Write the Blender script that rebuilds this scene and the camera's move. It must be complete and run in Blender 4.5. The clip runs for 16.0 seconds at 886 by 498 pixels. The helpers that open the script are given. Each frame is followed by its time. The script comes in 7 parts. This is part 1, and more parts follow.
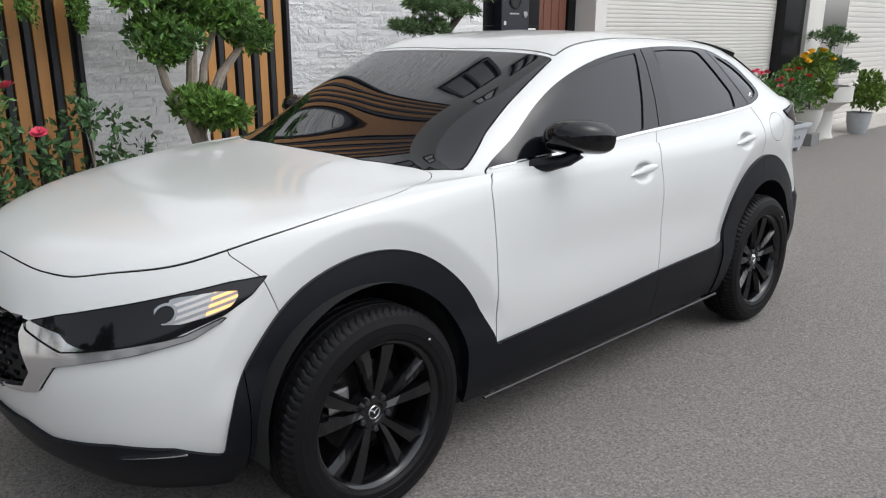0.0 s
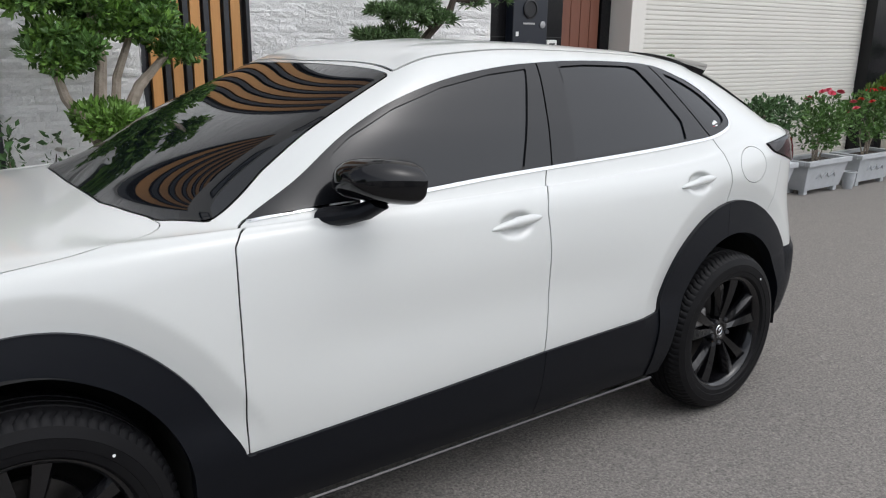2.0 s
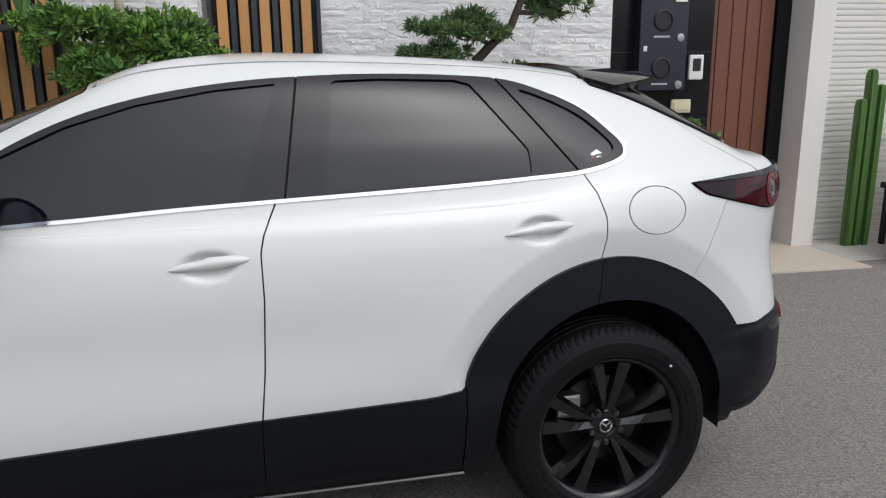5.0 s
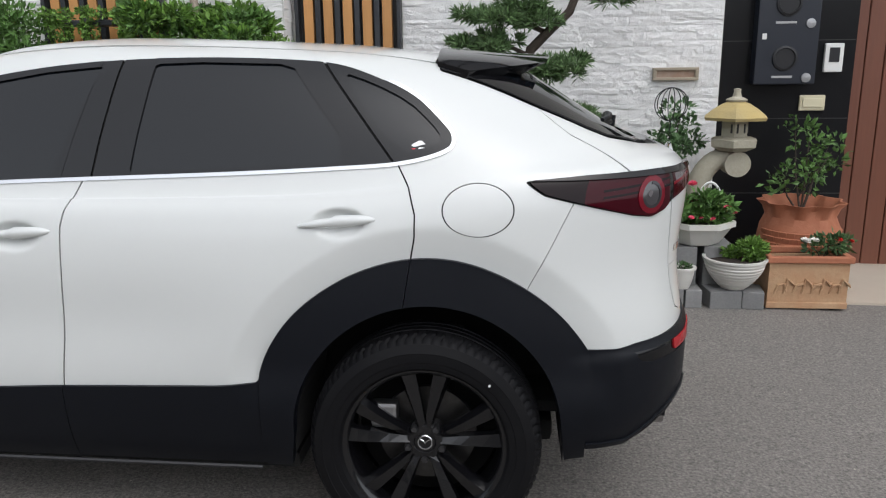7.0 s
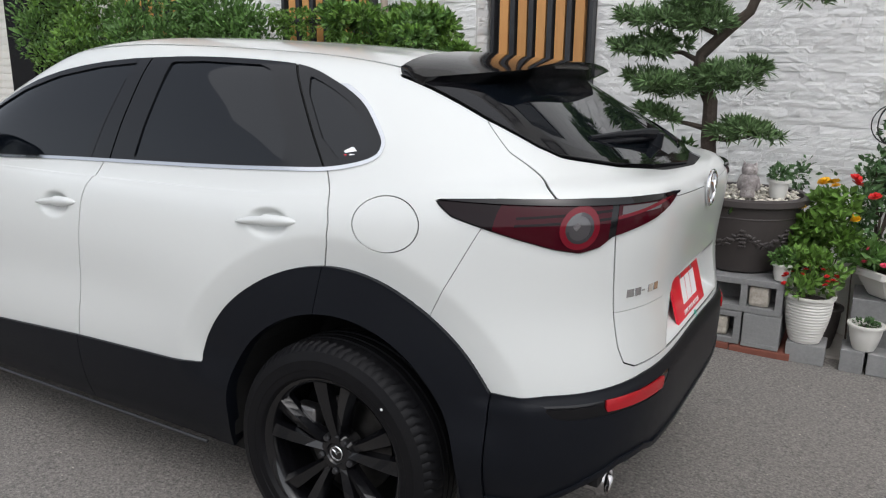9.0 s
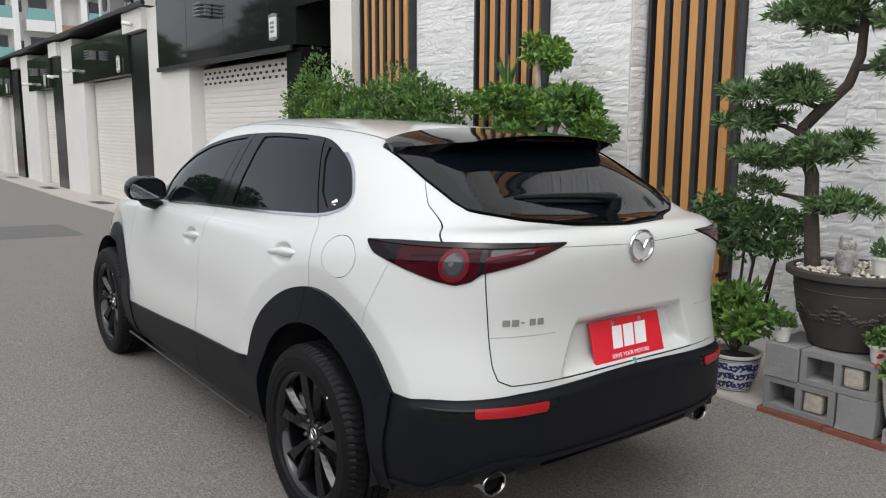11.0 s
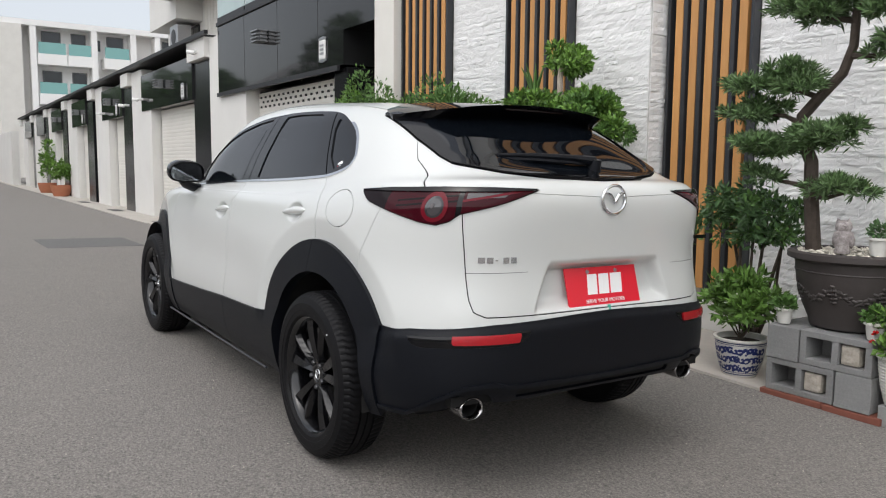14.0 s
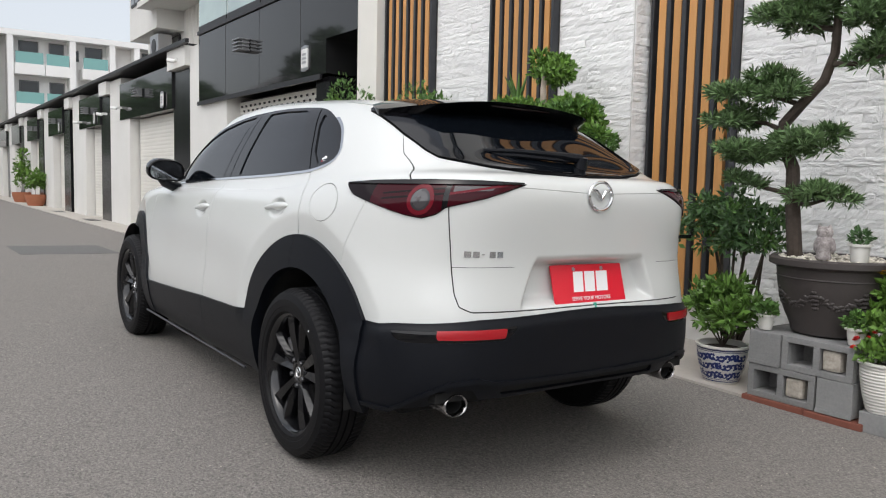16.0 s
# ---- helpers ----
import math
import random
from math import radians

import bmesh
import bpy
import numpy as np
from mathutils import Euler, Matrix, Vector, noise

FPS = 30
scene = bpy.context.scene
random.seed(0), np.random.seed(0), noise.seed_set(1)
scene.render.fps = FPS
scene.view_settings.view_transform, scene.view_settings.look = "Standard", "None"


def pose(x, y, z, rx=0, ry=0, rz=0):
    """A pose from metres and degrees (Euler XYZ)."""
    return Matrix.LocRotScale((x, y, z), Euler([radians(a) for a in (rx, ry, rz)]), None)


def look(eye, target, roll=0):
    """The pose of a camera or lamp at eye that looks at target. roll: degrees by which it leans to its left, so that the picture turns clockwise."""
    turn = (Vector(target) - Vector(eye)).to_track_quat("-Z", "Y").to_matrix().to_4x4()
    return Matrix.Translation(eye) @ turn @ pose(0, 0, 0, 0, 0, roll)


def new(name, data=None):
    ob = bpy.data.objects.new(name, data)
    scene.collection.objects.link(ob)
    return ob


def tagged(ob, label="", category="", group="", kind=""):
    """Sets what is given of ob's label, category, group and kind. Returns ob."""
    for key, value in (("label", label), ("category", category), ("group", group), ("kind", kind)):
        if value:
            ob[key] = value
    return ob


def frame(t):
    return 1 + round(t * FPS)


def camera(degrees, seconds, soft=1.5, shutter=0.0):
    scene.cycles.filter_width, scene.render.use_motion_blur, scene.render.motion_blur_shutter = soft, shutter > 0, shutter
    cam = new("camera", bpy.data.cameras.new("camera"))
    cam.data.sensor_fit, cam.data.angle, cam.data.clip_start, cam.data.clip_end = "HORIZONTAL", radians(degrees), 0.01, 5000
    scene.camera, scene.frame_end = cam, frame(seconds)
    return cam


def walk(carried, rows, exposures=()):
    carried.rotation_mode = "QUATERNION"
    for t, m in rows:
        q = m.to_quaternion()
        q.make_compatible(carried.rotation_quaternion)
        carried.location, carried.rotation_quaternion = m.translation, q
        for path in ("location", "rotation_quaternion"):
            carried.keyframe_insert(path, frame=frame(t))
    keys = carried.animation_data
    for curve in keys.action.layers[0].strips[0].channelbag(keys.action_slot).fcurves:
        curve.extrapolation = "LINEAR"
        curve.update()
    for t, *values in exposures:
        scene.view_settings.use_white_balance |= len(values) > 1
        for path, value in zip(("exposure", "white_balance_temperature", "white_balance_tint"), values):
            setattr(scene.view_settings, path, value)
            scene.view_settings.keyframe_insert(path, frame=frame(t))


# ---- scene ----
cam = camera(60.0, 16.0, 1.15)
EXPOSURE, KELVIN = 0.29, 6330
PATH = [
    (0, (-2.679, -2.546, 1.552), (-1.348, -1.162, 0.993), 0.3),
    (0.5, (-2.347, -2.622, 1.556), (-1.049, -1.206, 1.0), 0.4),
    (1, (-2.067, -2.632, 1.551), (-0.812, -1.173, 1.007), 0.6),
    (1.5, (-1.779, -2.564, 1.55), (-0.575, -1.059, 1.016), 0.7),
    (2, (-1.46, -2.615, 1.539), (-0.319, -1.061, 1.008), 0.7),
    (2.5, (-1.147, -2.607, 1.529), (-0.095, -0.99, 1.002), 0.3),
    (3, (-0.865, -2.553, 1.52), (0.079, -0.868, 1.001), -0.3),
    (3.5, (-0.562, -2.694, 1.526), (0.263, -0.943, 1.022), -0.9),
    (3.7, (-0.443, -2.747, 1.525), (0.336, -0.973, 1.028), -0.9),
    (5.8, (0.772, -2.954, 1.484), (0.99, -1.024, 1.009), -0.8),
    (6, (0.906, -2.936, 1.483), (1.061, -1.0, 1.007), -0.9),
    (6.5, (1.272, -2.974, 1.472), (1.273, -1.032, 0.992), -0.8),
    (7, (1.575, -2.9, 1.449), (1.406, -0.966, 0.97), -0.7),
    (7.5, (1.84, -2.774, 1.457), (1.484, -0.863, 0.985), -0.3),
    (8, (2.171, -2.756, 1.473), (1.623, -0.891, 1.004), 0.2),
    (8.2, (2.249, -2.712, 1.471), (1.629, -0.869, 1.0), 0.4),
    (10.3, (3.377, -2.176, 1.47), (1.957, -0.833, 1.045), 0.2),
    (10.5, (3.509, -2.207, 1.495), (2.045, -0.902, 1.104), 0.3),
    (11, (3.807, -2.151, 1.482), (2.253, -0.93, 1.174), 0.3),
    (11.5, (4.044, -2.146, 1.483), (2.437, -0.984, 1.22), -0.1),
    (12, (4.168, -2.251, 1.432), (2.536, -1.124, 1.176), -0.4),
    (12.5, (4.224, -2.213, 1.365), (2.579, -1.104, 1.108), -0.5),
    (13, (4.264, -2.168, 1.305), (2.611, -1.07, 1.05), -0.3),
    (13.5, (4.245, -2.142, 1.232), (2.591, -1.044, 0.992), 0.1),
    (14, (4.218, -2.134, 1.207), (2.566, -1.028, 0.992), 0.5),
    (14.5, (4.191, -2.129, 1.136), (2.546, -1.008, 0.943), 0.8),
    (15, (4.176, -2.136, 1.115), (2.54, -0.999, 0.937), 1.1),
    (15.5, (4.178, -2.139, 1.121), (2.549, -0.992, 0.953), 1.2),
    (16, (4.181, -2.137, 1.123), (2.556, -0.983, 0.952), 1.3),
]
walk(cam, [(t, look(eye, target, roll)) for t, eye, target, roll in PATH], [(0, EXPOSURE + 0.13, KELVIN - 80, 10), (4, EXPOSURE - 0.08, KELVIN - 80, 10), (8, EXPOSURE + 0.02, KELVIN - 60, 10), (11, EXPOSURE + 0.08, KELVIN + 80, 10), (16, EXPOSURE + 0.18, KELVIN + 100, 10)])

# ---- sky and sun: a bright overcast day ----
world = bpy.data.worlds.new("world")
scene.world = world
world.use_nodes = True
wt = world.node_tree
sky = wt.nodes.new("ShaderNodeTexSky")
sky.sky_type, sky.sun_disc = "NISHITA", False
sky.sun_elevation, sky.sun_rotation = radians(57), radians(149)
sky.air_density, sky.dust_density, sky.ozone_density = 1.0, 3.0, 0.8
grey = wt.nodes.new("ShaderNodeHueSaturation")
grey.inputs["Saturation"].default_value = 0.30
wt.links.new(sky.outputs["Color"], grey.inputs["Color"])
wt.links.new(grey.outputs["Color"], wt.nodes["Background"].inputs["Color"])
wt.nodes["Background"].inputs["Strength"].default_value = 0.15
sun = new("sun", bpy.data.lights.new("sun", "SUN"))
sun.data.energy, sun.data.angle, sun.data.color = 0.95, radians(120), (1.0, 0.97, 0.93)
sun.matrix_world = look((4.2, -7.0, 12.4), (0, 0, 0))

# ---- materials ----
def material(name, color, rough=0.6, metal=0.0, coat=0.0, grain=(), bump=(), spread=0.0, spec=0.5, emit=0.0, clear=0.0, random_tint=0.0, axis=None):
    """A surface: its colour, varied by (scale, amount, colour) noise layers, roughened by (scale, strength) bumps."""
    m = bpy.data.materials.new(name)
    m.use_nodes = True
    t, n, links = m.node_tree, m.node_tree.nodes, m.node_tree.links
    b = n["Principled BSDF"]
    b.inputs["Base Color"].default_value = (*color, 1)
    b.inputs["Roughness"].default_value, b.inputs["Metallic"].default_value = rough, metal
    b.inputs["Coat Weight"].default_value, b.inputs["Coat Roughness"].default_value = coat, 0.03
    b.inputs["Specular IOR Level"].default_value = spec
    b.inputs["Transmission Weight"].default_value = clear
    if emit:
        b.inputs["Emission Color"].default_value, b.inputs["Emission Strength"].default_value = (*color, 1), emit
    where = n.new("ShaderNodeTexCoord").outputs["Object"]
    if axis:
        place = n.new("ShaderNodeMapping")
        place.inputs["Scale"].default_value = axis
        links.new(where, place.inputs["Vector"])
        where = place.outputs["Vector"]

    def noise_at(scale, detail=5.0, r=0.6):
        x = n.new("ShaderNodeTexNoise")
        x.inputs["Scale"].default_value, x.inputs["Detail"].default_value, x.inputs["Roughness"].default_value = scale, detail, r
        links.new(where, x.inputs["Vector"])
        return x.outputs["Fac"]

    last = None
    for scale, amount, other in grain:
        mix, ramp = n.new("ShaderNodeMix"), n.new("ShaderNodeMapRange")
        mix.data_type = "RGBA"
        ramp.inputs["From Min"].default_value, ramp.inputs["From Max"].default_value = 0.35, 0.7
        ramp.inputs["To Max"].default_value = amount
        links.new(noise_at(scale), ramp.inputs["Value"])
        links.new(ramp.outputs["Result"], mix.inputs["Factor"])
        if last:
            links.new(last, mix.inputs[6])
        else:
            mix.inputs[6].default_value = (*color, 1)
        mix.inputs[7].default_value = (*other, 1)
        last = mix.outputs[2]
    if random_tint:
        info, value, hsv = n.new("ShaderNodeObjectInfo"), n.new("ShaderNodeMapRange"), n.new("ShaderNodeHueSaturation")
        value.inputs["To Min"].default_value, value.inputs["To Max"].default_value = 1 - random_tint, 1 + random_tint
        links.new(info.outputs["Random"], value.inputs["Value"])
        links.new(value.outputs["Result"], hsv.inputs["Value"])
        if last:
            links.new(last, hsv.inputs["Color"])
        else:
            hsv.inputs["Color"].default_value = (*color, 1)
        last = hsv.outputs["Color"]
    if spread:
        geo, value, hsv = n.new("ShaderNodeNewGeometry"), n.new("ShaderNodeMapRange"), n.new("ShaderNodeHueSaturation")
        value.inputs["To Min"].default_value, value.inputs["To Max"].default_value = 1 - spread, 1 + spread
        links.new(geo.outputs["Random Per Island"], value.inputs["Value"])
        links.new(value.outputs["Result"], hsv.inputs["Value"])
        if last:
            links.new(last, hsv.inputs["Color"])
        else:
            hsv.inputs["Color"].default_value = (*color, 1)
        last = hsv.outputs["Color"]
    if last:
        links.new(last, b.inputs["Base Color"])
    normal = None
    for scale, strength in bump:
        x = n.new("ShaderNodeBump")
        x.inputs["Strength"].default_value, x.inputs["Distance"].default_value = strength, 0.01
        links.new(noise_at(scale), x.inputs["Height"])
        if normal:
            links.new(normal, x.inputs["Normal"])
        normal = x.outputs["Normal"]
    if normal:
        links.new(normal, b.inputs["Normal"])
    return m


PAINT = material("white paint", (0.640, 0.655, 0.640), 0.32, coat=0.8, bump=[(900, 0.004)])
CLAD = material("black plastic", (0.0040, 0.0050, 0.0080), 0.42, grain=[(3, 0.5, (0.006, 0.0072, 0.0105)), (40, 0.25, (0.003, 0.004, 0.006))], bump=[(700, 0.12)], spec=0.22)
GLOSS = material("gloss black", (0.004, 0.004, 0.005), 0.06, spec=0.4)
SEAM = material("seam and crease dark", (0.006, 0.006, 0.006), 0.9)
CHROME = material("chrome", (0.72, 0.73, 0.75), 0.12, metal=1.0)
STEEL = material("dull steel", (0.45, 0.45, 0.46), 0.35, metal=1.0, grain=[(40, 0.4, (0.25, 0.25, 0.25))])
TYRE = material("tyre rubber", (0.004, 0.004, 0.005), 0.55, grain=[(6, 0.5, (0.008, 0.008, 0.0085))], bump=[(300, 0.1)], spec=0.18)
RIM = material("black alloy", (0.005, 0.005, 0.006), 0.13, spec=0.6)
NUT = material("dark wheel nut", (0.10, 0.10, 0.105), 0.35, metal=0.9)
DISC = material("shaded brake iron", (0.10, 0.098, 0.096), 0.4, metal=1.0, grain=[(40, 0.5, (0.05, 0.048, 0.046))])
TINT = material("tinted glass", (0.003, 0.0042, 0.0062), 0.02, spec=0.5)
RED = material("red lens", (0.040, 0.002, 0.006), 0.06, spec=0.2)
REDDEEP = material("dark red lens", (0.007, 0.002, 0.003), 0.08, spec=0.2)
REFLECT = material("red reflector", (0.36, 0.006, 0.012), 0.25, coat=0.1, bump=[(250, 0.2)])
CLEAR = material("clear lamp lens", (0.34, 0.35, 0.36), 0.12, metal=0.5, bump=[(60, 0.2)])
AMBER = material("amber lamp", (1.0, 0.46, 0.17), 0.3, emit=0.75)
PLATE = material("red plate", (0.72, 0.01, 0.03), 0.35, coat=0.3)
PLATEWHITE = material("plate white", (0.85, 0.85, 0.85), 0.4)


# ---- building helpers ----
def link_mesh(name, verts, faces, mat, parent=None, smooth=True, label="", normals=None):
    me = bpy.data.meshes.new(name)
    me.from_pydata([tuple(v) for v in verts], [], [tuple(f) for f in faces])
    me.update()
    if smooth:
        me.shade_smooth()
    if normals is not None:
        me.normals_split_custom_set_from_vertices([tuple(v) for v in normals])
    me.materials.append(mat)
    ob = new(name, me)
    if parent:
        ob.parent = parent
    if label:
        ob["label"] = label
    return ob


def part(name, bm, mat, parent=None, label="", smooth=False, sharp=35):
    """A bmesh as one mesh object under a thing or a part."""
    bmesh.ops.recalc_face_normals(bm, faces=bm.faces)
    me = bpy.data.meshes.new(name)
    bm.to_mesh(me)
    bm.free()
    if smooth:
        me.shade_smooth()
        me.set_sharp_from_angle(angle=radians(sharp))
    me.materials.append(mat)
    ob = new(name, me)
    if parent:
        ob.parent = parent
    if label:
        ob["label"] = label
    return ob


def thing(name, m=None, label="", category="", group="", kind=""):
    ob = new(name)
    ob.empty_display_size = 0.1
    if m is not None:
        ob.matrix_world = m
    return tagged(ob, label, category, group, kind)


def add_box(bm, x0, x1, y0, y1, z0, z1, m=None, bevel=0.0):
    r = bmesh.ops.create_cube(bm, size=1.0, matrix=Matrix.Translation(((x0 + x1) / 2, (y0 + y1) / 2, (z0 + z1) / 2)) @ Matrix.Diagonal((abs(x1 - x0), abs(y1 - y0), abs(z1 - z0), 1)))
    vs = r["verts"]
    if bevel:
        es = list({e for v in vs for e in v.link_edges})
        vs = [v for v in bmesh.ops.bevel(bm, geom=es, offset=bevel, segments=2, affect="EDGES", profile=0.6)["verts"]]
    if m is not None:
        bmesh.ops.transform(bm, matrix=m, verts=vs)
    return bm


def boxed(*a, **k):
    return add_box(bmesh.new(), *a, **k)


def add_lathe(bm, profile, segments=40, m=None, wobble=None):
    """A turned shape: profile of (radius, height), round z."""
    rings = []
    for r, z in profile:
        row = []
        for i in range(segments):
            a = 2 * math.pi * i / segments
            k = wobble(a, z) if wobble else 0.0
            row.append(bm.verts.new(((r + k) * math.cos(a), (r + k) * math.sin(a), z)))
        rings.append(row)
    for a, b in zip(rings, rings[1:]):
        for i in range(segments):
            j = (i + 1) % segments
            bm.faces.new((a[i], a[j], b[j], b[i]))
    if profile[0][0] > 1e-4:
        bm.faces.new(rings[0][::-1])
    if profile[-1][0] > 1e-4:
        bm.faces.new(rings[-1])
    bmesh.ops.remove_doubles(bm, verts=[v for row in rings for v in row], dist=1e-5)
    if m is not None:
        bmesh.ops.transform(bm, matrix=m, verts=[v for row in rings for v in row if v.is_valid])
    return bm


def lathe(*a, **k):
    return add_lathe(bmesh.new(), *a, **k)


def add_tube(bm, points, radii, sides=8):
    """A round limb along points, with a radius at each."""
    pts = [Vector(p) for p in points]
    radii = radii if hasattr(radii, "__len__") else [radii] * len(pts)
    rows = []
    for i, p in enumerate(pts):
        d = (pts[min(i + 1, len(pts) - 1)] - pts[max(i - 1, 0)]).normalized()
        u = d.orthogonal().normalized() if not rows else (side - d * side.dot(d)).normalized()
        side = u
        v = d.cross(u)
        rows.append([bm.verts.new(p + radii[i] * (math.cos(a) * u + math.sin(a) * v)) for a in (2 * math.pi * k / sides for k in range(sides))])
    for a, b in zip(rows, rows[1:]):
        for k in range(sides):
            bm.faces.new((a[k], a[(k + 1) % sides], b[(k + 1) % sides], b[k]))
    bm.faces.new(rows[0][::-1])
    bm.faces.new(rows[-1])
    return bm


# ---- car body surface: rings round the half car, from the sill up to the roof's middle line ----
def spline(knots, values, x):
    """A smooth curve through a few knots (monotone slopes)."""
    k, v = np.asarray(knots, float), np.asarray(values, float)
    h, d = np.diff(k), np.diff(v) / np.diff(k)
    m = np.zeros(len(k))
    m[0], m[-1] = d[0], d[-1]
    for i in range(1, len(k) - 1):
        if d[i - 1] * d[i] > 0:
            w1, w2 = 2 * h[i] + h[i - 1], h[i] + 2 * h[i - 1]
            m[i] = (w1 + w2) / (w1 / d[i - 1] + w2 / d[i])
    x = np.clip(np.asarray(x, float), k[0], k[-1])
    i = np.clip(np.searchsorted(k, x) - 1, 0, len(k) - 2)
    s = (x - k[i]) / h[i]
    return ((2 * s**3 - 3 * s**2 + 1) * v[i] + (s**3 - 2 * s**2 + s) * h[i] * m[i]
            + (-2 * s**3 + 3 * s**2) * v[i + 1] + (s**3 - s**2) * h[i] * m[i + 1])


COLUMNS = 560


def ring(front, rear, width, nf, nr, mf, mr, heights, middle=0.1):
    """Half a rounded plan outline, from the nose's middle round the car's left to the tail's middle."""
    a = np.linspace(0, np.pi, 4001)
    c, s = np.cos(a), np.sin(a)
    fore = c > 0
    n, m = np.where(fore, nf, nr), np.where(fore, mf, mr)
    x = middle - np.sign(c) * np.where(fore, middle - front, rear - middle) * np.abs(c) ** (2 / n)
    y = -width * np.abs(s) ** (2 / m)
    way = np.concatenate([[0], np.cumsum(np.hypot(np.diff(x), np.diff(y)))])
    at = np.linspace(0, way[-1], COLUMNS + 1)
    x, y = np.interp(at, way, x), np.interp(at, way, y)
    y[0] = y[-1] = 0
    return np.stack([x, y, spline(*heights, x)], 1)


def body_rings():
    return [
        ring(-2.03, 2.00, 0.80, 5, 8, 3, 5, ((-2.1, -1.6, 1.6, 2.1), (0.19, 0.20, 0.22, 0.27))),
        ring(-2.16, 2.12, 0.855, 5, 7.5, 3, 5, ((-2.2, 0, 2.2), (0.33, 0.34, 0.40))),
        ring(-2.22, 2.15, 0.885, 4.5, 6.5, 2.8, 4.5, ((-2.2, 0, 2.2), (0.54, 0.60, 0.62))),
        ring(-2.21, 2.125, 0.872, 4.2, 5.4, 2.7, 4.6, ((-2.2, 0, 2.2), (0.70, 0.83, 0.86))),
        ring(-2.12, 2.135, 0.838, 3.8, 5.2, 2.7, 4.8, ((-2.2, -1.6, -0.8, 1.0, 1.7, 2.2), (0.86, 0.93, 0.985, 1.02, 1.09, 1.14))),
        ring(-1.72, 2.10, 0.812, 3.8, 5.2, 3.0, 4.8, ((-2.2, -1.5, -0.8, 1.0, 1.7, 2.2), (0.975, 1.00, 1.035, 1.075, 1.15, 1.185))),
        ring(-1.02, 1.99, 0.790, 5, 5.4, 3.0, 4.8, ((-1.1, -0.7, 1.0, 1.6, 2.1), (1.075, 1.065, 1.105, 1.18, 1.21))),
        ring(-0.62, 1.85, 0.715, 5, 5.4, 3.0, 4.8, ((-0.7, -0.3, 0.3, 1.0, 1.9), (1.27, 1.275, 1.28, 1.28, 1.285))),
        ring(-0.20, 1.66, 0.600, 5, 4.5, 3.2, 4.5, ((-0.3, 0.3, 1.0, 1.7), (1.44, 1.47, 1.455, 1.40))),
        ring(-0.10, 1.60, 0.500, 5, 4.5, 3.2, 4.5, ((-0.2, 0.3, 1.0, 1.7), (1.475, 1.515, 1.495, 1.425))),
        ring(0.00, 1.45, 0.250, 5, 4.5, 3.2, 4.5, ((-0.1, 0.3, 1.0, 1.5), (1.498, 1.535, 1.515, 1.46))),
        ring(0.05, 1.40, 0.0, 5, 4.5, 3.2, 4.5, ((-0.1, 0.3, 1.0, 1.5), (1.502, 1.54, 1.52, 1.468))),
    ]


def body_sheet(steps=(8, 12, 20, 20, 16, 16, 16, 14, 8, 10, 8)):
    """The rings skinned by a chord-length spline: points and normals on a grid, rows by columns."""
    r = body_rings()
    p = np.stack([2 * r[0] - r[1], *r, 2 * r[-1] - r[-2]])
    k = np.cumsum(np.concatenate([np.zeros((1, p.shape[1])), np.maximum(np.linalg.norm(np.diff(p, axis=0), axis=2), 0.02) ** 0.6]), 0)[..., None]
    rows = []
    for i in range(1, len(p) - 2):
        n = steps[i - 1]
        for s in np.arange(n + (i == len(p) - 3)) / n:
            t = k[i] + s * (k[i + 1] - k[i])
            lin = lambda a, b, ta, tb: ((tb - t) * a + (t - ta) * b) / (tb - ta)
            a1, a2, a3 = (lin(p[i + j], p[i + j + 1], k[i + j], k[i + j + 1]) for j in (-1, 0, 1))
            b1, b2 = lin(a1, a2, k[i - 1], k[i + 1]), lin(a2, a3, k[i], k[i + 2])
            rows.append(lin(b1, b2, k[i], k[i + 1]))
    g = np.stack(rows)
    wide = np.concatenate([g[:, 1:2] * (1, -1, 1), g, g[:, -2:-1] * (1, -1, 1)], 1)
    du = wide[:, 2:] - wide[:, :-2]
    dv = np.gradient(g, axis=0)
    n = np.cross(du, dv)
    n[-1] = (0, 0, 1)
    n /= np.maximum(np.linalg.norm(n, axis=2, keepdims=True), 1e-9)
    return g, n


# ---- cutting the body surface into panels ----
RUN = 5.95


def flat_distance(p, poly):
    """Signed distance of 2D points to a closed outline; negative inside."""
    q = np.asarray(poly, float)
    best, inside = np.full(len(p), 1e9), np.zeros(len(p), bool)
    for a, b in zip(q, np.roll(q, -1, 0)):
        e, w = b - a, p - a
        t = np.clip((w @ e) / max(e @ e, 1e-12), 0, 1)
        best = np.minimum(best, np.hypot(*(w - t[:, None] * e).T))
        if a[1] != b[1]:
            inside ^= ((a[1] > p[:, 1]) != (b[1] > p[:, 1])) & (p[:, 0] < e[0] * (p[:, 1] - a[1]) / (b[1] - a[1]) + a[0])
    return np.where(inside, -best, best)


def rounded(poly, times=2):
    q = np.asarray(poly, float)
    for _ in range(times):
        n = np.roll(q, -1, 0)
        q = np.stack([0.75 * q + 0.25 * n, 0.25 * q + 0.75 * n], 1).reshape(-1, 2)
    return q


def side(poly, soft=0):
    poly = rounded(poly, soft) if soft else poly
    return lambda a: flat_distance(a[:, (0, 2)], poly)


def top(poly, low):
    return lambda a: np.maximum(flat_distance(a[:, :2], poly), low - a[:, 2])


def tail(poly, fore):
    return lambda a: np.maximum(flat_distance(a[:, 1:3], poly), fore - a[:, 0])


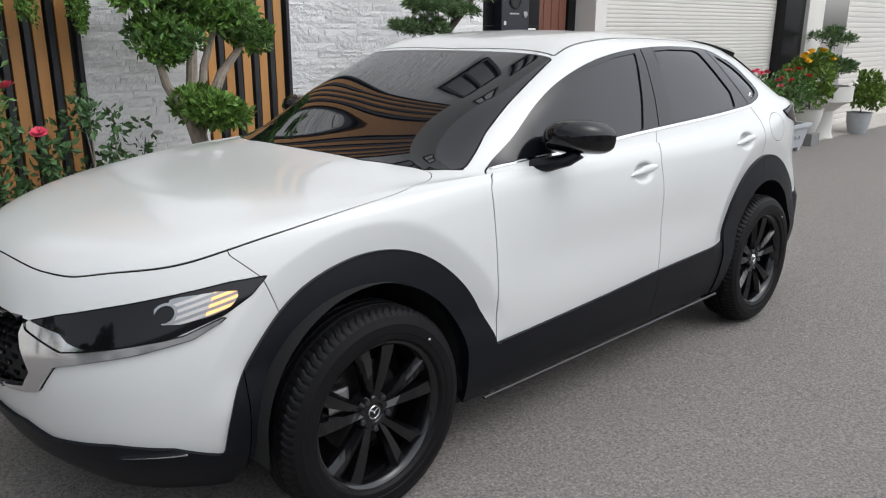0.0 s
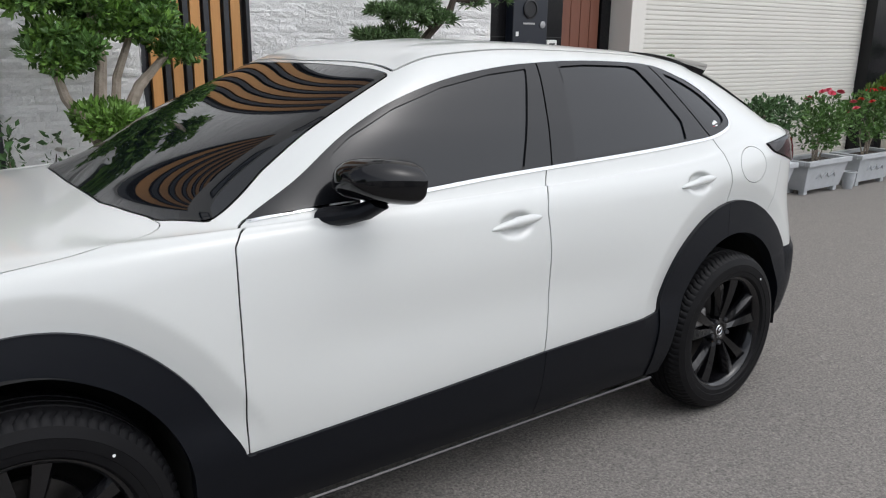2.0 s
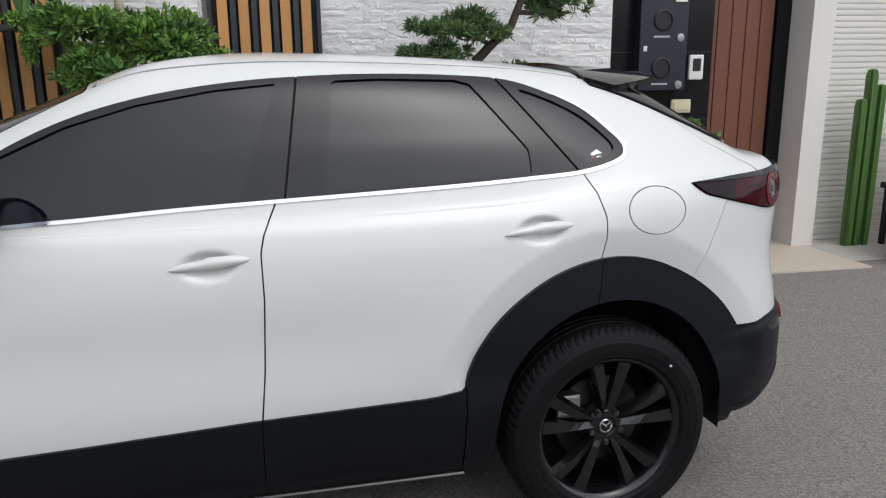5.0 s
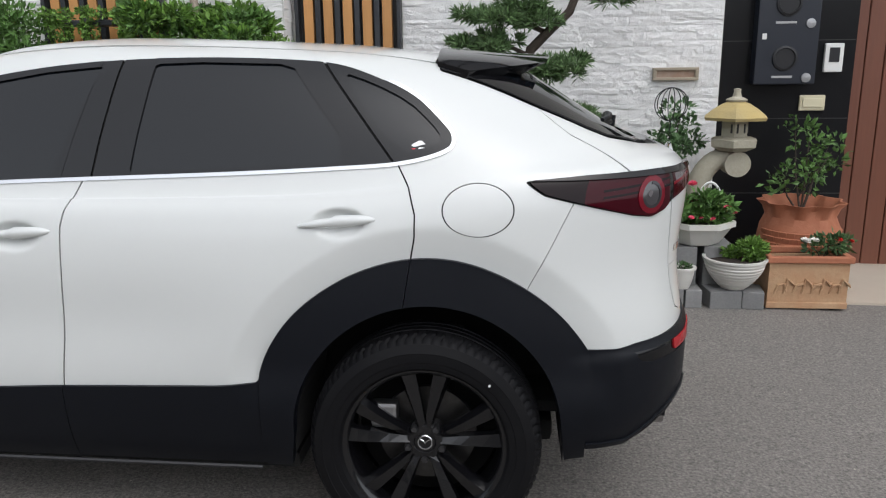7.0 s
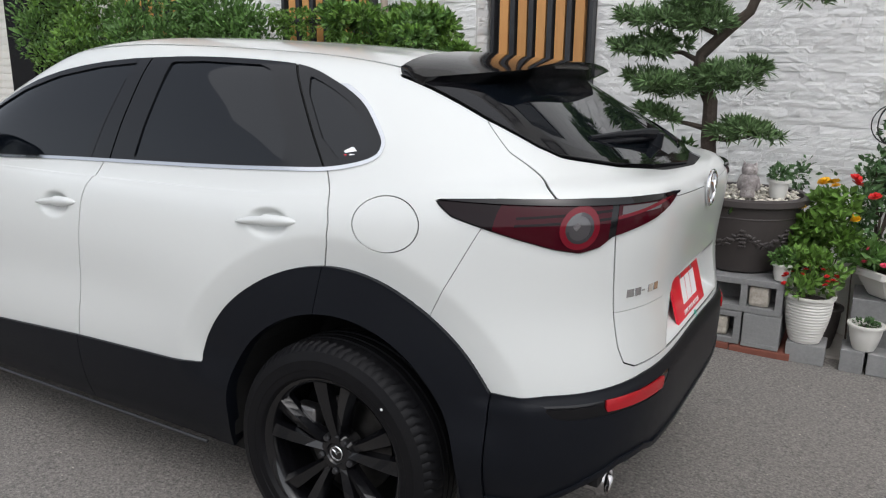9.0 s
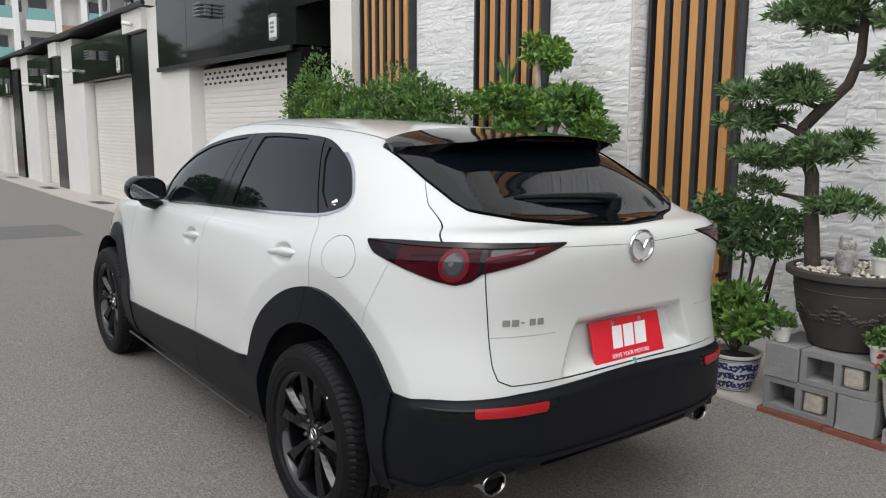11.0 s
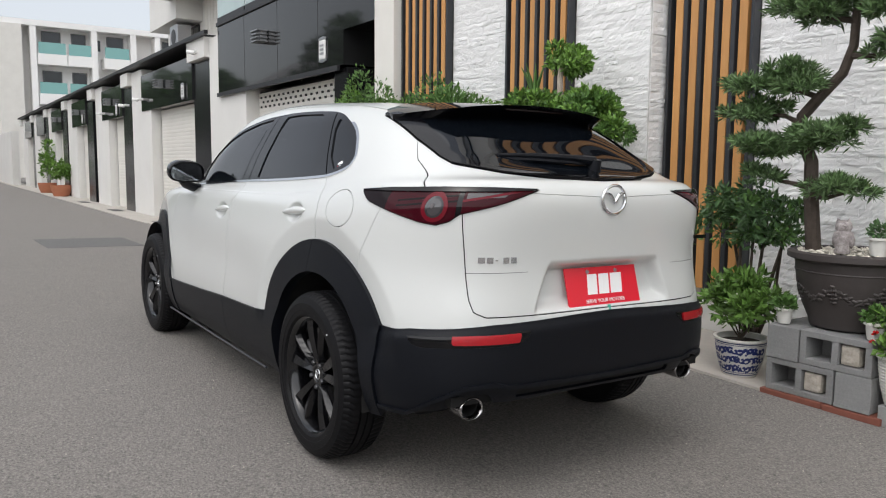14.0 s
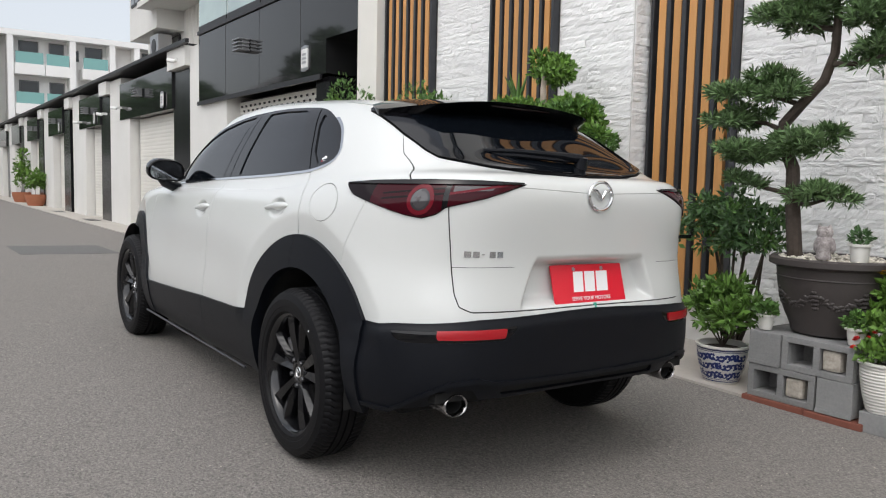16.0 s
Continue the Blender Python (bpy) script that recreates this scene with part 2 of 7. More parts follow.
def round_run(poly, soft=0, low=-9, high=9):
    """An outline in the way round the car (as a share of it) and the height."""
    q = np.asarray(poly, float) * (RUN, 1)
    q = rounded(q, soft) if soft else q
    return lambda a: np.maximum(flat_distance(np.stack([a[:, 6] * RUN, a[:, 2]], 1), q), np.maximum(low - a[:, 0], a[:, 0] - high))


def both(*fields):
    return lambda a: np.max([f(a) for f in fields], 0)


def either(*fields):
    return lambda a: np.min([f(a) for f in fields], 0)


def split(patch, field, at=0.0):
    """The patch cut in two where the field crosses a value: inside and outside."""
    a, f = patch
    if not len(f):
        return patch, patch
    d = field(a) - at
    d = np.where(np.abs(d) < 1e-6, 1e-6, d)
    neg = d < 0
    count = neg[f].sum(1)
    lone = np.where(count == 1, np.argmax(neg[f], 1), np.argmax(~neg[f], 1))
    mixed = (count == 1) | (count == 2)
    g = np.stack([f[np.arange(len(f)), (lone + k) % 3] for k in range(3)], 1)[mixed]
    one_in = count[mixed] == 1
    e = np.sort(np.concatenate([g[:, (0, 1)], g[:, (0, 2)]]), 1)
    u, inv = np.unique(e, axis=0, return_inverse=True)
    inv = inv.reshape(-1)
    s = d[u[:, 0]] / (d[u[:, 0]] - d[u[:, 1]])
    extra = a[u[:, 0]] + s[:, None] * (a[u[:, 1]] - a[u[:, 0]])
    extra[:, 3:6] /= np.maximum(np.linalg.norm(extra[:, 3:6], axis=1, keepdims=True), 1e-9)
    pts = np.concatenate([a, extra])
    p, q = len(a) + inv[: len(g)], len(a) + inv[len(g):]
    tips = np.stack([g[:, 0], p, q], 1)
    rest = np.concatenate([np.stack([p, g[:, 1], g[:, 2]], 1), np.stack([p, g[:, 2], q], 1)])
    two = np.concatenate([one_in, one_in])
    inner = np.concatenate([f[count == 3], tips[one_in], rest[~two]])
    outer = np.concatenate([f[count == 0], tips[~one_in], rest[two]])

    def tidy(faces):
        use, back = np.unique(faces, return_inverse=True)
        return pts[use], back.reshape(faces.shape)

    return tidy(inner), tidy(outer)


def take(patch, field, gap=0.004):
    """A panel with a dark joint round it: panel, joint, rest."""
    inside, rest = split(patch, field, gap / 2)
    panel, joint = split(inside, field, -gap / 2)
    return panel, joint, rest


def seam_cut(patch, field, half, *bounds):
    """A narrow strip along the zero line of a field, within bounds: strip, rest."""
    strip, out = patch, []
    for b in bounds:
        strip, o = split(strip, b)
        out.append(o)
    strip, o = split(strip, field, half)
    out.append(o)
    o, strip = split(strip, field, -half)
    return strip, merged(*out, o)


def side_line(x0, z0, x1, z1):
    n = math.hypot(x1 - x0, z1 - z0)
    return lambda a: ((a[:, 0] - x0) * (z1 - z0) - (a[:, 2] - z0) * (x1 - x0)) / n


def curved(poly, n=5):
    """A smooth closed outline through the points, with a corner at the first."""
    q = [np.array(p) for p in poly] + [np.array(poly[0])]
    out = []
    for i in range(len(q) - 1):
        a, b, c, d = q[max(i - 1, 0)], q[i], q[i + 1], q[min(i + 2, len(q) - 1)]
        for k in range(n):
            t = k / n
            out.append(0.5 * (2 * b + (c - a) * t + (2 * a - 5 * b + 4 * c - d) * t * t + (3 * b - a - 3 * c + d) * t ** 3))
    return np.array(out)


def merged(*patches):
    pts, fs, n = [], [], 0
    for a, f in patches:
        if len(f):
            pts.append(a)
            fs.append(f + n)
            n += len(a)
    return np.concatenate(pts), np.concatenate(fs)


def shell(name, patch, mat, parent, sides=(1,), lift=0.0, skirt=0.0, label=""):
    """The patch as a mesh, on the left (1), the right (-1) or both; lifted off the surface with turned-in edges."""
    vs, ns, fs, n = [], [], [], 0
    a, f = patch
    if not len(f):
        return None
    for sgn in sides:
        flip = np.array((1, sgn, 1))
        p, q = (a[:, :3] + lift * a[:, 3:6]) * flip, a[:, 3:6] * flip
        k = f[:, ::-1] if sgn < 0 else f
        vs.append(p), ns.append(q), fs.extend((k + n).tolist())
        n += len(p)
        if skirt:
            e = np.concatenate([k[:, (0, 1)], k[:, (1, 2)], k[:, (2, 0)]])
            _, first, times = np.unique(np.sort(e, 1), axis=0, return_index=True, return_counts=True)
            rim = e[first[times == 1]]
            rim = rim[(np.abs(p[rim[:, 0], 1]) > 1e-4) | (np.abs(p[rim[:, 1], 1]) > 1e-4)]
            i, j = rim[:, 0], rim[:, 1]
            out = np.cross(p[j] - p[i], q[i])
            out /= np.maximum(np.linalg.norm(out, axis=1, keepdims=True), 1e-9)
            quad = np.stack([p[i], p[j], p[j] - skirt * q[j], p[i] - skirt * q[i]], 1)
            vs.append(quad.reshape(-1, 3))
            ns.append(np.repeat(out, 4, 0))
            fs.extend([(n + 4 * b + 1, n + 4 * b, n + 4 * b + 3, n + 4 * b + 2) for b in range(len(rim))])
            n += 4 * len(rim)
    return link_mesh(name, np.concatenate(vs).tolist(), fs, mat, parent, True, label, np.concatenate(ns).tolist())


# ---- the car ----
LEAN = Matrix(((0.9998, -0.0004, 0.01499, 0), (0, 0.9998, 0.01499, 0), (-0.014996, -0.014988, 0.9996, 0), (0, 0, 0, 1)))
car = thing("parked_car", LEAN, "pearl white compact crossover car with black cladding parked on asphalt", "car")


def smoothstep(x):
    x = np.clip(x, 0, 1)
    return x * x * (3 - 2 * x)


def car_sheet():
    g, n = body_sheet()
    x, y, z = g[..., 0], g[..., 1], g[..., 2]
    # a dish for the number plate in the tailgate, and the hollows behind the door handles
    rim = flat_distance(np.stack([y.ravel(), z.ravel()], 1), [(-0.37, 0.70), (-0.29, 0.885), (0.3, 0.895), (0.3, 0.70)]).reshape(x.shape)
    rim = np.where(x > 1.8, rim, 1)
    g = g + np.stack([-0.055 * smoothstep(-rim / 0.035) * smoothstep((z - 0.685) / 0.07), 0 * x, 0 * x], 2)
    for hx, hz in ((0.125, 0.965), (1.085, 1.020)):
        r = np.hypot((x - hx) / 0.085, (z - hz + 0.01) / 0.045)
        g = g + np.stack([0 * x, 0.022 * smoothstep((1 - r) / 0.6) * (y < -0.6), 0 * x], 2)
    # flat bands over the wheels, turned in towards the arches
    flat = np.stack([x.ravel(), z.ravel()], 1)
    for arch in (ARCH_FRONT, ARCH_REAR):
        d = flat_distance(flat, arch).reshape(x.shape)
        t = np.clip((0.092 - d) / 0.092, 0, 1)
        g = g + np.stack([0 * x, 0.026 * np.where(t < 0.16, t * t / 0.32, t - 0.08) * (y < -0.6) * smoothstep((z - 0.45) / 0.15), 0 * x], 2)
    # the shoulder of the rear bumper, standing proud of the paint
    brim = np.interp(-y, (0, 0.155, 0.525, 0.757, 0.82), (0.692, 0.689, 0.675, 0.652, 0.632))
    g = g + n * (0.011 * smoothstep((brim - z) / 0.032) * smoothstep((x - 1.66) / 0.2))[..., None]
    # a soft hollow along the doors
    fold = np.exp(-((z - 0.70) / 0.13) ** 2) * smoothstep((x + 0.9) / 0.5) * smoothstep((1.0 - x) / 0.6) * (y < -0.6)
    g = g + np.stack([0 * x, 0.016 * fold, 0 * x], 2)
    wide = np.concatenate([g[:, 1:2] * (1, -1, 1), g, g[:, -2:-1] * (1, -1, 1)], 1)
    m = np.cross(wide[:, 2:] - wide[:, :-2], np.gradient(g, axis=0))
    m[-1] = (0, 0, 1)
    m /= np.maximum(np.linalg.norm(m, axis=2, keepdims=True), 1e-9)
    rows, cols = g.shape[:2]
    u = np.broadcast_to(np.arange(cols) / (cols - 1), (rows, cols))[..., None]
    a = np.concatenate([g, m, u], 2).reshape(-1, 7)
    i = (np.arange(rows - 1)[:, None] * cols + np.arange(cols - 1)).ravel()
    f = np.concatenate([np.stack([i, i + 1, i + cols + 1], 1), np.stack([i, i + cols + 1, i + cols], 1)])
    return a, f


ARCH_FRONT = rounded([(-1.795, 0.10), (-1.79, 0.337), (-1.772, 0.474), (-1.716, 0.60), (-1.606, 0.735), (-1.495, 0.812), (-1.343, 0.860), (-1.204, 0.858),
                      (-1.08, 0.812), (-0.947, 0.694), (-0.868, 0.557), (-0.80, 0.443), (-0.79, 0.10)], 3)
ARCH_REAR = rounded([(0.82, 0.10), (0.833, 0.534), (0.867, 0.641), (0.952, 0.757), (1.082, 0.850), (1.209, 0.900), (1.336, 0.918), (1.463, 0.900),
                     (1.592, 0.843), (1.707, 0.760), (1.775, 0.679), (1.812, 0.62), (1.84, 0.10)], 3)
DLO = [(-0.745, 1.047), (-0.585, 1.134), (-0.417, 1.250), (-0.242, 1.337), (-0.054, 1.396), (0.156, 1.434), (0.384, 1.456), (0.633, 1.464), (0.87, 1.460),
       (1.035, 1.447), (1.16, 1.410), (1.278, 1.355), (1.36, 1.285), (1.393, 1.243), (1.372, 1.208), (1.25, 1.176), (1.063, 1.160), (0.77, 1.142),
       (0.317, 1.120), (0.046, 1.106), (-0.218, 1.088), (-0.533, 1.072)]


def wheel_opening(cx, radius):
    def field(a):
        up, down = np.maximum(a[:, 2] - 0.385, 0), np.maximum(0.385 - a[:, 2], 0)
        return np.maximum(np.hypot(a[:, 0] - cx, up) - radius - 0.15 * down, a[:, 1] + 0.3)
    return field


def low_trim(a):
    """Below the line where the paint ends."""
    x, y, z = a[:, 0], -a[:, 1], a[:, 2]
    front = np.interp(y, (0, 0.31, 0.40, 0.57, 0.67, 0.72), (0.435, 0.428, 0.395, 0.40, 0.38, 0.337))
    mid = np.interp(x, (-0.82, -0.52, -0.185, 0.22, 0.71, 0.83), (0.452, 0.466, 0.483, 0.507, 0.525, 0.535))
    rear = np.interp(y, (0, 0.155, 0.525, 0.757, 0.82), (0.696, 0.693, 0.679, 0.656, 0.636))
    line = np.where(x < -1.5, front, np.where(x > 1.6, rear, mid))
    return z - line


SHEET = car_sheet()


def build_car():
    rest = SHEET
    joints_creases = []
    for cx, r in ((-1.3275, 0.378), (1.335, 0.393)):
        rest = split(rest, wheel_opening(cx, r))[1]

    def cut(field, gap=0.004):
        nonlocal rest
        p, j, rest = take(rest, field, gap)
        joints_creases.append(j)
        return p

    # black trim round the foot of the body
    trim = split(rest, either(side(ARCH_FRONT), side(ARCH_REAR), low_trim))
    trim, rest = trim
    under, trim = split(trim, lambda a: np.maximum(a[:, 2] - np.interp(a[:, 0], (-1.02, -1.0, 1.0, 1.02, 1.45, 1.75, 1.80), (0.15, 0.252, 0.262, 0.15, 0.20, 0.305, 0.31)), -1.1 - a[:, 0]))
    pieces = [("front_lower_bumper", lambda a: a[:, 0] + 1.72), ("front_arch_trim", lambda a: a[:, 0] + 0.79),
              ("front_sill_trim", lambda a: a[:, 0] - 0.246), ("rear_sill_trim", lambda a: a[:, 0] - 0.845),
              ("rear_arch_trim", lambda a: a[:, 0] - 1.272 - 0.15 * (a[:, 2] - 0.8)), ("rear_arch_trim", lambda a: a[:, 0] - 1.80)]
    for name, field in pieces:
        p, trim = split(trim, field)
        p = split(p, field, -0.0025)[0]
        if name == "front_lower_bumper":
            bar = split(p, round_run([(0.10, 0.377), (0.145, 0.366), (0.145, 0.361), (0.107, 0.363)]))
            for sgn in (1, -1):
                shell("bumper_strip", bar[0], CHROME, car, (sgn,), 0.016, 0.01)
            shell(name, p, CLAD, car, (1, -1), 0.010, 0.035)
        else:
            for sgn in (1, -1):
                shell(name, p, CLAD, car, (sgn,), 0.010 if "sill" in name else 0.016, 0.045)
    lower = lambda a: np.interp(-a[:, 1], (0.0, 0.44, 0.495, 0.53, 0.61, 0.645, 0.66, 0.75, 0.80), (0.375, 0.372, 0.375, 0.418, 0.418, 0.372, 0.352, 0.320, 0.30)) - a[:, 2]
    under, trim = split(trim, lambda a: -lower(a))
    slot, trim = split(trim, round_run([(0.846, 0.630), (0.852, 0.602), (0.858, 0.596), (0.921, 0.608), (0.928, 0.630), (0.931, 0.655)], 0, low=1.5))
    brink = lambda a: a[:, 2] - np.interp(a[:, 6], (0.85, 0.868, 0.886, 0.905, 0.914, 1.0), (0.34, 0.405, 0.452, 0.462, 0.448, 0.440))
    apron, trim = split(trim, lambda a: np.maximum(brink(a), 1.5 - a[:, 0]))
    ledge, trim = split(trim, lambda a: np.maximum(brink(a) - 0.016, 1.5 - a[:, 0]))
    net, apron = split(apron, lambda a: np.maximum(np.maximum(a[:, 2] - 0.424, 0.388 - a[:, 2]), (0.925 - a[:, 6]) * RUN))
    shell("rear_apron", apron, CLAD, car, (1, -1), -0.022, 0.05)
    shell("apron_grille", net, SEAM, car, (1, -1), -0.034, 0.02, "dark slot between the tail pipes")
    shell("apron_lip", ledge, CLAD, car, (1, -1), 0.013, 0.04, "raised edge above the tail pipes")
    bumper = shell("rear_lower_bumper", trim, CLAD, car, (1, -1), 0.006, 0.05)
    for sgn in (1, -1):
        holder = shell("reflector_recess", slot, GLOSS, bumper, (sgn,), 0.004)
        shell("reflector", split(slot, round_run([(0.877, 0.641), (0.922, 0.648), (0.921, 0.616), (0.877, 0.611)]))[0], REFLECT, bumper, (sgn,), 0.010, 0.01, "red rear reflector")

    # windscreen
    screen = cut(top([(-1.022, 0.05), (-1.02, -0.121), (-1.012, -0.388), (-0.973, -0.531), (-0.93, -0.637), (-0.825, -0.713), (-0.648, -0.653), (-0.423, -0.620),
                      (-0.19, -0.584), (-0.205, -0.45), (-0.212, -0.3), (-0.21, 0.05)], 1.0), 0.006)
    shell("windscreen", screen, TINT, car, (1, -1), 0.0, 0.0, "dark tinted windscreen")

    # side windows: bright strip, black frame, panes
    edge = side(curved(DLO))
    wide = lambda a: edge(a) - np.interp(a[:, 0], (-0.74, -0.45), (0.005, 0.0105))
    band, _ = split(rest, wide)
    band = split(band, edge)[1]
    low = lambda a: np.where(a[:, 0] > 1.15, 1.40, 1.02 + 0.075 * (a[:, 0] + 0.75) + 0.03) - a[:, 2]
    strip = split(band, both(lambda a: -low(a), lambda a: -0.735 - a[:, 0]))[0]
    opening = split(rest, edge)[0]
    rest = split(rest, either(edge, both(wide, lambda a: -low(a), lambda a: -0.735 - a[:, 0])))[1]
    panes = [("front_door_glass", [(-0.47, 1.092), (-0.47, 1.195), (-0.40, 1.245), (-0.235, 1.322), (-0.05, 1.379), (0.156, 1.418), (0.330, 1.436), (0.212, 1.117), (-0.2, 1.096)]),
             ("rear_door_glass", [(0.452, 1.137), (0.492, 1.444), (0.633, 1.450), (0.87, 1.446), (0.915, 1.434), (1.075, 1.240), (1.078, 1.172), (0.77, 1.153)]),
             ("quarter_glass", [(1.045, 1.428), (1.15, 1.395), (1.262, 1.343), (1.335, 1.28), (1.365, 1.243), (1.35, 1.222), (1.245, 1.190)])]
    for name, poly in panes:
        p, opening = split(opening, side(poly, 1 if name == "quarter_glass" else 0))
        for sgn in (1, -1):
            pane = shell(name, p, TINT, car, (sgn,), -0.004, 0.0, "dark tinted side window")
            if name == "quarter_glass" and sgn > 0:
                for patch, mat in (([(1.278, 1.216), (1.330, 1.228), (1.331, 1.231), (1.300, 1.236), (1.279, 1.224)], PLATEWHITE), ([(1.276, 1.206), (1.292, 1.209), (1.292, 1.215), (1.276, 1.212)], PLATE),
                                   ([(1.296, 1.211), (1.332, 1.219), (1.332, 1.224), (1.296, 1.216)], PLATEWHITE)):
                    shell("sticker_bar", split(p, side(patch))[0], mat, pane, (sgn,), -0.0032, 0.0, "small red and white film sticker bar")
    post, rim = split(opening, side([(0.214, 1.0), (0.332, 1.47), (0.492, 1.47), (0.450, 1.0)]))
    dark, post = seam_cut(post, side_line(0.319, 1.0, 0.392, 1.47), 0.0035)
    joints_creases.append(dark)
    dark, rim = seam_cut(rim, side_line(0.994, 1.46, 1.249, 1.15), 0.0035, lambda a: 0.9 - a[:, 0])
    joints_creases.append(dark)
    for sgn in (1, -1):
        shell("window_strip", strip, CHROME, car, (sgn,), 0.004, 0.008, "bright chrome window strip")
        shell("door_post", post, GLOSS_POST, car, (sgn,), 0.001, 0.006)
        shell("window_frame", rim, GLOSS_POST, car, (sgn,), 0.002, 0.008)

    # tailgate glass and its black surround
    black = cut(tail([(-0.545, 1.60), (-0.548, 1.423), (-0.562, 1.326), (-0.558, 1.26), (-0.543, 1.236), (-0.515, 1.229), (-0.40, 1.208), (-0.24, 1.193), (0.05, 1.186), (0.05, 1.60)], 1.345), 0.005)
    pane, black = split(black, tail([(-0.47, 1.60), (-0.488, 1.386), (-0.505, 1.275), (-0.47, 1.248), (-0.40, 1.222), (-0.24, 1.206), (0.05, 1.199), (0.05, 1.60)], 1.46))
    shell("tailgate_glass", pane, TINT, car, (1, -1), 0.0, 0.0, "dark tinted rear window")
    shell("tailgate_surround", black, GLOSS, car, (1, -1), 0.008, 0.014)

    # rear lamps
    lamp = [(0.785, 1.127), (0.800, 1.090), (0.832, 1.052), (0.852, 1.029), (0.864, 1.021), (0.873, 1.036), (0.879, 1.062), (0.904, 1.098), (0.933, 1.152), (0.898, 1.154), (0.864, 1.151), (0.82, 1.141)]
    lamps = cut(round_run(lamp, 0, low=1.3), 0.004)
    hood_line = round_run([(0.77, 1.123), (0.82, 1.127), (0.898, 1.139), (0.95, 1.150), (0.95, 1.2), (0.77, 1.2)])
    brow, lamps = split(lamps, hood_line)
    outer, inner = split(lamps, lambda a: a[:, 6] - 0.8765)
    disc = lambda r: (lambda a: np.hypot((a[:, 6] - 0.862) * RUN * 0.95, a[:, 2] - 1.083) - r)
    eye, outer = split(outer, disc(0.052))
    pupil, eye = split(eye, disc(0.037))
    halo, pupil = split(pupil, lambda a: np.maximum(-disc(0.029)(a), (1.089 - a[:, 2]) * -0.8 - (a[:, 6] - 0.858) * RUN))
    # a paler spot paints the glint left of the bulb's middle
    glint_spot, pupil = split(pupil, lambda a: np.hypot((a[:, 6] - 0.8605) * RUN, a[:, 2] - 1.087) - 0.010)
    tip, outer = split(outer, lambda a: a[:, 6] - 0.822)
    bars = []
    for drop in (0.022, 0.040):
        glint, outer = seam_cut(outer, lambda a: a[:, 2] - 1.137 + drop - 0.10 * (a[:, 6] - 0.86) * RUN, 0.003, lambda a: 0.832 - a[:, 6])
        bars += [q for q in split(glint, lambda a: a[:, 6] - 0.862) if len(q[1])]
    gap, inner = split(inner, lambda a: (a[:, 6] - 0.8800) * RUN)
    glint, inner = seam_cut(inner, lambda a: a[:, 2] - 1.108 - 0.16 * (a[:, 6] - 0.88) * RUN, 0.004)
    flash, inner = split(inner, round_run([(0.882, 1.134), (0.905, 1.137), (0.912, 1.124), (0.882, 1.115)]))
    for sgn in (1, -1):
        lamp_part = shell("rear_lamp", outer, RED, car, (sgn,), 0.008, 0.012, "dark red rear lamp")
        shell("lamp_tip", tip, REDDEEP, lamp_part, (sgn,), 0.008, 0.012)
        shell("lamp_brow", brow, GLOSS, lamp_part, (sgn,), 0.014, 0.02, "gloss black lamp edge")
        shell("lamp_ring", eye, RING, lamp_part, (sgn,), 0.011, 0.012, "bright red round lamp ring")
        shell("lamp_bulb", pupil, BULB, lamp_part, (sgn,), 0.010, 0.01)
        shell("lamp_inner_ring", halo, HALO, lamp_part, (sgn,), 0.012, 0.01)
        shell("lamp_core", glint_spot, GREYLENS, lamp_part, (sgn,), 0.012, 0.01)
        [shell("lamp_bar", b, REDDEEP, lamp_part, (sgn,), 0.0085, 0.0) for b in bars]
        shell("lamp_edge", gap, GLOSS, lamp_part, (sgn,), 0.007, 0.012)
        second = shell("tailgate_lamp", inner, RED, car, (sgn,), 0.008, 0.012, "red lamp on the tailgate")
        shell("lamp_bar", glint, RING, second, (sgn,), 0.0085, 0.0)
        shell("reversing_lamp", flash, GREYLENS, second, (sgn,), 0.009, 0.012)

    # front lamps, grille and bright wing
    head = cut(round_run([(0.189, 0.840), (0.169, 0.833), (0.136, 0.805), (0.108, 0.781), (0.084, 0.757), (0.067, 0.733), (0.068, 0.711), (0.091, 0.665), (0.106, 0.672), (0.125, 0.684),
                          (0.144, 0.698), (0.169, 0.748), (0.182, 0.793)], 0, high=-1), 0.004)
    fin, head = split(head, round_run([(0.060, 0.745), (0.066, 0.705), (0.091, 0.655), (0.104, 0.672), (0.094, 0.690), (0.089, 0.712)]))
    lens, head = split(head, round_run([(0.134, 0.800), (0.134, 0.760), (0.141, 0.727), (0.169, 0.756), (0.175, 0.789), (0.174, 0.815)], 1))
    orb = lambda r: (lambda a: np.hypot((a[:, 6] - 0.1395) * RUN * 0.8, a[:, 2] - 0.762) - r)
    iris, lens = split(lens, orb(0.030))
    iris, orb_ring = split(iris, orb(0.023))
    back, lens = split(lens, lambda a: (a[:, 6] - 0.1405) * RUN)
    head = merged(head, back)
    slope = lambda a: a[:, 2] - 0.765 - 0.26 * (a[:, 6] - 0.155) * RUN
    glows, bright, clears = [], [], []
    for i in range(10):
        low_part, lens = split(lens, slope, -0.040 + 0.009 * i)
        lit, unlit = split(low_part, lambda a: (0.1585 + 0.0004 * i - a[:, 6]) * RUN)
        (glows if i % 2 and i > 2 else bright if i % 2 else clears).append(lit)
        (bright if i % 2 else clears).append(unlit)
    clears.append(lens)
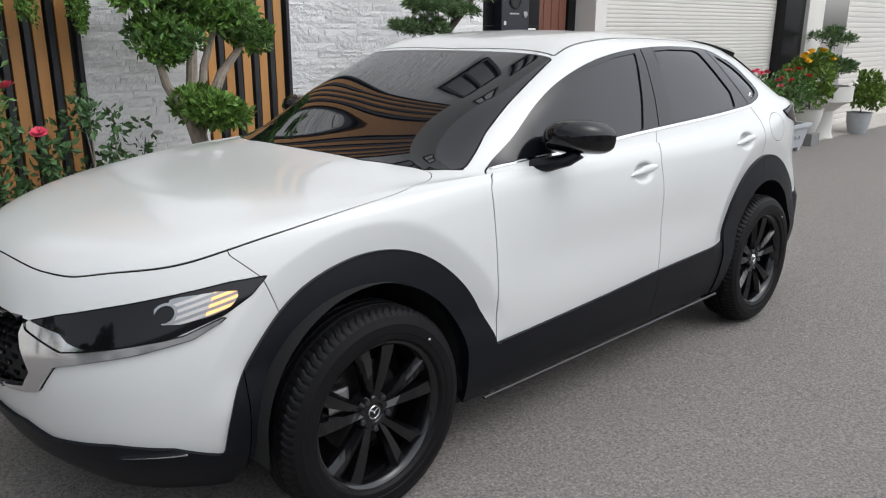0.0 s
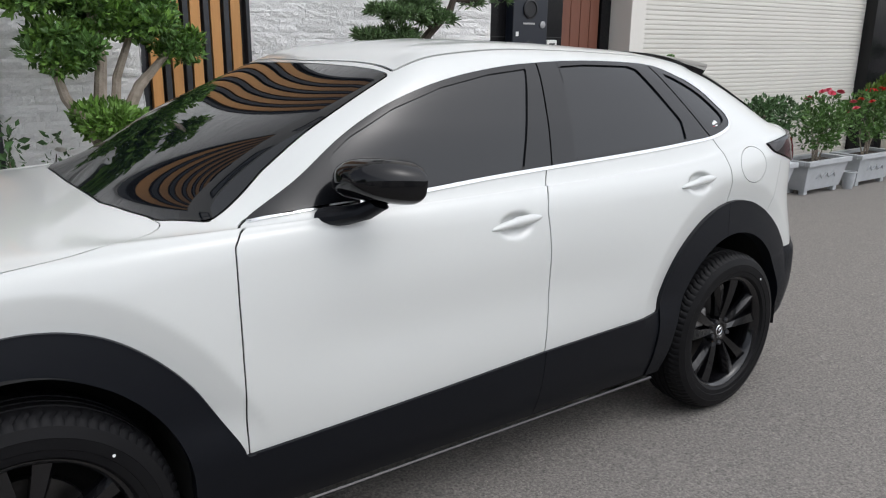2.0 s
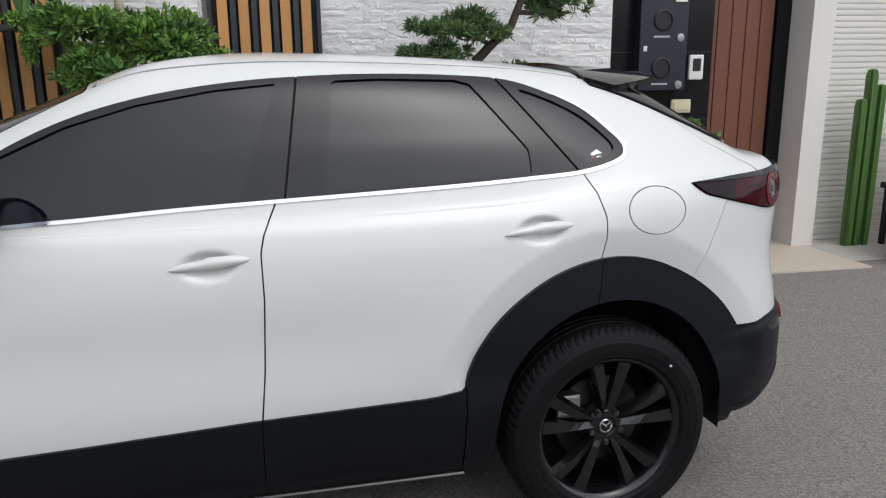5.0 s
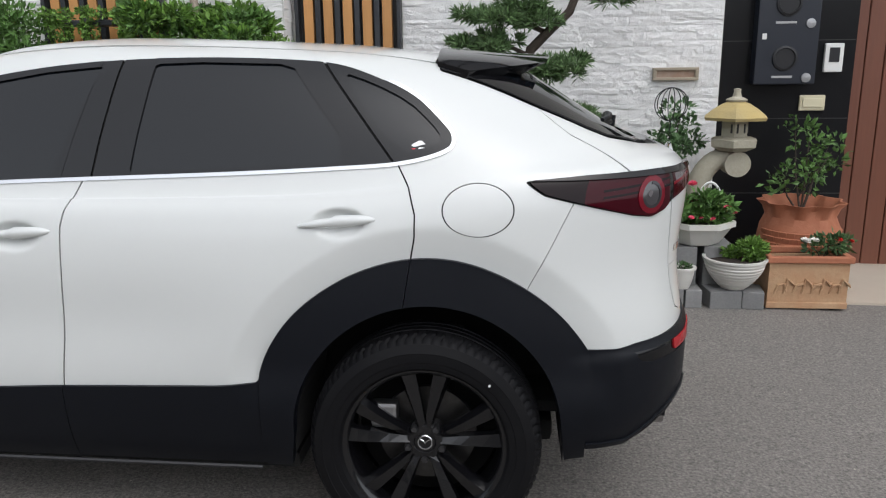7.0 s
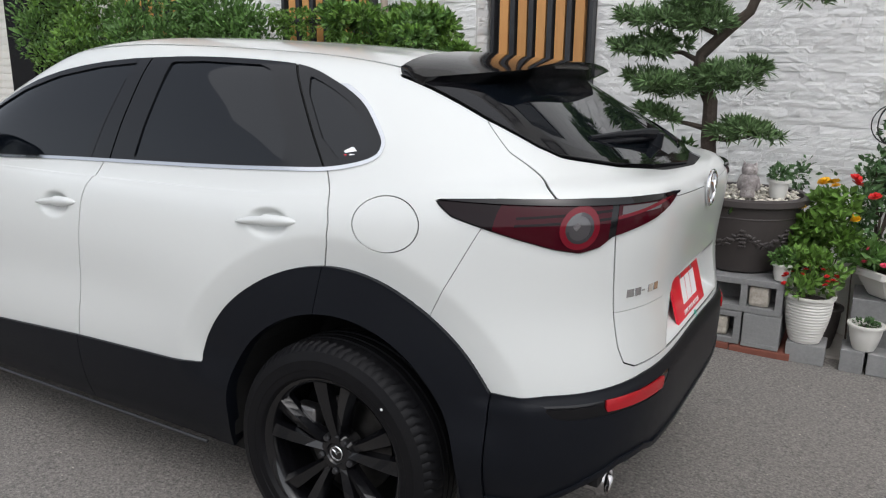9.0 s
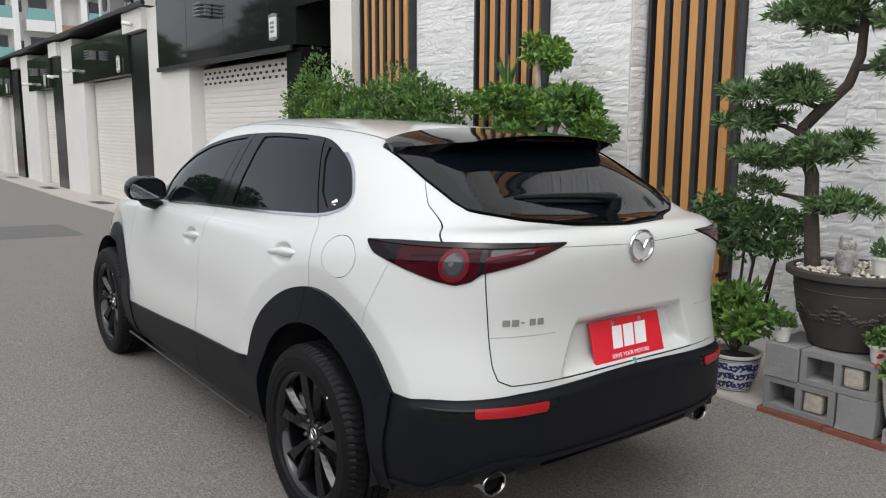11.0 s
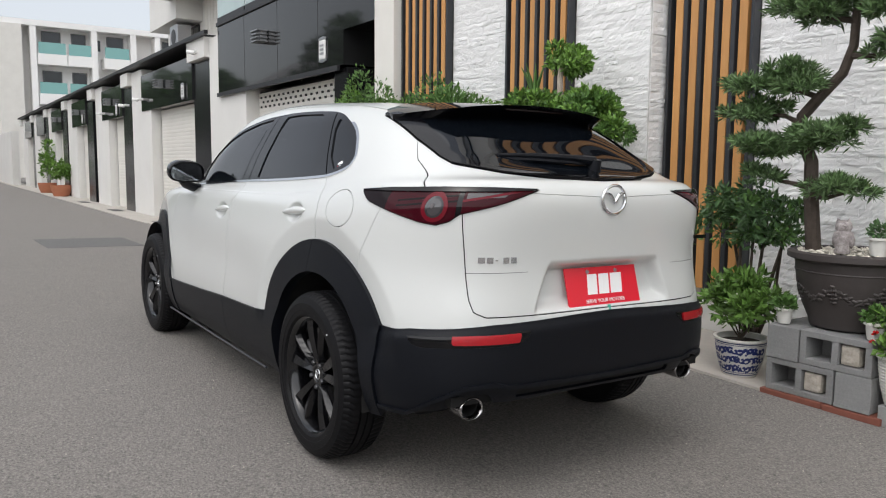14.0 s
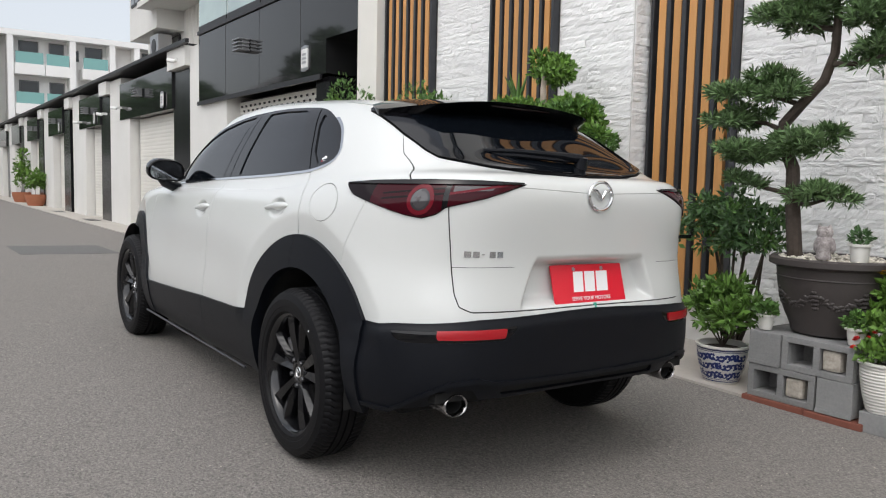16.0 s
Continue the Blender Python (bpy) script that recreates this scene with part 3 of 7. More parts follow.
    wing = cut(round_run([(0.066, 0.732), (0.068, 0.711), (0.091, 0.665), (0.128, 0.686), (0.150, 0.703), (0.168, 0.742), (0.171, 0.738), (0.155, 0.692), (0.130, 0.662), (0.098, 0.634), (0.087, 0.622), (0.076, 0.545),
                          (0.038, 0.515), (-0.02, 0.508), (-0.02, 0.525), (0.036, 0.530), (0.066, 0.556), (0.072, 0.60), (0.066, 0.66), (0.064, 0.70)], 0, high=-1), 0.003)
    net = cut(round_run([(-0.02, 0.752), (0.041, 0.747), (0.0665, 0.733), (0.066, 0.66), (0.072, 0.60), (0.066, 0.556), (0.036, 0.53), (-0.02, 0.525)], 0, high=-1), 0.003)
    shell("grille_back", net, SEAM, car, (1, -1), -0.02, 0.0)
    for sgn in (1, -1):
        shell("wing_root", fin, CHROME, car, (sgn,), 0.008, 0.012, "bright chrome wing end in the lamp")
    shell("grille_wing", wing, CHROME, car, (1, -1), 0.012, 0.02, "bright chrome grille wing")
    bm = bmesh.new()
    for i in range(13):
        for k in range(9):
            px, pz = (i - 6) * 0.062 + (k % 2) * 0.031, 0.545 + k * 0.024
            if abs(px) < 0.37:
                add_box(bm, -2.225 + 0.55 * px * px, -2.19 + 0.55 * px * px, px - 0.022, px + 0.022, pz - 0.006, pz + 0.006)
    part("grille_mesh", bm, GLOSS, car)
    for sgn in (1, -1):
        lamp_part = shell("front_lamp", head, GLOSS, car, (sgn,), 0.003, 0.012, "black front lamp with lit amber signal")
        shell("lamp_lens", merged(*clears), CLEAR, lamp_part, (sgn,), 0.004, 0.01)
        shell("lamp_reflector", merged(*bright), LAMPWHITE, lamp_part, (sgn,), 0.006, 0.01)
        shell("lamp_iris", iris, GLOSS, lamp_part, (sgn,), 0.004, 0.01)
        shell("lamp_ring", orb_ring, CLEAR, lamp_part, (sgn,), 0.006, 0.01)
        shell("turn_signal", merged(*glows), AMBER, lamp_part, (sgn,), 0.006, 0.01, "lit amber turn signal")

    # painted panels
    bonnet = cut(top(rounded([(-2.128, 0.30), (-2.125, -0.059), (-2.11, -0.27), (-2.073, -0.386), (-2.026, -0.464), (-1.88, -0.60), (-1.716, -0.674), (-1.454, -0.736), (-1.164, -0.754), (-1.03, -0.733),
                      (-0.925, -0.680), (-0.94, -0.62), (-1.0, -0.4), (-1.0, 0.30)], 3), 0.80), 0.0035)
    shell("bonnet", bonnet, PAINT, car, (1, -1), 0.0, 0.012)
    roof = cut(top([(-0.19, 0.05), (-0.17, -0.575), (0.0, -0.567), (0.33, -0.548), (0.8, -0.532), (1.33, -0.505), (1.345, 0.05)], 1.40), 0.010)
    shell("roof", roof, PAINT, car, (1, -1), 0.0, 0.006)
    belt = lambda a: a[:, 2] - 1.085 - 0.075 * (a[:, 0] + 0.75)
    front_door = cut(both(belt, side([(0.30, 1.30), (-0.50, 1.13), (-0.742, 1.049), (-0.775, 1.030), (-0.796, 1.0), (-0.804, 0.871), (-0.808, 0.71), (-0.808, 0.552), (-0.80, 0.30), (0.235, 0.30), (0.246, 0.506),
                           (0.260, 0.652), (0.268, 0.854), (0.265, 0.983), (0.275, 1.03), (0.316, 1.12), (0.36, 1.30)])), 0.0045)
    rear_door = cut(both(belt, side([(0.36, 1.30), (0.316, 1.12), (0.275, 1.03), (0.265, 0.983), (0.268, 0.854), (0.260, 0.652), (0.246, 0.506), (0.235, 0.30), (1.2, 0.30), (1.285, 0.90), (1.298, 0.974),
                          (1.298, 1.036), (1.277, 1.11), (1.238, 1.176), (1.20, 1.30)])), 0.0045)
    flap = cut(lambda a: np.maximum(np.hypot((a[:, 0] - 1.475) / 0.100, (a[:, 2] - 1.050) / 0.073) * 0.08 - 0.08, a[:, 1] + 0.3), 0.003)
    gate = cut(round_run([(0.813, 1.31), (0.818, 1.247), (0.847, 1.150), (0.8765, 1.10), (0.881, 1.062), (0.884, 0.945), (0.886, 0.849), (0.888, 0.764), (0.891, 0.722), (0.899, 0.704),
                          (0.947, 0.705), (1.02, 0.707), (1.02, 1.40), (0.813, 1.40)], 0, low=1.40), 0.0045)
    cover = cut(side([(1.742, 1.07), (1.727, 1.04), (1.68, 0.945), (1.623, 0.834), (1.60, 0.78), (1.58, 0.60), (2.4, 0.60), (2.4, 1.06)]), 0.002)
    nose = cut(both(side([(-2.4, 1.0), (-1.72, 1.0), (-1.707, 0.901), (-1.643, 0.837), (-1.603, 0.73), (-1.60, 0.2), (-2.4, 0.2)])), 0.003)
    # tailgate creases: thin dark strips paint the shade lying along them
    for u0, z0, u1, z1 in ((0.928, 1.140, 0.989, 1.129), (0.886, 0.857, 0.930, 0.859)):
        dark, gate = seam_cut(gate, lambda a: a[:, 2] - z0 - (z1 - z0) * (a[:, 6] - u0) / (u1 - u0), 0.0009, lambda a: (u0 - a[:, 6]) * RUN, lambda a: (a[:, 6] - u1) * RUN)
        joints_creases.append(dark)
    shell("tailgate", gate, PAINT, car, (1, -1), 0.0, 0.010)
    shell("rear_bumper_cover", cover, PAINT, car, (1, -1), 0.0, 0.008)
    shell("front_bumper_cover", nose, PAINT, car, (1, -1), 0.0, 0.008)
    fender, rest = split(rest, both(side([(-1.8, 0.2), (-1.8, 1.05), (-0.79, 1.05), (-0.79, 0.2)]), lambda a: a[:, 1] + 0.4))
    for sgn in (1, -1):
        shell("front_fender", fender, PAINT, car, (sgn,), 0.0, 0.008)
        shell("fuel_flap", flap, PAINT, car, (sgn,), 0.0, 0.006) if sgn > 0 else shell("rear_quarter_panel", flap, PAINT, car, (sgn,))
        for name, p, hx, hz in (("front_door", front_door, 0.125, 0.958), ("rear_door", rear_door, 1.077, 1.010)):
            door = shell(name, p, PAINT, car, (sgn,), 0.0, 0.010)
            door_handle(door, hx, hz, sgn)
    shell("body", rest, PAINT, car, (1, -1), 0.0, 0.006, "pearl white body shell")
    shell("panel_joints", merged(*joints_creases), SEAM, car, (1, -1), -0.005)


RING = material("bright red lamp ring", (0.14, 0.006, 0.014), 0.1, spec=0.3)
HALO = material("smoked lamp ring", (0.05, 0.045, 0.05), 0.12, spec=0.5, metal=0.4)
GREYLENS = material("grey lamp lens", (0.11, 0.10, 0.105), 0.15, spec=0.4, bump=[(90, 0.3)])
LAMPWHITE = material("lamp reflector bars", (0.62, 0.60, 0.57), 0.2, metal=0.5)
BULB = material("smoky lamp bulb", (0.045, 0.042, 0.045), 0.1, coat=1.0)
GLOSS_POST = material("black window frame", (0.007, 0.0075, 0.009), 0.10, spec=0.42)


def door_handle(door, hx, hz, sgn):
    """A bar swelling towards the middle, with bent-in ends."""
    bm = bmesh.new()
    n, rows = 18, []
    for i in range(n + 1):
        s = i / n * 2 - 1
        px, pz = hx + 0.122 * s, hz + 0.012 * s + 0.004 * (1 - s * s)
        base = -(0.826 if hx < 0.5 else 0.822 - 0.04 * (px - 1.0)) - 0.002
        out = 0.032 * (1 - s ** 6) ** 0.6
        hgt = (0.013 + 0.005 * (1 - abs(s))) * max(1 - abs(s) ** 5, 0.08) * (0.75 if s < 0 else 1)
        thick = 0.016
        ring_pts = [(0.0, -1.0), (0.6, -0.85), (1.0, -0.35), (1.0, 0.35), (0.6, 0.85), (0.0, 1.0)]
        rows.append([bm.verts.new((px, sgn * (base - out + thick - thick * q), pz + hgt * k)) for q, k in ring_pts])
    for a, b in zip(rows, rows[1:]):
        for k in range(6):
            bm.faces.new((a[k], a[(k + 1) % 6], b[(k + 1) % 6], b[k]))
    bm.faces.new(rows[0]), bm.faces.new(rows[-1])
    part("door_handle", bm, PAINT, door, "white door handle", True, 60)


build_car()


# ---- wheels ----
def build_wheel(cx, sgn):
    w = thing("wheel", None)
    w.parent = car
    w.matrix_basis = pose(cx, -0.775 * sgn, 0.347) @ (Matrix.Identity(4) if sgn > 0 else pose(0, 0, 0, 0, 0, 180))
    turn = pose(0, 0, 0, 90)  # the lathe's z becomes -y, outwards
    w["label"] = "black alloy wheel with five double spokes"
    # tyre with cut shoulder blocks
    profile = [(0.232, -0.09), (0.245, -0.098), (0.290, -0.107), (0.325, -0.100), (0.340, -0.084), (0.3465, -0.05), (0.3468, -0.036), (0.339, -0.034), (0.339, -0.028), (0.347, -0.026), (0.347, -0.004), (0.339, -0.002), (0.339, 0.002), (0.347, 0.004), (0.347, 0.026), (0.339, 0.028), (0.339, 0.034), (0.3468, 0.036), (0.3462, 0.062), (0.340, 0.078), (0.334, 0.088), (0.325, 0.098), (0.300, 0.1075), (0.298, 0.1065), (0.290, 0.107), (0.272, 0.1062), (0.270, 0.1045), (0.262, 0.104), (0.252, 0.1025), (0.245, 0.096), (0.240, 0.085)]
    bm = bmesh.new()
    seg = 320
    rows = []
    for r, z in profile:
        row = []
        for i in range(seg):
            a = 2 * math.pi * (i + (1.6 if abs(z) > 0.07 else 0) * (z > 0)) / seg
            deep = 0.005 if (i % 4 == 3 and r > 0.332 and abs(z) > 0.037) else 0.0
            row.append(bm.verts.new(((r - deep) * math.cos(a), -z, (r - deep) * math.sin(a))))
        rows.append(row)
    for a, b in zip(rows, rows[1:]):
        for i in range(seg):
            bm.faces.new((a[i], a[(i + 1) % seg], b[(i + 1) % seg], b[i]))
    part("tyre", bm, TYRE, w, "black rubber tyre", True, 24)
    rim = lathe([(0.20, -0.10), (0.226, -0.098), (0.215, 0.02), (0.225, 0.075), (0.234, 0.088), (0.243, 0.092), (0.243, 0.086), (0.236, 0.080)], 96, turn)
    for f in [f for f in rim.faces if len(f.verts) > 8]:
        rim.faces.remove(f)
    part("rim", rim, RIM, w, "gloss black rim", True, 40)
    dark = lathe([(0.0, -0.06), (0.215, -0.06)], 48, turn)
    part("wheel_back", dark, SEAM, w)
    disc = lathe([(0.05, -0.03), (0.150, -0.03), (0.150, -0.012), (0.05, -0.012)], 64, turn)
    part("brake_disc", disc, DISC, w, "", True)
    cal = boxed(-0.165, -0.085, -0.045, 0.0, 0.035, 0.115, bevel=0.012)
    part("brake_caliper", cal, STEEL, w, "grey brake caliper")
    for k in range(5):
        for sway in (-1, 1):
            bm = bmesh.new()
            a0 = math.radians(90 + 72 * k) + sway * 0.20
            a1 = math.radians(90 + 72 * k) + sway * 0.235
            rows = []
            for j in range(7):
                t = j / 6
                r, a = 0.045 + t * 0.187, a0 + (a1 - a0) * t
                half = 0.011 + 0.016 * t
                face = 0.060 + 0.020 * math.sin(t * math.pi * 0.6)
                c, s = math.cos(a), math.sin(a)
                row = []
                for side_k, depth in ((-1.0, face - 0.042), (-1.0, face - 0.010 - 0.012 * (sway < 0)), (0.45 * sway, face), (1.0, face - 0.010 - 0.012 * (sway > 0)), (1.0, face - 0.042)):
                    px, pz = r * c - side_k * half * s, r * s + side_k * half * c
                    row.append(bm.verts.new((px, -depth, pz)))
                rows.append(row)
            for p, q in zip(rows, rows[1:]):
                for i in range(5):
                    bm.faces.new((p[i], p[(i + 1) % 5], q[(i + 1) % 5], q[i]))
            bm.faces.new(rows[0]), bm.faces.new(rows[-1])
            part("spoke", bm, RIM, w)
    part("hub", lathe([(0.062, 0.0), (0.062, 0.045), (0.052, 0.058), (0.034, 0.060), (0.030, 0.054), (0.0, 0.054)], 48, turn), RIM, w, "", True)
    cap = bmesh.new()
    add_tube(cap, [(0.021 * math.cos(a), -0.056, 0.021 * math.sin(a)) for a in np.linspace(0, 2 * math.pi, 33)], 0.0026, 6)
    add_tube(cap, [(-0.014, -0.056, 0.010), (-0.004, -0.056, 0.004), (0.0, -0.056, -0.004), (0.004, -0.056, 0.004), (0.014, -0.056, 0.010)], 0.0022, 6)
    part("hub_emblem", cap, CHROME, w, "plain silver ring emblem")
    for k in range(5):
        a = math.radians(54 + 72 * k)
        m = Matrix.Translation((0.054 * math.cos(a), 0, 0.054 * math.sin(a))) @ turn
        part("wheel_nut", lathe([(0.011, 0.03), (0.011, 0.062), (0.008, 0.068), (0.0, 0.068)], 6, m), NUT, w)
    part("tyre_mark", lathe([(0.004, 0.106), (0.004, 0.1085), (0.0, 0.1085)], 12, pose(0.19, 0, 0.21) @ turn), PLATEWHITE, w)
    return w


for cx in (-1.3275, 1.3275):
    for sgn in (1, -1):
        build_wheel(cx, sgn)

# sill edge kept paler than the trim, its bevel highlight put into the colour
LIP = material("sill edge highlight", (0.018, 0.018, 0.020), 0.3, spec=0.5)

# wheel wells and floor
for cx, r in ((-1.3275, 0.385), (1.335, 0.40)):
    for sgn in (1, -1):
        bm = bmesh.new()
        rows = [[bm.verts.new((cx + r * math.cos(a), sgn * y, 0.385 + r * math.sin(a) if 0 < a < math.pi else 0.30)) for a in np.linspace(-0.02, math.pi + 0.02, 31)] for y in (-0.84, -0.45)]
        for i in range(30):
            bm.faces.new((rows[0][i], rows[0][i + 1], rows[1][i + 1], rows[1][i]))
        bm.faces.new(rows[1])
        part("wheel_well", bm, SEAM, car)
bm = boxed(-1.90, 1.72, -0.58, 0.58, 0.24, 0.32, bevel=0.02)
add_box(bm, 1.60, 2.06, -0.66, 0.66, 0.385, 0.42)
add_box(bm, -0.93, 0.93, -0.79, 0.79, 0.225, 0.27)
add_box(bm, -0.55, 1.3, -0.72, 0.72, 0.86, 0.90)
part("underbody", bm, SEAM, car)

for sgn in (1, -1):
    bm = bmesh.new()
    add_tube(bm, [(x, sgn * -0.868, 0.258 + 0.005 * x) for x in (-0.86, -0.4, 0.0, 0.4, 0.84)], 0.006, 6)
    part("sill_lip", bm, LIP, car, "dark sill edge with its highlight in the colour", True)

# door mirrors
MIRROR = material("mirror", (0.30, 0.32, 0.34), 0.02, metal=1.0)


def mirror_row(bm, sgn, scale, back, k=40):
    """One outline of the mirror housing: arched top, flatter foot, pointed outer end."""
    row = []
    for j in range(k):
        b = 2 * math.pi * j / k
        c, d = math.cos(b), math.sin(b)
        py = 0.113 * math.copysign(abs(c) ** (0.70 if d > 0 else 0.45), c) * scale
        pz = (0.066 if d > 0 else 0.056) * math.copysign(abs(d) ** (0.80 if d > 0 else 0.45), d) * scale
        pz = pz * (1 - 0.22 * max(c, 0) ** 2) + 0.04 * py
        lean = 0.30 * py + 0.18 * pz
        row.append(bm.verts.new((-0.372 + lean - back, sgn * (-0.893 - py), 1.138 + pz + 0.16 * back)))
    return row


for sgn in (1, -1):
    bm = bmesh.new()
    rows = [mirror_row(bm, sgn, 0.86, 0.006), mirror_row(bm, sgn, 0.90, -0.004), mirror_row(bm, sgn, 0.97, -0.006)]
    rows += [mirror_row(bm, sgn, max(1 - t ** 2.8, 0.0) ** 0.5 if t else 1.0, 0.150 * t) for t in (0.0, 0.08, 0.2, 0.35, 0.5, 0.65, 0.78, 0.88, 0.95, 0.985, 1.0)]
    for p, q in zip(rows, rows[1:]):
        for j in range(40):
            bm.faces.new((p[j], p[(j + 1) % 40], q[(j + 1) % 40], q[j]))
    bm.faces.new(rows[0])
    bmesh.ops.remove_doubles(bm, verts=bm.verts, dist=1e-5)
    mirror = part("door_mirror", bm, GLOSS, car, "gloss black door mirror", True, 40)
    bm = bmesh.new()
    add_tube(bm, [(-0.505, sgn * -0.775, 1.034), (-0.485, sgn * -0.82, 1.046), (-0.455, sgn * -0.87, 1.072), (-0.43, sgn * -0.90, 1.11)], [0.046, 0.042, 0.036, 0.03], 14)
    bmesh.ops.scale(bm, vec=(1.2, 1, 0.62), space=Matrix.Translation((0.48, 0, -1.05)), verts=bm.verts)
    part("mirror_foot", bm, CLAD, mirror, "", True)
    glass = bmesh.new()
    glass.faces.new(mirror_row(glass, sgn, 0.85, 0.001))
    bmesh.ops.solidify(glass, geom=glass.faces[:], thickness=0.003)
    part("mirror_glass", glass, MIRROR, mirror)

# roof spoiler: widest a third of the way back, drawn in towards its trailing edge
bm = bmesh.new()
sheet_top, sheet_low = [], []
for i in range(15):
    s = i / 14
    half = float(np.interp(s, (0, 0.15, 0.3, 0.6, 0.9, 1), (0.530, 0.550, 0.558, 0.495, 0.425, 0.385)))
    dip = float(np.interp(s, (0, 0.3, 0.6, 1), (0.030, 0.050, 0.030, 0.004)))
    low = float(np.interp(s, (0, 0.3, 0.9, 1), (1.385, 1.398, 1.398, 1.396)))
    up, lo = [], []
    for j in range(31):
        v = j / 15 - 1
        x = 1.335 + s * (0.335 + 0.025 * (1 - v * v)) - 0.012 * (1 - s) * (1 - v * v)
        rise = 0.024 * (1 - v * v)
        z = 1.486 + rise - 0.024 * s - dip * abs(v) ** 5
        up.append(bm.verts.new((x, half * v, z)))
        lo.append(bm.verts.new((x - 0.125 * s * s, half * v * 0.985, min(z - 0.010, low + rise))))
    sheet_top.append(up), sheet_low.append(lo)
for sheet, flip in ((sheet_top, 1), (sheet_low, -1)):
    for a, b in zip(sheet, sheet[1:]):
        for j in range(30):
            bm.faces.new((a[j], a[j + 1], b[j + 1], b[j])[::flip])
for j in range(30):
    bm.faces.new((sheet_top[-1][j], sheet_top[-1][j + 1], sheet_low[-1][j + 1], sheet_low[-1][j]))
    bm.faces.new((sheet_top[0][j], sheet_low[0][j], sheet_low[0][j + 1], sheet_top[0][j + 1]))
for i in range(14):
    for j in (0, 30):
        bm.faces.new((sheet_top[i][j], sheet_top[i + 1][j], sheet_low[i + 1][j], sheet_low[i][j]))
spoiler = part("roof_spoiler", bm, GLOSS, car, "gloss black roof spoiler", True, 30)
part("brake_light", boxed(1.652, 1.668, -0.16, 0.16, 1.462, 1.472, bevel=0.003), REDDEEP, spoiler)

def tail_x(y, z):
    """How far back the body lies at a place of its tail."""
    a = SHEET[0]
    a = a[a[:, 0] > 1.7]
    d = np.hypot(a[:, 1] - y, a[:, 2] - z)
    k = np.argsort(d)[:4]
    w = 1 / (d[k] + 1e-4)
    return float((a[k, 0] * w).sum() / w.sum())


# rear wiper, emblem, lettering bars, plate, tail pipes, sensors
bm = bmesh.new()
add_tube(bm, [(1.93, 0.10, 1.262), (1.915, -0.02, 1.272), (1.895, -0.2, 1.276), (1.86, -0.34, 1.274)], [0.022, 0.014, 0.011, 0.007], 8)
add_tube(bm, [(1.925, 0.05, 1.252), (1.905, -0.2, 1.260), (1.835, -0.42, 1.262)], [0.008, 0.009, 0.006], 6)
add_tube(bm, [(1.93, 0.10, 1.22), (1.94, 0.10, 1.27)], [0.03, 0.024], 12)
part("rear_wiper", bm, CLAD, car, "black rear wiper", True)
bm = bmesh.new()
add_tube(bm, [(2.148, 0.060 * math.cos(a), 1.120 + 0.052 * math.sin(a)) for a in np.linspace(0, 2 * math.pi, 49)], 0.0065, 8)
add_tube(bm, [(2.150, -0.050, 1.145), (2.150, -0.022, 1.136), (2.152, 0.0, 1.108), (2.150, 0.022, 1.136), (2.150, 0.050, 1.145)], [0.005, 0.008, 0.007, 0.008, 0.005], 8)
part("emblem", bm, CHROME, car, "plain chrome ring emblem", True)
bm = bmesh.new()
for i, wdt in enumerate((0.022, 0.022, 0.010, 0.022, 0.022)):
    y = -0.571 + i * 0.029
    x0, x1 = tail_x(y, 0.904), tail_x(y + wdt, 0.904)
    add_box(bm, -0.002, 0.0025, 0, 1, 0.893 if i != 2 else 0.902, 0.914 if i != 2 else 0.906, Matrix(((1, x1 - x0, 0, x0), (0, wdt, 0, y), (0, 0, 1, 0), (0, 0, 0, 1))))
part("lettering_bars", bm, CHROME, car, "small chrome lettering bars")
x0, x1 = tail_x(0.50, 0.962), tail_x(0.575, 0.962)
bm = add_box(bmesh.new(), -0.002, 0.004, 0, 1, 0.955, 0.970, Matrix(((1, x1 - x0, 0, x0), (0, 0.075, 0, 0.50), (0, 0, 1, 0), (0, 0, 0, 1))))
part("small_badge", bm, GLOSS, car, "small black badge")

plate = boxed(-0.004, 0.004, -0.19, 0.19, -0.08, 0.08, bevel=0.003)
plate = part("number_plate", plate, PLATE, car, "red dealer plate with white lettering")
plate.matrix_basis = pose(2.108, 0.006, 0.779, 0, -17, 0)
for i, (y0, y1) in enumerate(((-0.085, -0.035), (-0.025, 0.028), (0.038, 0.098))):
    bm = boxed(0.004, 0.0058, y0, y1, -0.026, 0.052)
    if i == 1:
        add_box(bm, 0.005, 0.0062, y0 + 0.018, y1 - 0.018, -0.010, 0.0521)
    bmesh.ops.transform(bm, matrix=Matrix(((1, 0, 0, 0), (0, 1, 0.12, 0), (0, 0, 1, 0), (0, 0, 0, 1))), verts=bm.verts)
    part("plate_mark", bm, PLATEWHITE, plate)
words = bpy.data.curves.new("plate_words", "FONT")
words.body, words.size, words.align_x, words.extrude = "SERVE YOUR MOTORS", 0.0205, "CENTER", 0.0006
words.materials.append(PLATEWHITE)
text = new("plate_words", words)
text.parent = plate
text.matrix_basis = pose(0.0052, 0.0, -0.058, 90, 0, 90)
for y in (-0.075, 0.075):
    part("plate_bolt", lathe([(0.008, 0.003), (0.008, 0.007), (0.0, 0.008)], 12, pose(0, y, 0.062, 0, 90, 0)), STEEL, plate)
part("plate_tag", boxed(0.004, 0.012, 0.0, 0.016, -0.095, -0.07, bevel=0.003), material("green tag", (0.05, 0.35, 0.25), 0.5), plate, "small green plastic tag")
PIPE = material("smoked steel", (0.40, 0.39, 0.39), 0.2, metal=1.0)
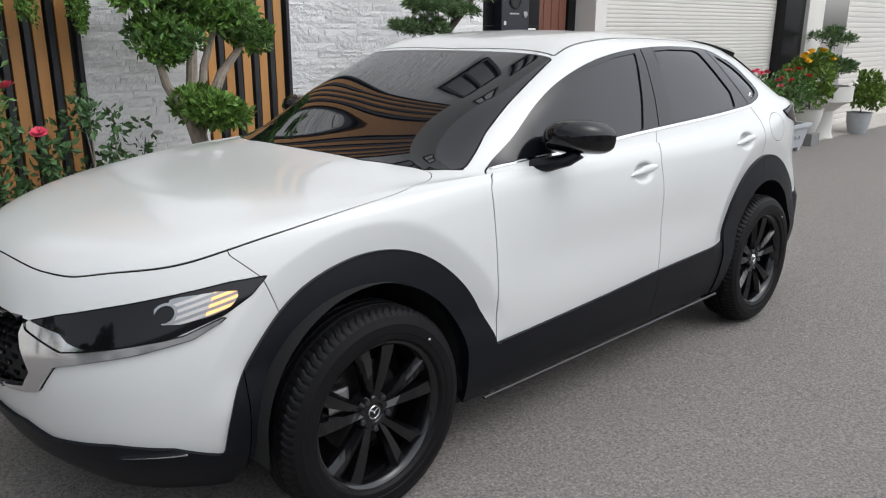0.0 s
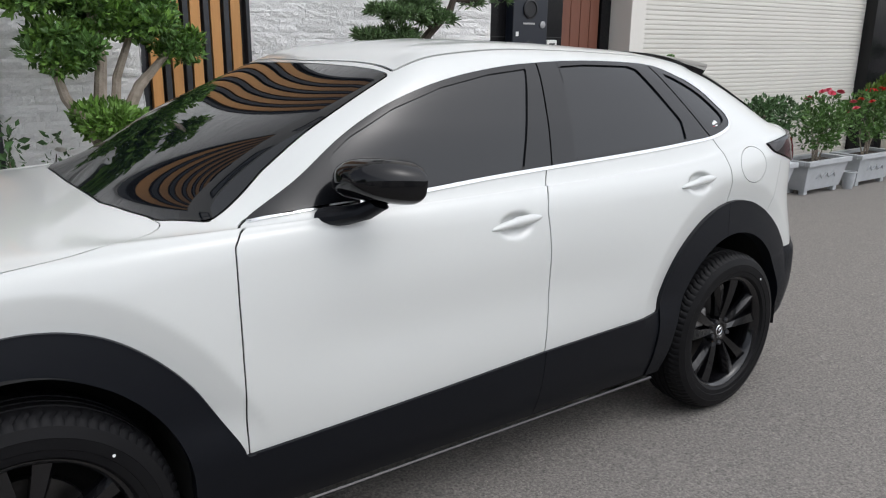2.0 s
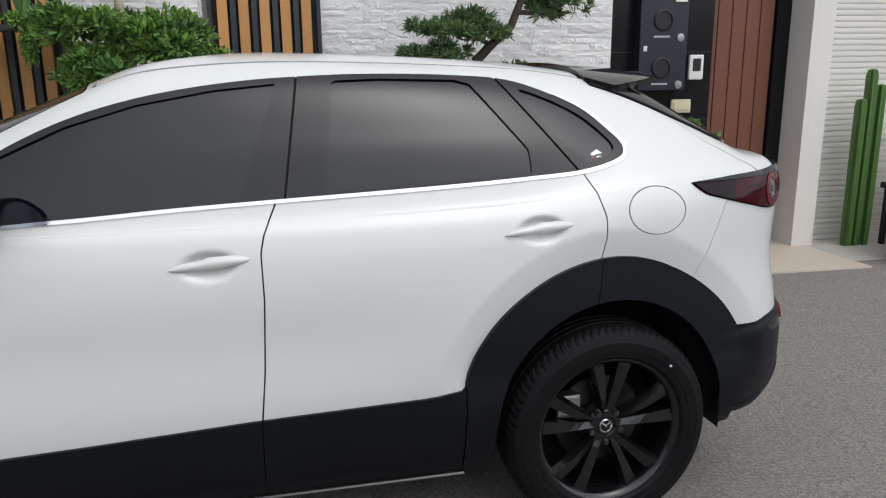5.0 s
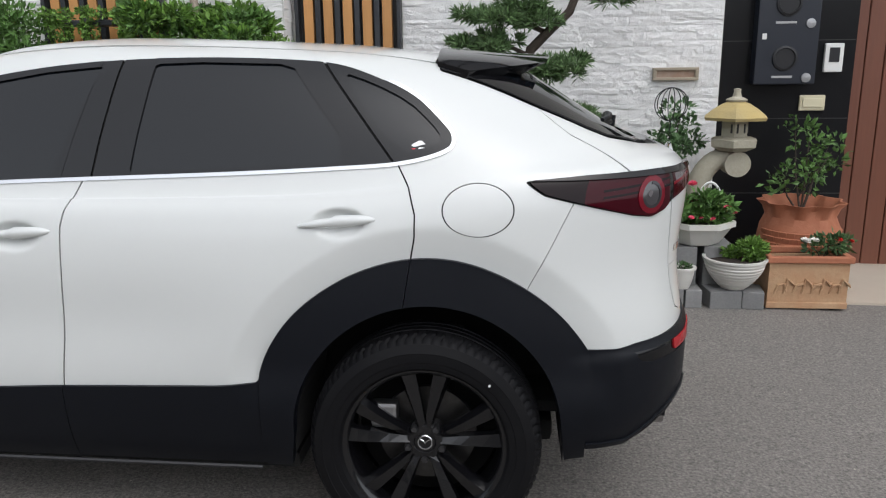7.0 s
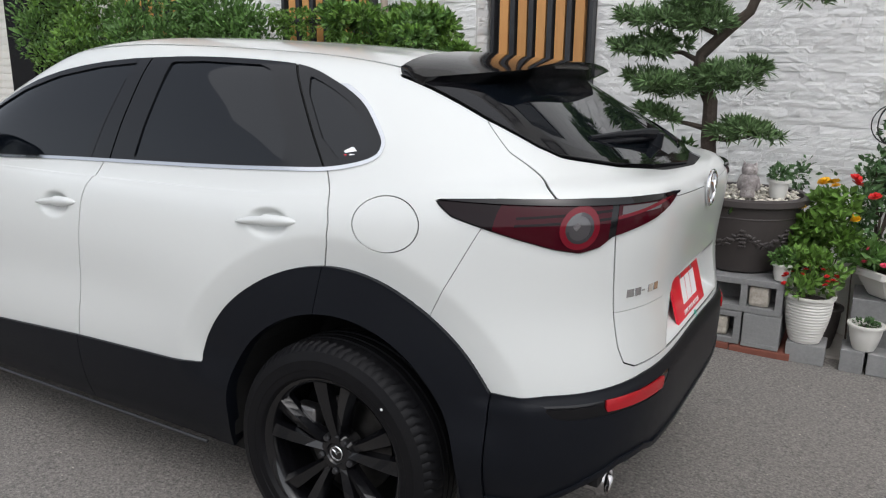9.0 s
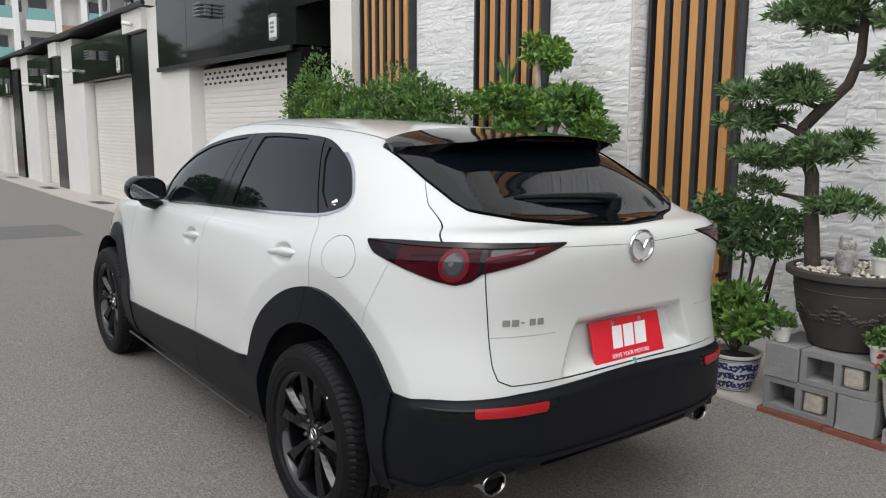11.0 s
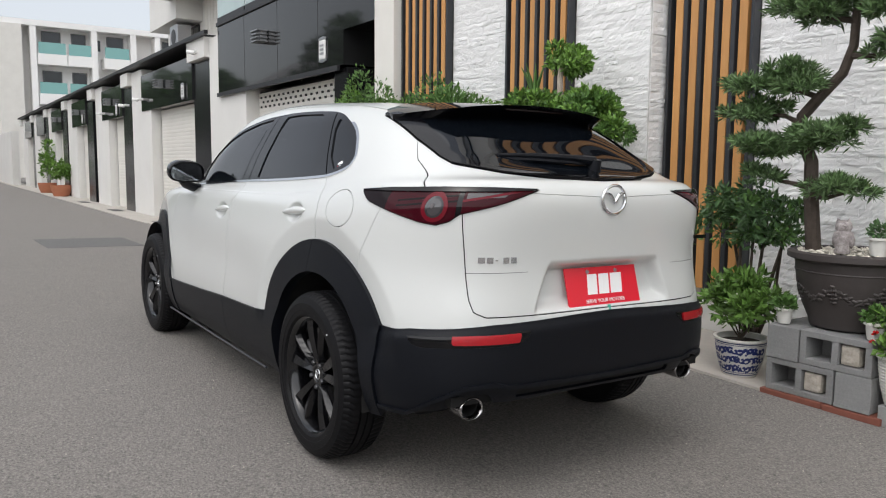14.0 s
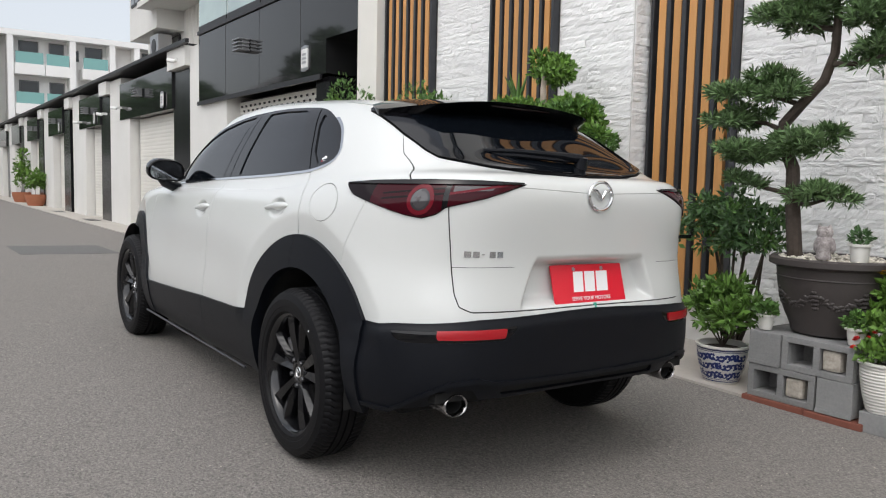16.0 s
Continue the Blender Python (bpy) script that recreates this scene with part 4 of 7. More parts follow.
for sgn in (1, -1):
    at = pose(2.030, sgn * -0.572, 0.368, 0, 88, 0) @ Matrix.Diagonal((0.84, 1.04, 1, 1))
    pipe = lathe([(0.034, -0.16), (0.046, -0.04), (0.050, 0.026), (0.050, 0.032), (0.046, 0.036), (0.041, 0.033), (0.039, 0.02), (0.036, -0.10)], 44, at)
    for f in [f for f in pipe.faces if len(f.verts) > 8]:
        pipe.faces.remove(f)
    pipe = part("tail_pipe", pipe, PIPE, car, "polished tail pipe", True, 50)
    part("pipe_bore", lathe([(0.0, -0.070), (0.036, -0.070), (0.0385, 0.012), (0.0375, 0.012), (0.035, -0.066), (0.0, -0.066)], 32, at), SEAM, pipe)
    bm = bmesh.new()
    add_tube(bm, [(0, 0.011 * math.cos(a), 0.011 * math.sin(a)) for a in np.linspace(0, 2 * math.pi, 25)], 0.0016, 5)
    bmesh.ops.transform(bm, matrix=pose(2.036, sgn * -0.655, 0.712, 0, 0, sgn * -38), verts=bm.verts)
    part("parking_sensor", bm, material("sensor ring", (0.3, 0.3, 0.3), 0.5), car)


# ---- more materials ----
ASPHALT = material("asphalt", (0.182, 0.169, 0.158), 0.85, grain=[(0.6, 0.5, (0.140, 0.130, 0.122)), (2.6, 0.5, (0.225, 0.209, 0.194)), (9, 0.35, (0.145, 0.135, 0.127)), (38, 0.55, (0.27, 0.25, 0.23)), (55, 0.75, (0.080, 0.075, 0.070)), (85, 0.85, (0.40, 0.37, 0.335)), (150, 0.5, (0.03, 0.03, 0.03))], bump=[(90, 0.8), (40, 0.25)])
PATCH = material("asphalt patch", (0.12, 0.115, 0.112), 0.9, grain=[(5, 0.5, (0.15, 0.145, 0.14)), (200, 0.7, (0.15, 0.15, 0.15))], bump=[(200, 0.5)])
CONCRETE = material("pale concrete", (0.44, 0.41, 0.37), 0.85, grain=[(2, 0.5, (0.34, 0.32, 0.29)), (30, 0.35, (0.5, 0.47, 0.42))], bump=[(90, 0.2)])
TILE = material("beige tile floor", (0.52, 0.46, 0.38), 0.5, grain=[(4, 0.4, (0.45, 0.39, 0.32)), (60, 0.25, (0.58, 0.52, 0.44))], bump=[(60, 0.08)])
STONE = material("white split stone", (0.80, 0.795, 0.785), 0.75, grain=[(3, 0.30, (0.72, 0.715, 0.70)), (26, 0.4, (0.84, 0.835, 0.825))], bump=[(24, 0.35), (70, 0.35)], random_tint=0.06)
STONE_LOT = material("white split stones", (0.80, 0.795, 0.785), 0.75, grain=[(3, 0.30, (0.72, 0.715, 0.70)), (26, 0.4, (0.84, 0.835, 0.825))], bump=[(24, 0.35), (70, 0.35)], spread=0.06)
CREAM = material("cream render", (0.74, 0.72, 0.67), 0.8, grain=[(1.2, 0.4, (0.58, 0.56, 0.51)), (25, 0.25, (0.70, 0.68, 0.64))], bump=[(120, 0.15)])
WHITEWALL = material("white render", (0.68, 0.67, 0.645), 0.8, grain=[(0.8, 0.45, (0.57, 0.56, 0.53)), (12, 0.3, (0.62, 0.61, 0.58))], bump=[(80, 0.1)])
SHUTTER = material("ivory shutter", (0.72, 0.70, 0.65), 0.45, grain=[(1.5, 0.4, (0.64, 0.62, 0.57))], random_tint=0.03)
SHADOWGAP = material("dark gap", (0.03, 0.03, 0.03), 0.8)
GRANITE = material("black granite", (0.007, 0.007, 0.008), 0.2, grain=[(260, 0.5, (0.02, 0.02, 0.022))], spec=0.25)
GREYPANEL = material("dark grey gloss panel", (0.013, 0.0135, 0.014), 0.05, grain=[(300, 0.4, (0.022, 0.022, 0.023))], spec=0.4)
WOODSLAT = material("orange brown slat", (0.54, 0.27, 0.09), 0.55, grain=[(6, 0.5, (0.42, 0.19, 0.055)), (60, 0.3, (0.58, 0.31, 0.12))], axis=(8, 8, 0.5), random_tint=0.10)
DARKSLAT = material("charcoal slat", (0.020, 0.022, 0.027), 0.45, grain=[(8, 0.4, (0.045, 0.047, 0.05))], random_tint=0.1)
DOORWOOD = material("red brown door", (0.17, 0.062, 0.036), 0.5, grain=[(5, 0.5, (0.12, 0.042, 0.025))], axis=(10, 10, 0.6), random_tint=0.08)
IRON = material("dark iron", (0.02, 0.02, 0.022), 0.45, metal=0.3)
GREENGLASS = material("green balcony glass", (0.20, 0.42, 0.40), 0.08, coat=0.5)
PALEGLASS = material("pale green glass", (0.36, 0.47, 0.45), 0.06, grain=[(0.7, 0.6, (0.24, 0.30, 0.30))], coat=0.5)
WINDOW = material("house window", (0.02, 0.024, 0.03), 0.04, coat=0.6)
WHITEPLASTIC = material("white plastic", (0.72, 0.72, 0.70), 0.4)
CREAMPLASTIC = material("cream plastic", (0.62, 0.57, 0.40), 0.4)
BLOCK = material("concrete block", (0.24, 0.24, 0.24), 0.9, grain=[(7, 0.5, (0.17, 0.17, 0.175)), (70, 0.4, (0.32, 0.32, 0.31))], bump=[(120, 0.4)], random_tint=0.12)
SLAB = material("red clay slab", (0.22, 0.075, 0.05), 0.8, grain=[(20, 0.5, (0.15, 0.05, 0.035))], bump=[(60, 0.3)])
RUBBLE = material("pale rubble", (0.50, 0.46, 0.40), 0.9, grain=[(40, 0.7, (0.25, 0.22, 0.18))], bump=[(50, 0.6)])
DARKPOT = material("dark brown plastic pot", (0.050, 0.042, 0.040), 0.55, grain=[(6, 0.4, (0.07, 0.06, 0.055))], bump=[(30, 0.15)])
TERRA = material("terracotta", (0.40, 0.145, 0.075), 0.75, grain=[(8, 0.5, (0.30, 0.10, 0.05)), (40, 0.3, (0.48, 0.21, 0.12))], bump=[(60, 0.3)])
SANDPOT = material("sandy terracotta", (0.46, 0.27, 0.15), 0.8, grain=[(9, 0.6, (0.52, 0.38, 0.23)), (50, 0.3, (0.36, 0.19, 0.10))], bump=[(40, 0.5)])
WHITEPOT = material("white glazed pot", (0.68, 0.67, 0.63), 0.4, grain=[(5, 0.4, (0.58, 0.56, 0.51))])
LANTERN = material("weathered stone", (0.40, 0.37, 0.29), 0.9, grain=[(6, 0.6, (0.30, 0.28, 0.21)), (50, 0.4, (0.48, 0.45, 0.37))], bump=[(40, 0.4)])
OCHRE = material("ochre weathered stone", (0.47, 0.36, 0.15), 0.9, grain=[(6, 0.6, (0.36, 0.30, 0.17))], bump=[(40, 0.4)])
BARK = material("dark bark", (0.060, 0.045, 0.035), 0.9, grain=[(25, 0.6, (0.10, 0.08, 0.065))], bump=[(40, 0.8)])
PALEBARK = material("grey bark", (0.40, 0.34, 0.28), 0.9, grain=[(14, 0.7, (0.19, 0.155, 0.12))], bump=[(40, 0.8)])
SOIL = material("soil", (0.035, 0.026, 0.02), 1.0, bump=[(50, 0.8)])
PEBBLE = material("white pebbles", (0.62, 0.58, 0.50), 0.7, spread=0.2)
OWLGREY = material("owl figurine", (0.56, 0.52, 0.50), 0.6, grain=[(22, 0.9, (0.12, 0.10, 0.10)), (90, 0.8, (0.16, 0.13, 0.13))])
BLUE = material("blue glaze", (0.012, 0.025, 0.13), 0.3)


def leaf_material(name, color, spread=0.3):
    m = material(name, color, 0.45, spread=spread, spec=0.35)
    b = m.node_tree.nodes["Principled BSDF"]
    b.inputs["Subsurface Weight"].default_value = 0.0
    return m


LEAF_BRIGHT = leaf_material("bright green leaves", (0.120, 0.225, 0.040), 0.5)
LEAF_MID = leaf_material("mid green leaves", (0.088, 0.175, 0.043), 0.45)
LEAF_DARK = leaf_material("dark green leaves", (0.072, 0.140, 0.052), 0.45)
LEAF_NEEDLE = leaf_material("deep green narrow leaves", (0.105, 0.175, 0.068), 0.5)
LEAF_LEAFY = leaf_material("glossy broad leaves", (0.105, 0.20, 0.040), 0.45)
LEAF_LIME = leaf_material("lime leaves", (0.115, 0.19, 0.028), 0.35)
PINK = leaf_material("pink petals", (0.62, 0.07, 0.13), 0.25)
SCARLET = leaf_material("red petals", (0.58, 0.02, 0.02), 0.25)
YELLOW = leaf_material("yellow petals", (0.72, 0.42, 0.01), 0.2)
PALE = leaf_material("white petals", (0.72, 0.70, 0.66), 0.15)


def ground_z(x, y):
    along = np.interp(x, (-14, -3, 8, 14), (-0.08, 0.06, -0.16, -0.20))
    return float(along - 0.02 * min(max(y, -4), 3))


def setting(name, bm, mat, label, smooth=False, category=""):
    return tagged(part(name, bm, mat, None, "", smooth), label, category or name.split("_")[0], "", "structure")


# ---- ground ----
xs = [-1500, -400, -120, -60, -30, -20] + [-14 + 0.5 * i for i in range(57)] + [20, 30, 60, 120, 400, 1500]
ys = [-1500, -300, -60, -20, -8, -6, -4, -3, -2, -1, 0, 1, 2, 3, 4, 8, 20, 60, 300, 1500]
link = tagged(link_mesh("ground", [(x, y, ground_z(x, y)) for x in xs for y in ys],
                        [(i * len(ys) + j, (i + 1) * len(ys) + j, (i + 1) * len(ys) + j + 1, i * len(ys) + j + 1) for i in range(len(xs) - 1) for j in range(len(ys) - 1)], ASPHALT),
              "grey worn asphalt street surface", "ground", "", "structure")


def strip(name, x0, x1, y0, y1, rise, mat, label, step=0.5, deep=0.2):
    """A slab that follows the ground."""
    n = max(2, int((x1 - x0) / step))
    bm = bmesh.new()
    rows = []
    for i in range(n + 1):
        x = x0 + (x1 - x0) * i / n
        a, b = ground_z(x, y0) + rise, ground_z(x, y1) + rise
        rows.append([bm.verts.new(p) for p in ((x, y0, a - deep), (x, y0, a), (x, y1, b), (x, y1, b - deep))])
    for p, q in zip(rows, rows[1:]):
        for k in range(3):
            bm.faces.new((p[k], q[k], q[k + 1], p[k + 1]))
    bm.faces.new(rows[0]), bm.faces.new(rows[-1])
    return setting(name, bm, mat, label)


strip("pavement_1", -60, 1.66, 1.80, 2.9, 0.016, CONCRETE, "pale concrete strip along the houses")
strip("pavement_2", 1.66, 3.66, 1.98, 3.2, 0.012, CONCRETE, "pale concrete strip under flower pots")
strip("pavement_3", 3.664, 5.0, 2.02, 3.4, 0.014, TILE, "beige tiled doorstep in front of the door")
strip("pavement_4", 5.004, 24, 2.25, 3.4, 0.012, CONCRETE, "pale concrete strip before the shutters")
strip("road_patch_1", -9.4, -7.7, -0.8, 0.5, 0.004, PATCH, "darker repaired patch in the asphalt", 0.5, 0.02)
strip("road_patch_2", -13.5, -11.8, -2.4, -1.6, 0.004, PATCH, "darker repaired patch in the asphalt", 0.5, 0.02)
for x in (-19.2, -14.0, -24.5):
    strip("drain_grate", x, x + 0.9, 2.05, 2.35, 0.022, IRON, "dark iron drain grate in the pavement", 0.5, 0.02)

# loose grit on the road
rng = np.random.default_rng(5)
gv, gf = [], []
for k in range(900):
    x, y = rng.uniform(-6, 5), rng.uniform(-4.5, 1.7)
    r = rng.uniform(0.002, 0.0055)
    z = ground_z(x, y)
    b = len(gv)
    a = rng.uniform(0, 6)
    gv += [(x + r * math.cos(a + t), y + r * math.sin(a + t), z) for t in (0, 2.1, 4.2)] + [(x, y, z + r * 1.1)]
    gf += [(b, b + 1, b + 3), (b + 1, b + 2, b + 3), (b + 2, b, b + 3)]
tagged(link_mesh("road_grit", gv, gf, RUBBLE, None, False), "pale loose grit scattered on the asphalt", "grit", "", "stuff")

# ---- the house with the stone wall ----
FOOT = -0.25


def wall_box(name, x0, x1, y0, y1, z0, z1, mat, label):
    return setting(name, boxed(x0, x1, y0, y1, z0, z1), mat, label)


w_left = wall_box("wall_stone_left", -3.78, -0.03, 2.67, 3.6, FOOT, 9.0, WHITEWALL, "white wall clad in split stone")
w_right = wall_box("wall_stone_right", -0.03, 3.08, 2.895, 3.6, FOOT, 9.0, WHITEWALL, "white wall clad in split stone beside the door")
wall_box("wall_pillar", -4.25, -3.784, 2.50, 3.6, FOOT, 9.0, CREAM, "plain cream rendered pillar")

# windows high in the wall, seen mirrored in the car's glass
for i, (x, z, wd, hg, y) in enumerate(((-2.3, 4.1, 0.9, 1.3, 2.67), (-0.5, 6.9, 0.7, 1.4, 2.67), (1.7, 3.9, 0.8, 1.5, 2.895), (2.6, 5.2, 0.5, 1.2, 2.895), (1.7, 6.8, 0.8, 1.5, 2.895), (-2.3, 6.9, 0.9, 1.3, 2.67))):
    win = thing("window_%d" % (i + 1), None, "dark framed upper window in the stone wall", "window", "", "structure")
    fr = bmesh.new()
    for a, b, c, d in ((x - wd / 2, x + wd / 2, z, z + 0.05), (x - wd / 2, x + wd / 2, z + hg - 0.05, z + hg), (x - wd / 2, x - wd / 2 + 0.05, z + 0.05, z + hg - 0.05), (x + wd / 2 - 0.05, x + wd / 2, z + 0.05, z + hg - 0.05), (x - 0.02, x + 0.02, z + 0.05, z + hg - 0.05)):
        add_box(fr, a, b, y - 0.09, y - 0.002, c, d)
    part("window_frame", fr, IRON, win)
    part("pane", boxed(x - wd / 2 + 0.05, x + wd / 2 - 0.05, y - 0.04, y - 0.03, z + 0.05, z + hg - 0.05), WINDOW, win)


def slat_panel(name, x0, x1, y, count, z0=0.28, z1=5.6):
    p = thing(name, None, "vertical orange brown and charcoal slats on a stone wall", "slat panel", "slat panels")
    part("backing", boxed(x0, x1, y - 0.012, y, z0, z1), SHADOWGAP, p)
    for a in (x0, x1 - 0.028):
        part("frame_post", boxed(a, a + 0.028, y - 0.085, y - 0.013, z0, z1, bevel=0.003), DARKSLAT, p)
    pitch = (x1 - x0 - 0.056) / count
    for i in range(count):
        c = x0 + 0.028 + pitch * (i + 0.5)
        part("slat", boxed(c - pitch * 0.24, c + pitch * 0.24, y - 0.068, y - 0.014, z0, z1, bevel=0.002), WOODSLAT, p, "orange brown slat")
        if i:
            c -= pitch / 2
            part("slat", boxed(c - pitch * 0.13, c + pitch * 0.13, y - 0.085, y - 0.014, z0, z1, bevel=0.002), DARKSLAT, p, "charcoal slat")
    return p


slat_panel("slat_panel", 0.015, 0.790, 2.889, 5)
slat_panel("slat_panel", -1.77, -0.88, 2.664, 6)
slat_panel("slat_panel", -3.74, -2.78, 2.664, 6)


# split stones: rows of uneven pieces
def stone_mesh(seed):
    r = np.random.default_rng(seed)
    me = bpy.data.meshes.new("stone")
    nx, nz = 9, 3
    tilt, lean = r.uniform(-0.2, 0.2), r.uniform(-0.3, 0.3)
    chip = [(r.uniform(0, 1), r.uniform(0, 1), r.uniform(-0.35, 0.3), r.uniform(0.12, 0.3)) for _ in range(6)]
    vs, fs = [], []
    for j in range(nz + 1):
        for i in range(nx + 1):
            u, v = i / nx, j / nz
            edge = 0.13 if i in (0, nx) or j in (0, nz) else 0.0
            d = 0.55 + tilt * (u - 0.5) + lean * (v - 0.5) + r.uniform(-0.16, 0.16) + sum(h * math.exp(-((u - cu) ** 2 + 0.15 * (v - cv) ** 2) / (w0 * w0)) for cu, cv, h, w0 in chip) - edge
            vs.append((u, -max(d, 0.12), v))
    w = nx + 1
    fs += [(j * w + i, j * w + i + 1, (j + 1) * w + i + 1, (j + 1) * w + i) for j in range(nz) for i in range(nx)]
    rim = [i for i in range(w)] + [j * w + nx for j in range(1, nz + 1)] + [nz * w + i for i in range(nx - 1, -1, -1)] + [j * w for j in range(nz - 1, 0, -1)]
    b = len(vs)
    vs += [(vs[i][0], 0.0, vs[i][2]) for i in rim]
    for k in range(len(rim)):
        m = (k + 1) % len(rim)
        fs.append((rim[k], b + k, b + m, rim[m]))
    me.from_pydata(vs, [], fs)
    me.update()
    me.materials.append(STONE)
    return me


STONES = [stone_mesh(s) for s in range(24)]


def courses(x0, x1, z0, z1, seed):
    """Pieces of a stone wall: x, z, width, height."""
    r = np.random.default_rng(seed)
    z = z0
    while z < z1:
        hgt = r.uniform(0.038, 0.066)
        x = x0
        while x < x1 - 0.02:
            w = min(r.uniform(0.11, 0.36), x1 - x)
            if x1 - x - w < 0.1:
                w = x1 - x
            if hgt > 0.062 and r.random() < 0.4:
                yield x, z, w, hgt / 2
                yield x, z + hgt / 2, w, hgt / 2
            else:
                yield x, z, w, hgt
            x += w
        z += hgt


def stone_lot(name, parent, pieces, y, turn=None):
    vs, fs = [], []
    r = np.random.default_rng(3)
    for x, z, w, hgt in pieces:
        me = STONES[r.integers(24)]
        b = len(vs)
        for v in me.vertices:
            px, py, pz = x + 0.0008 + v.co.x * (w - 0.0016), y + v.co.y * 0.015, z + 0.0006 + v.co.z * (hgt - 0.0012)
            vs.append((px, py, pz) if not turn else turn(px, py, pz))
        fs += [tuple(b + i for i in p.vertices) for p in me.polygons]
    ob = link_mesh(name, vs, fs, STONE_LOT, parent, False)
    ob["kind"] = "stuff"
    return ob


near, far = [], []
for q in courses(0.795, 3.075, 0.15, 5.0, 11):
    (near if 1.05 < q[1] < 2.25 and len(near) < 300 else far).append(q)
r = np.random.default_rng(8)
for x, z, w, hgt in near:
    ob = new("stone", STONES[r.integers(24)])
    ob.parent = w_right
    ob.matrix_basis = Matrix.Translation((x + 0.0008, 2.892, z + 0.0006)) @ Matrix.Diagonal((w - 0.0016, 0.015, hgt - 0.0012, 1))
stone_lot("stones", w_right, far, 2.892)
near, far = [], list(courses(-3.78, -3.745, 0.3, 5.0, 14))
for q in [*courses(-2.77, -1.78, 0.3, 5.0, 12), *courses(-0.87, -0.032, 0.3, 5.0, 13)]:
    (near if q[1] < 3.4 and len(near) < 260 else far).append(q)
for x, z, w, hgt in near:
    ob = new("stone", STONES[r.integers(24)])
    ob.parent = w_left
    ob.matrix_basis = Matrix.Translation((x + 0.0008, 2.667, z + 0.0006)) @ Matrix.Diagonal((w - 0.0016, 0.015, hgt - 0.0012, 1))
stone_lot("stones", w_left, far, 2.667)
stone_lot("stones", w_left, list(courses(2.67, 2.86, 0.3, 5.0, 15)), 0.0, lambda x, y, z: (-0.027 - y, x, z))

# letter slot
slot = thing("letter_slot", None, "worn metal letter slot in the stone wall", "letter slot")
fr = bmesh.new()
for a, b, c, d in ((2.60, 2.92, 1.285, 1.305), (2.60, 2.92, 1.355, 1.375), (2.60, 2.625, 1.305, 1.355), (2.895, 2.92, 1.305, 1.355)):
    add_box(fr, a, b, 2.845, 2.89, c, d, bevel=0.003)
part("frame", fr, material("aged brass", (0.36, 0.31, 0.24), 0.5, metal=0.5), slot)
part("flap", boxed(2.625, 2.895, 2.865, 2.885, 1.305, 1.355), material("rusty flap", (0.30, 0.17, 0.11), 0.6, grain=[(12, 0.6, (0.42, 0.36, 0.30))]), slot)

# ---- door, granite and intercom ----
wall_box("wall_granite", 3.084, 4.02, 2.95, 3.6, FOOT, 2.62, GRANITE, "polished black granite beside the door")
for i, z in enumerate((0.45, 1.0, 1.55, 2.1)):
    wall_box("trim_joint_%d" % (i + 1), 3.09, 4.015, 2.9475, 2.952, z, z + 0.006, SHADOWGAP, "dark joint between granite slabs")
wall_box("wall_lintel", 3.084, 5.08, 2.90, 3.6, 2.624, 9.0, CREAM, "cream wall above the door")
door = thing("door_1", None, "red brown ribbed metal entrance door", "door", "", "structure")
for i in range(5):
    part("panel", boxed(4.03 + 0.137 * i, 4.03 + 0.137 * i + 0.130, 3.12, 3.17, FOOT, 2.60, bevel=0.008), DOORWOOD, door)
part("door_frame", boxed(4.022, 4.72, 3.172, 3.22, FOOT, 2.60), SHADOWGAP, door)
wall_box("trim_door", 4.724, 4.86, 3.10, 3.5, FOOT, 2.62, GRANITE, "black granite door surround")
wall_box("wall_column_1", 4.864, 5.08, 2.82, 3.6, FOOT, 2.62, CREAM, "cream column between door and shutter")

box = thing("letter_box", None, "black metal double letter box with round windows", "letter box")
part("case", boxed(3.30, 3.72, 2.84, 2.948, 1.25, 2.02, bevel=0.008), material("navy black metal", (0.010, 0.013, 0.022), 0.35, coat=0.3), box)
for z in (1.43, 1.80):
    part("round_window", lathe([(0.085, 0.0), (0.085, 0.012), (0.070, 0.016), (0.066, 0.006), (0.0, 0.006)], 32, pose(3.50, 2.84, z, 90)), IRON, box)
    part("name_strip", boxed(3.42, 3.56, 2.836, 2.84, z - 0.135, z - 0.12), material("grey lettering", (0.4, 0.4, 0.4), 0.6), box, "grey bars of small lettering")
    part("lock", lathe([(0.032, 0.0), (0.032, 0.01), (0.0, 0.012)], 24, pose(3.655, 2.84, z - 0.135, 90)), STEEL, box)
part("label_sticker", boxed(3.60, 3.70, 2.836, 2.84, 1.94, 1.985), WHITEPLASTIC, box)
part("tag", boxed(3.335, 3.365, 2.836, 2.84, 1.56, 1.60), WHITEPLASTIC, box)
com = thing("door_phone", None, "white door phone on black granite", "door phone")
part("case", boxed(3.80, 3.93, 2.915, 2.948, 1.33, 1.53, bevel=0.01), WHITEPLASTIC, com)
part("screen", boxed(3.83, 3.90, 2.911, 2.916, 1.40, 1.50), IRON, com)
sw = thing("wall_switch", None, "cream double switch on black granite", "switch")
part("plate", boxed(3.66, 3.84, 2.925, 2.948, 1.06, 1.17, bevel=0.008), CREAMPLASTIC, sw)
part("rocker", boxed(3.68, 3.82, 2.916, 2.926, 1.085, 1.145, bevel=0.004), CREAMPLASTIC, sw)


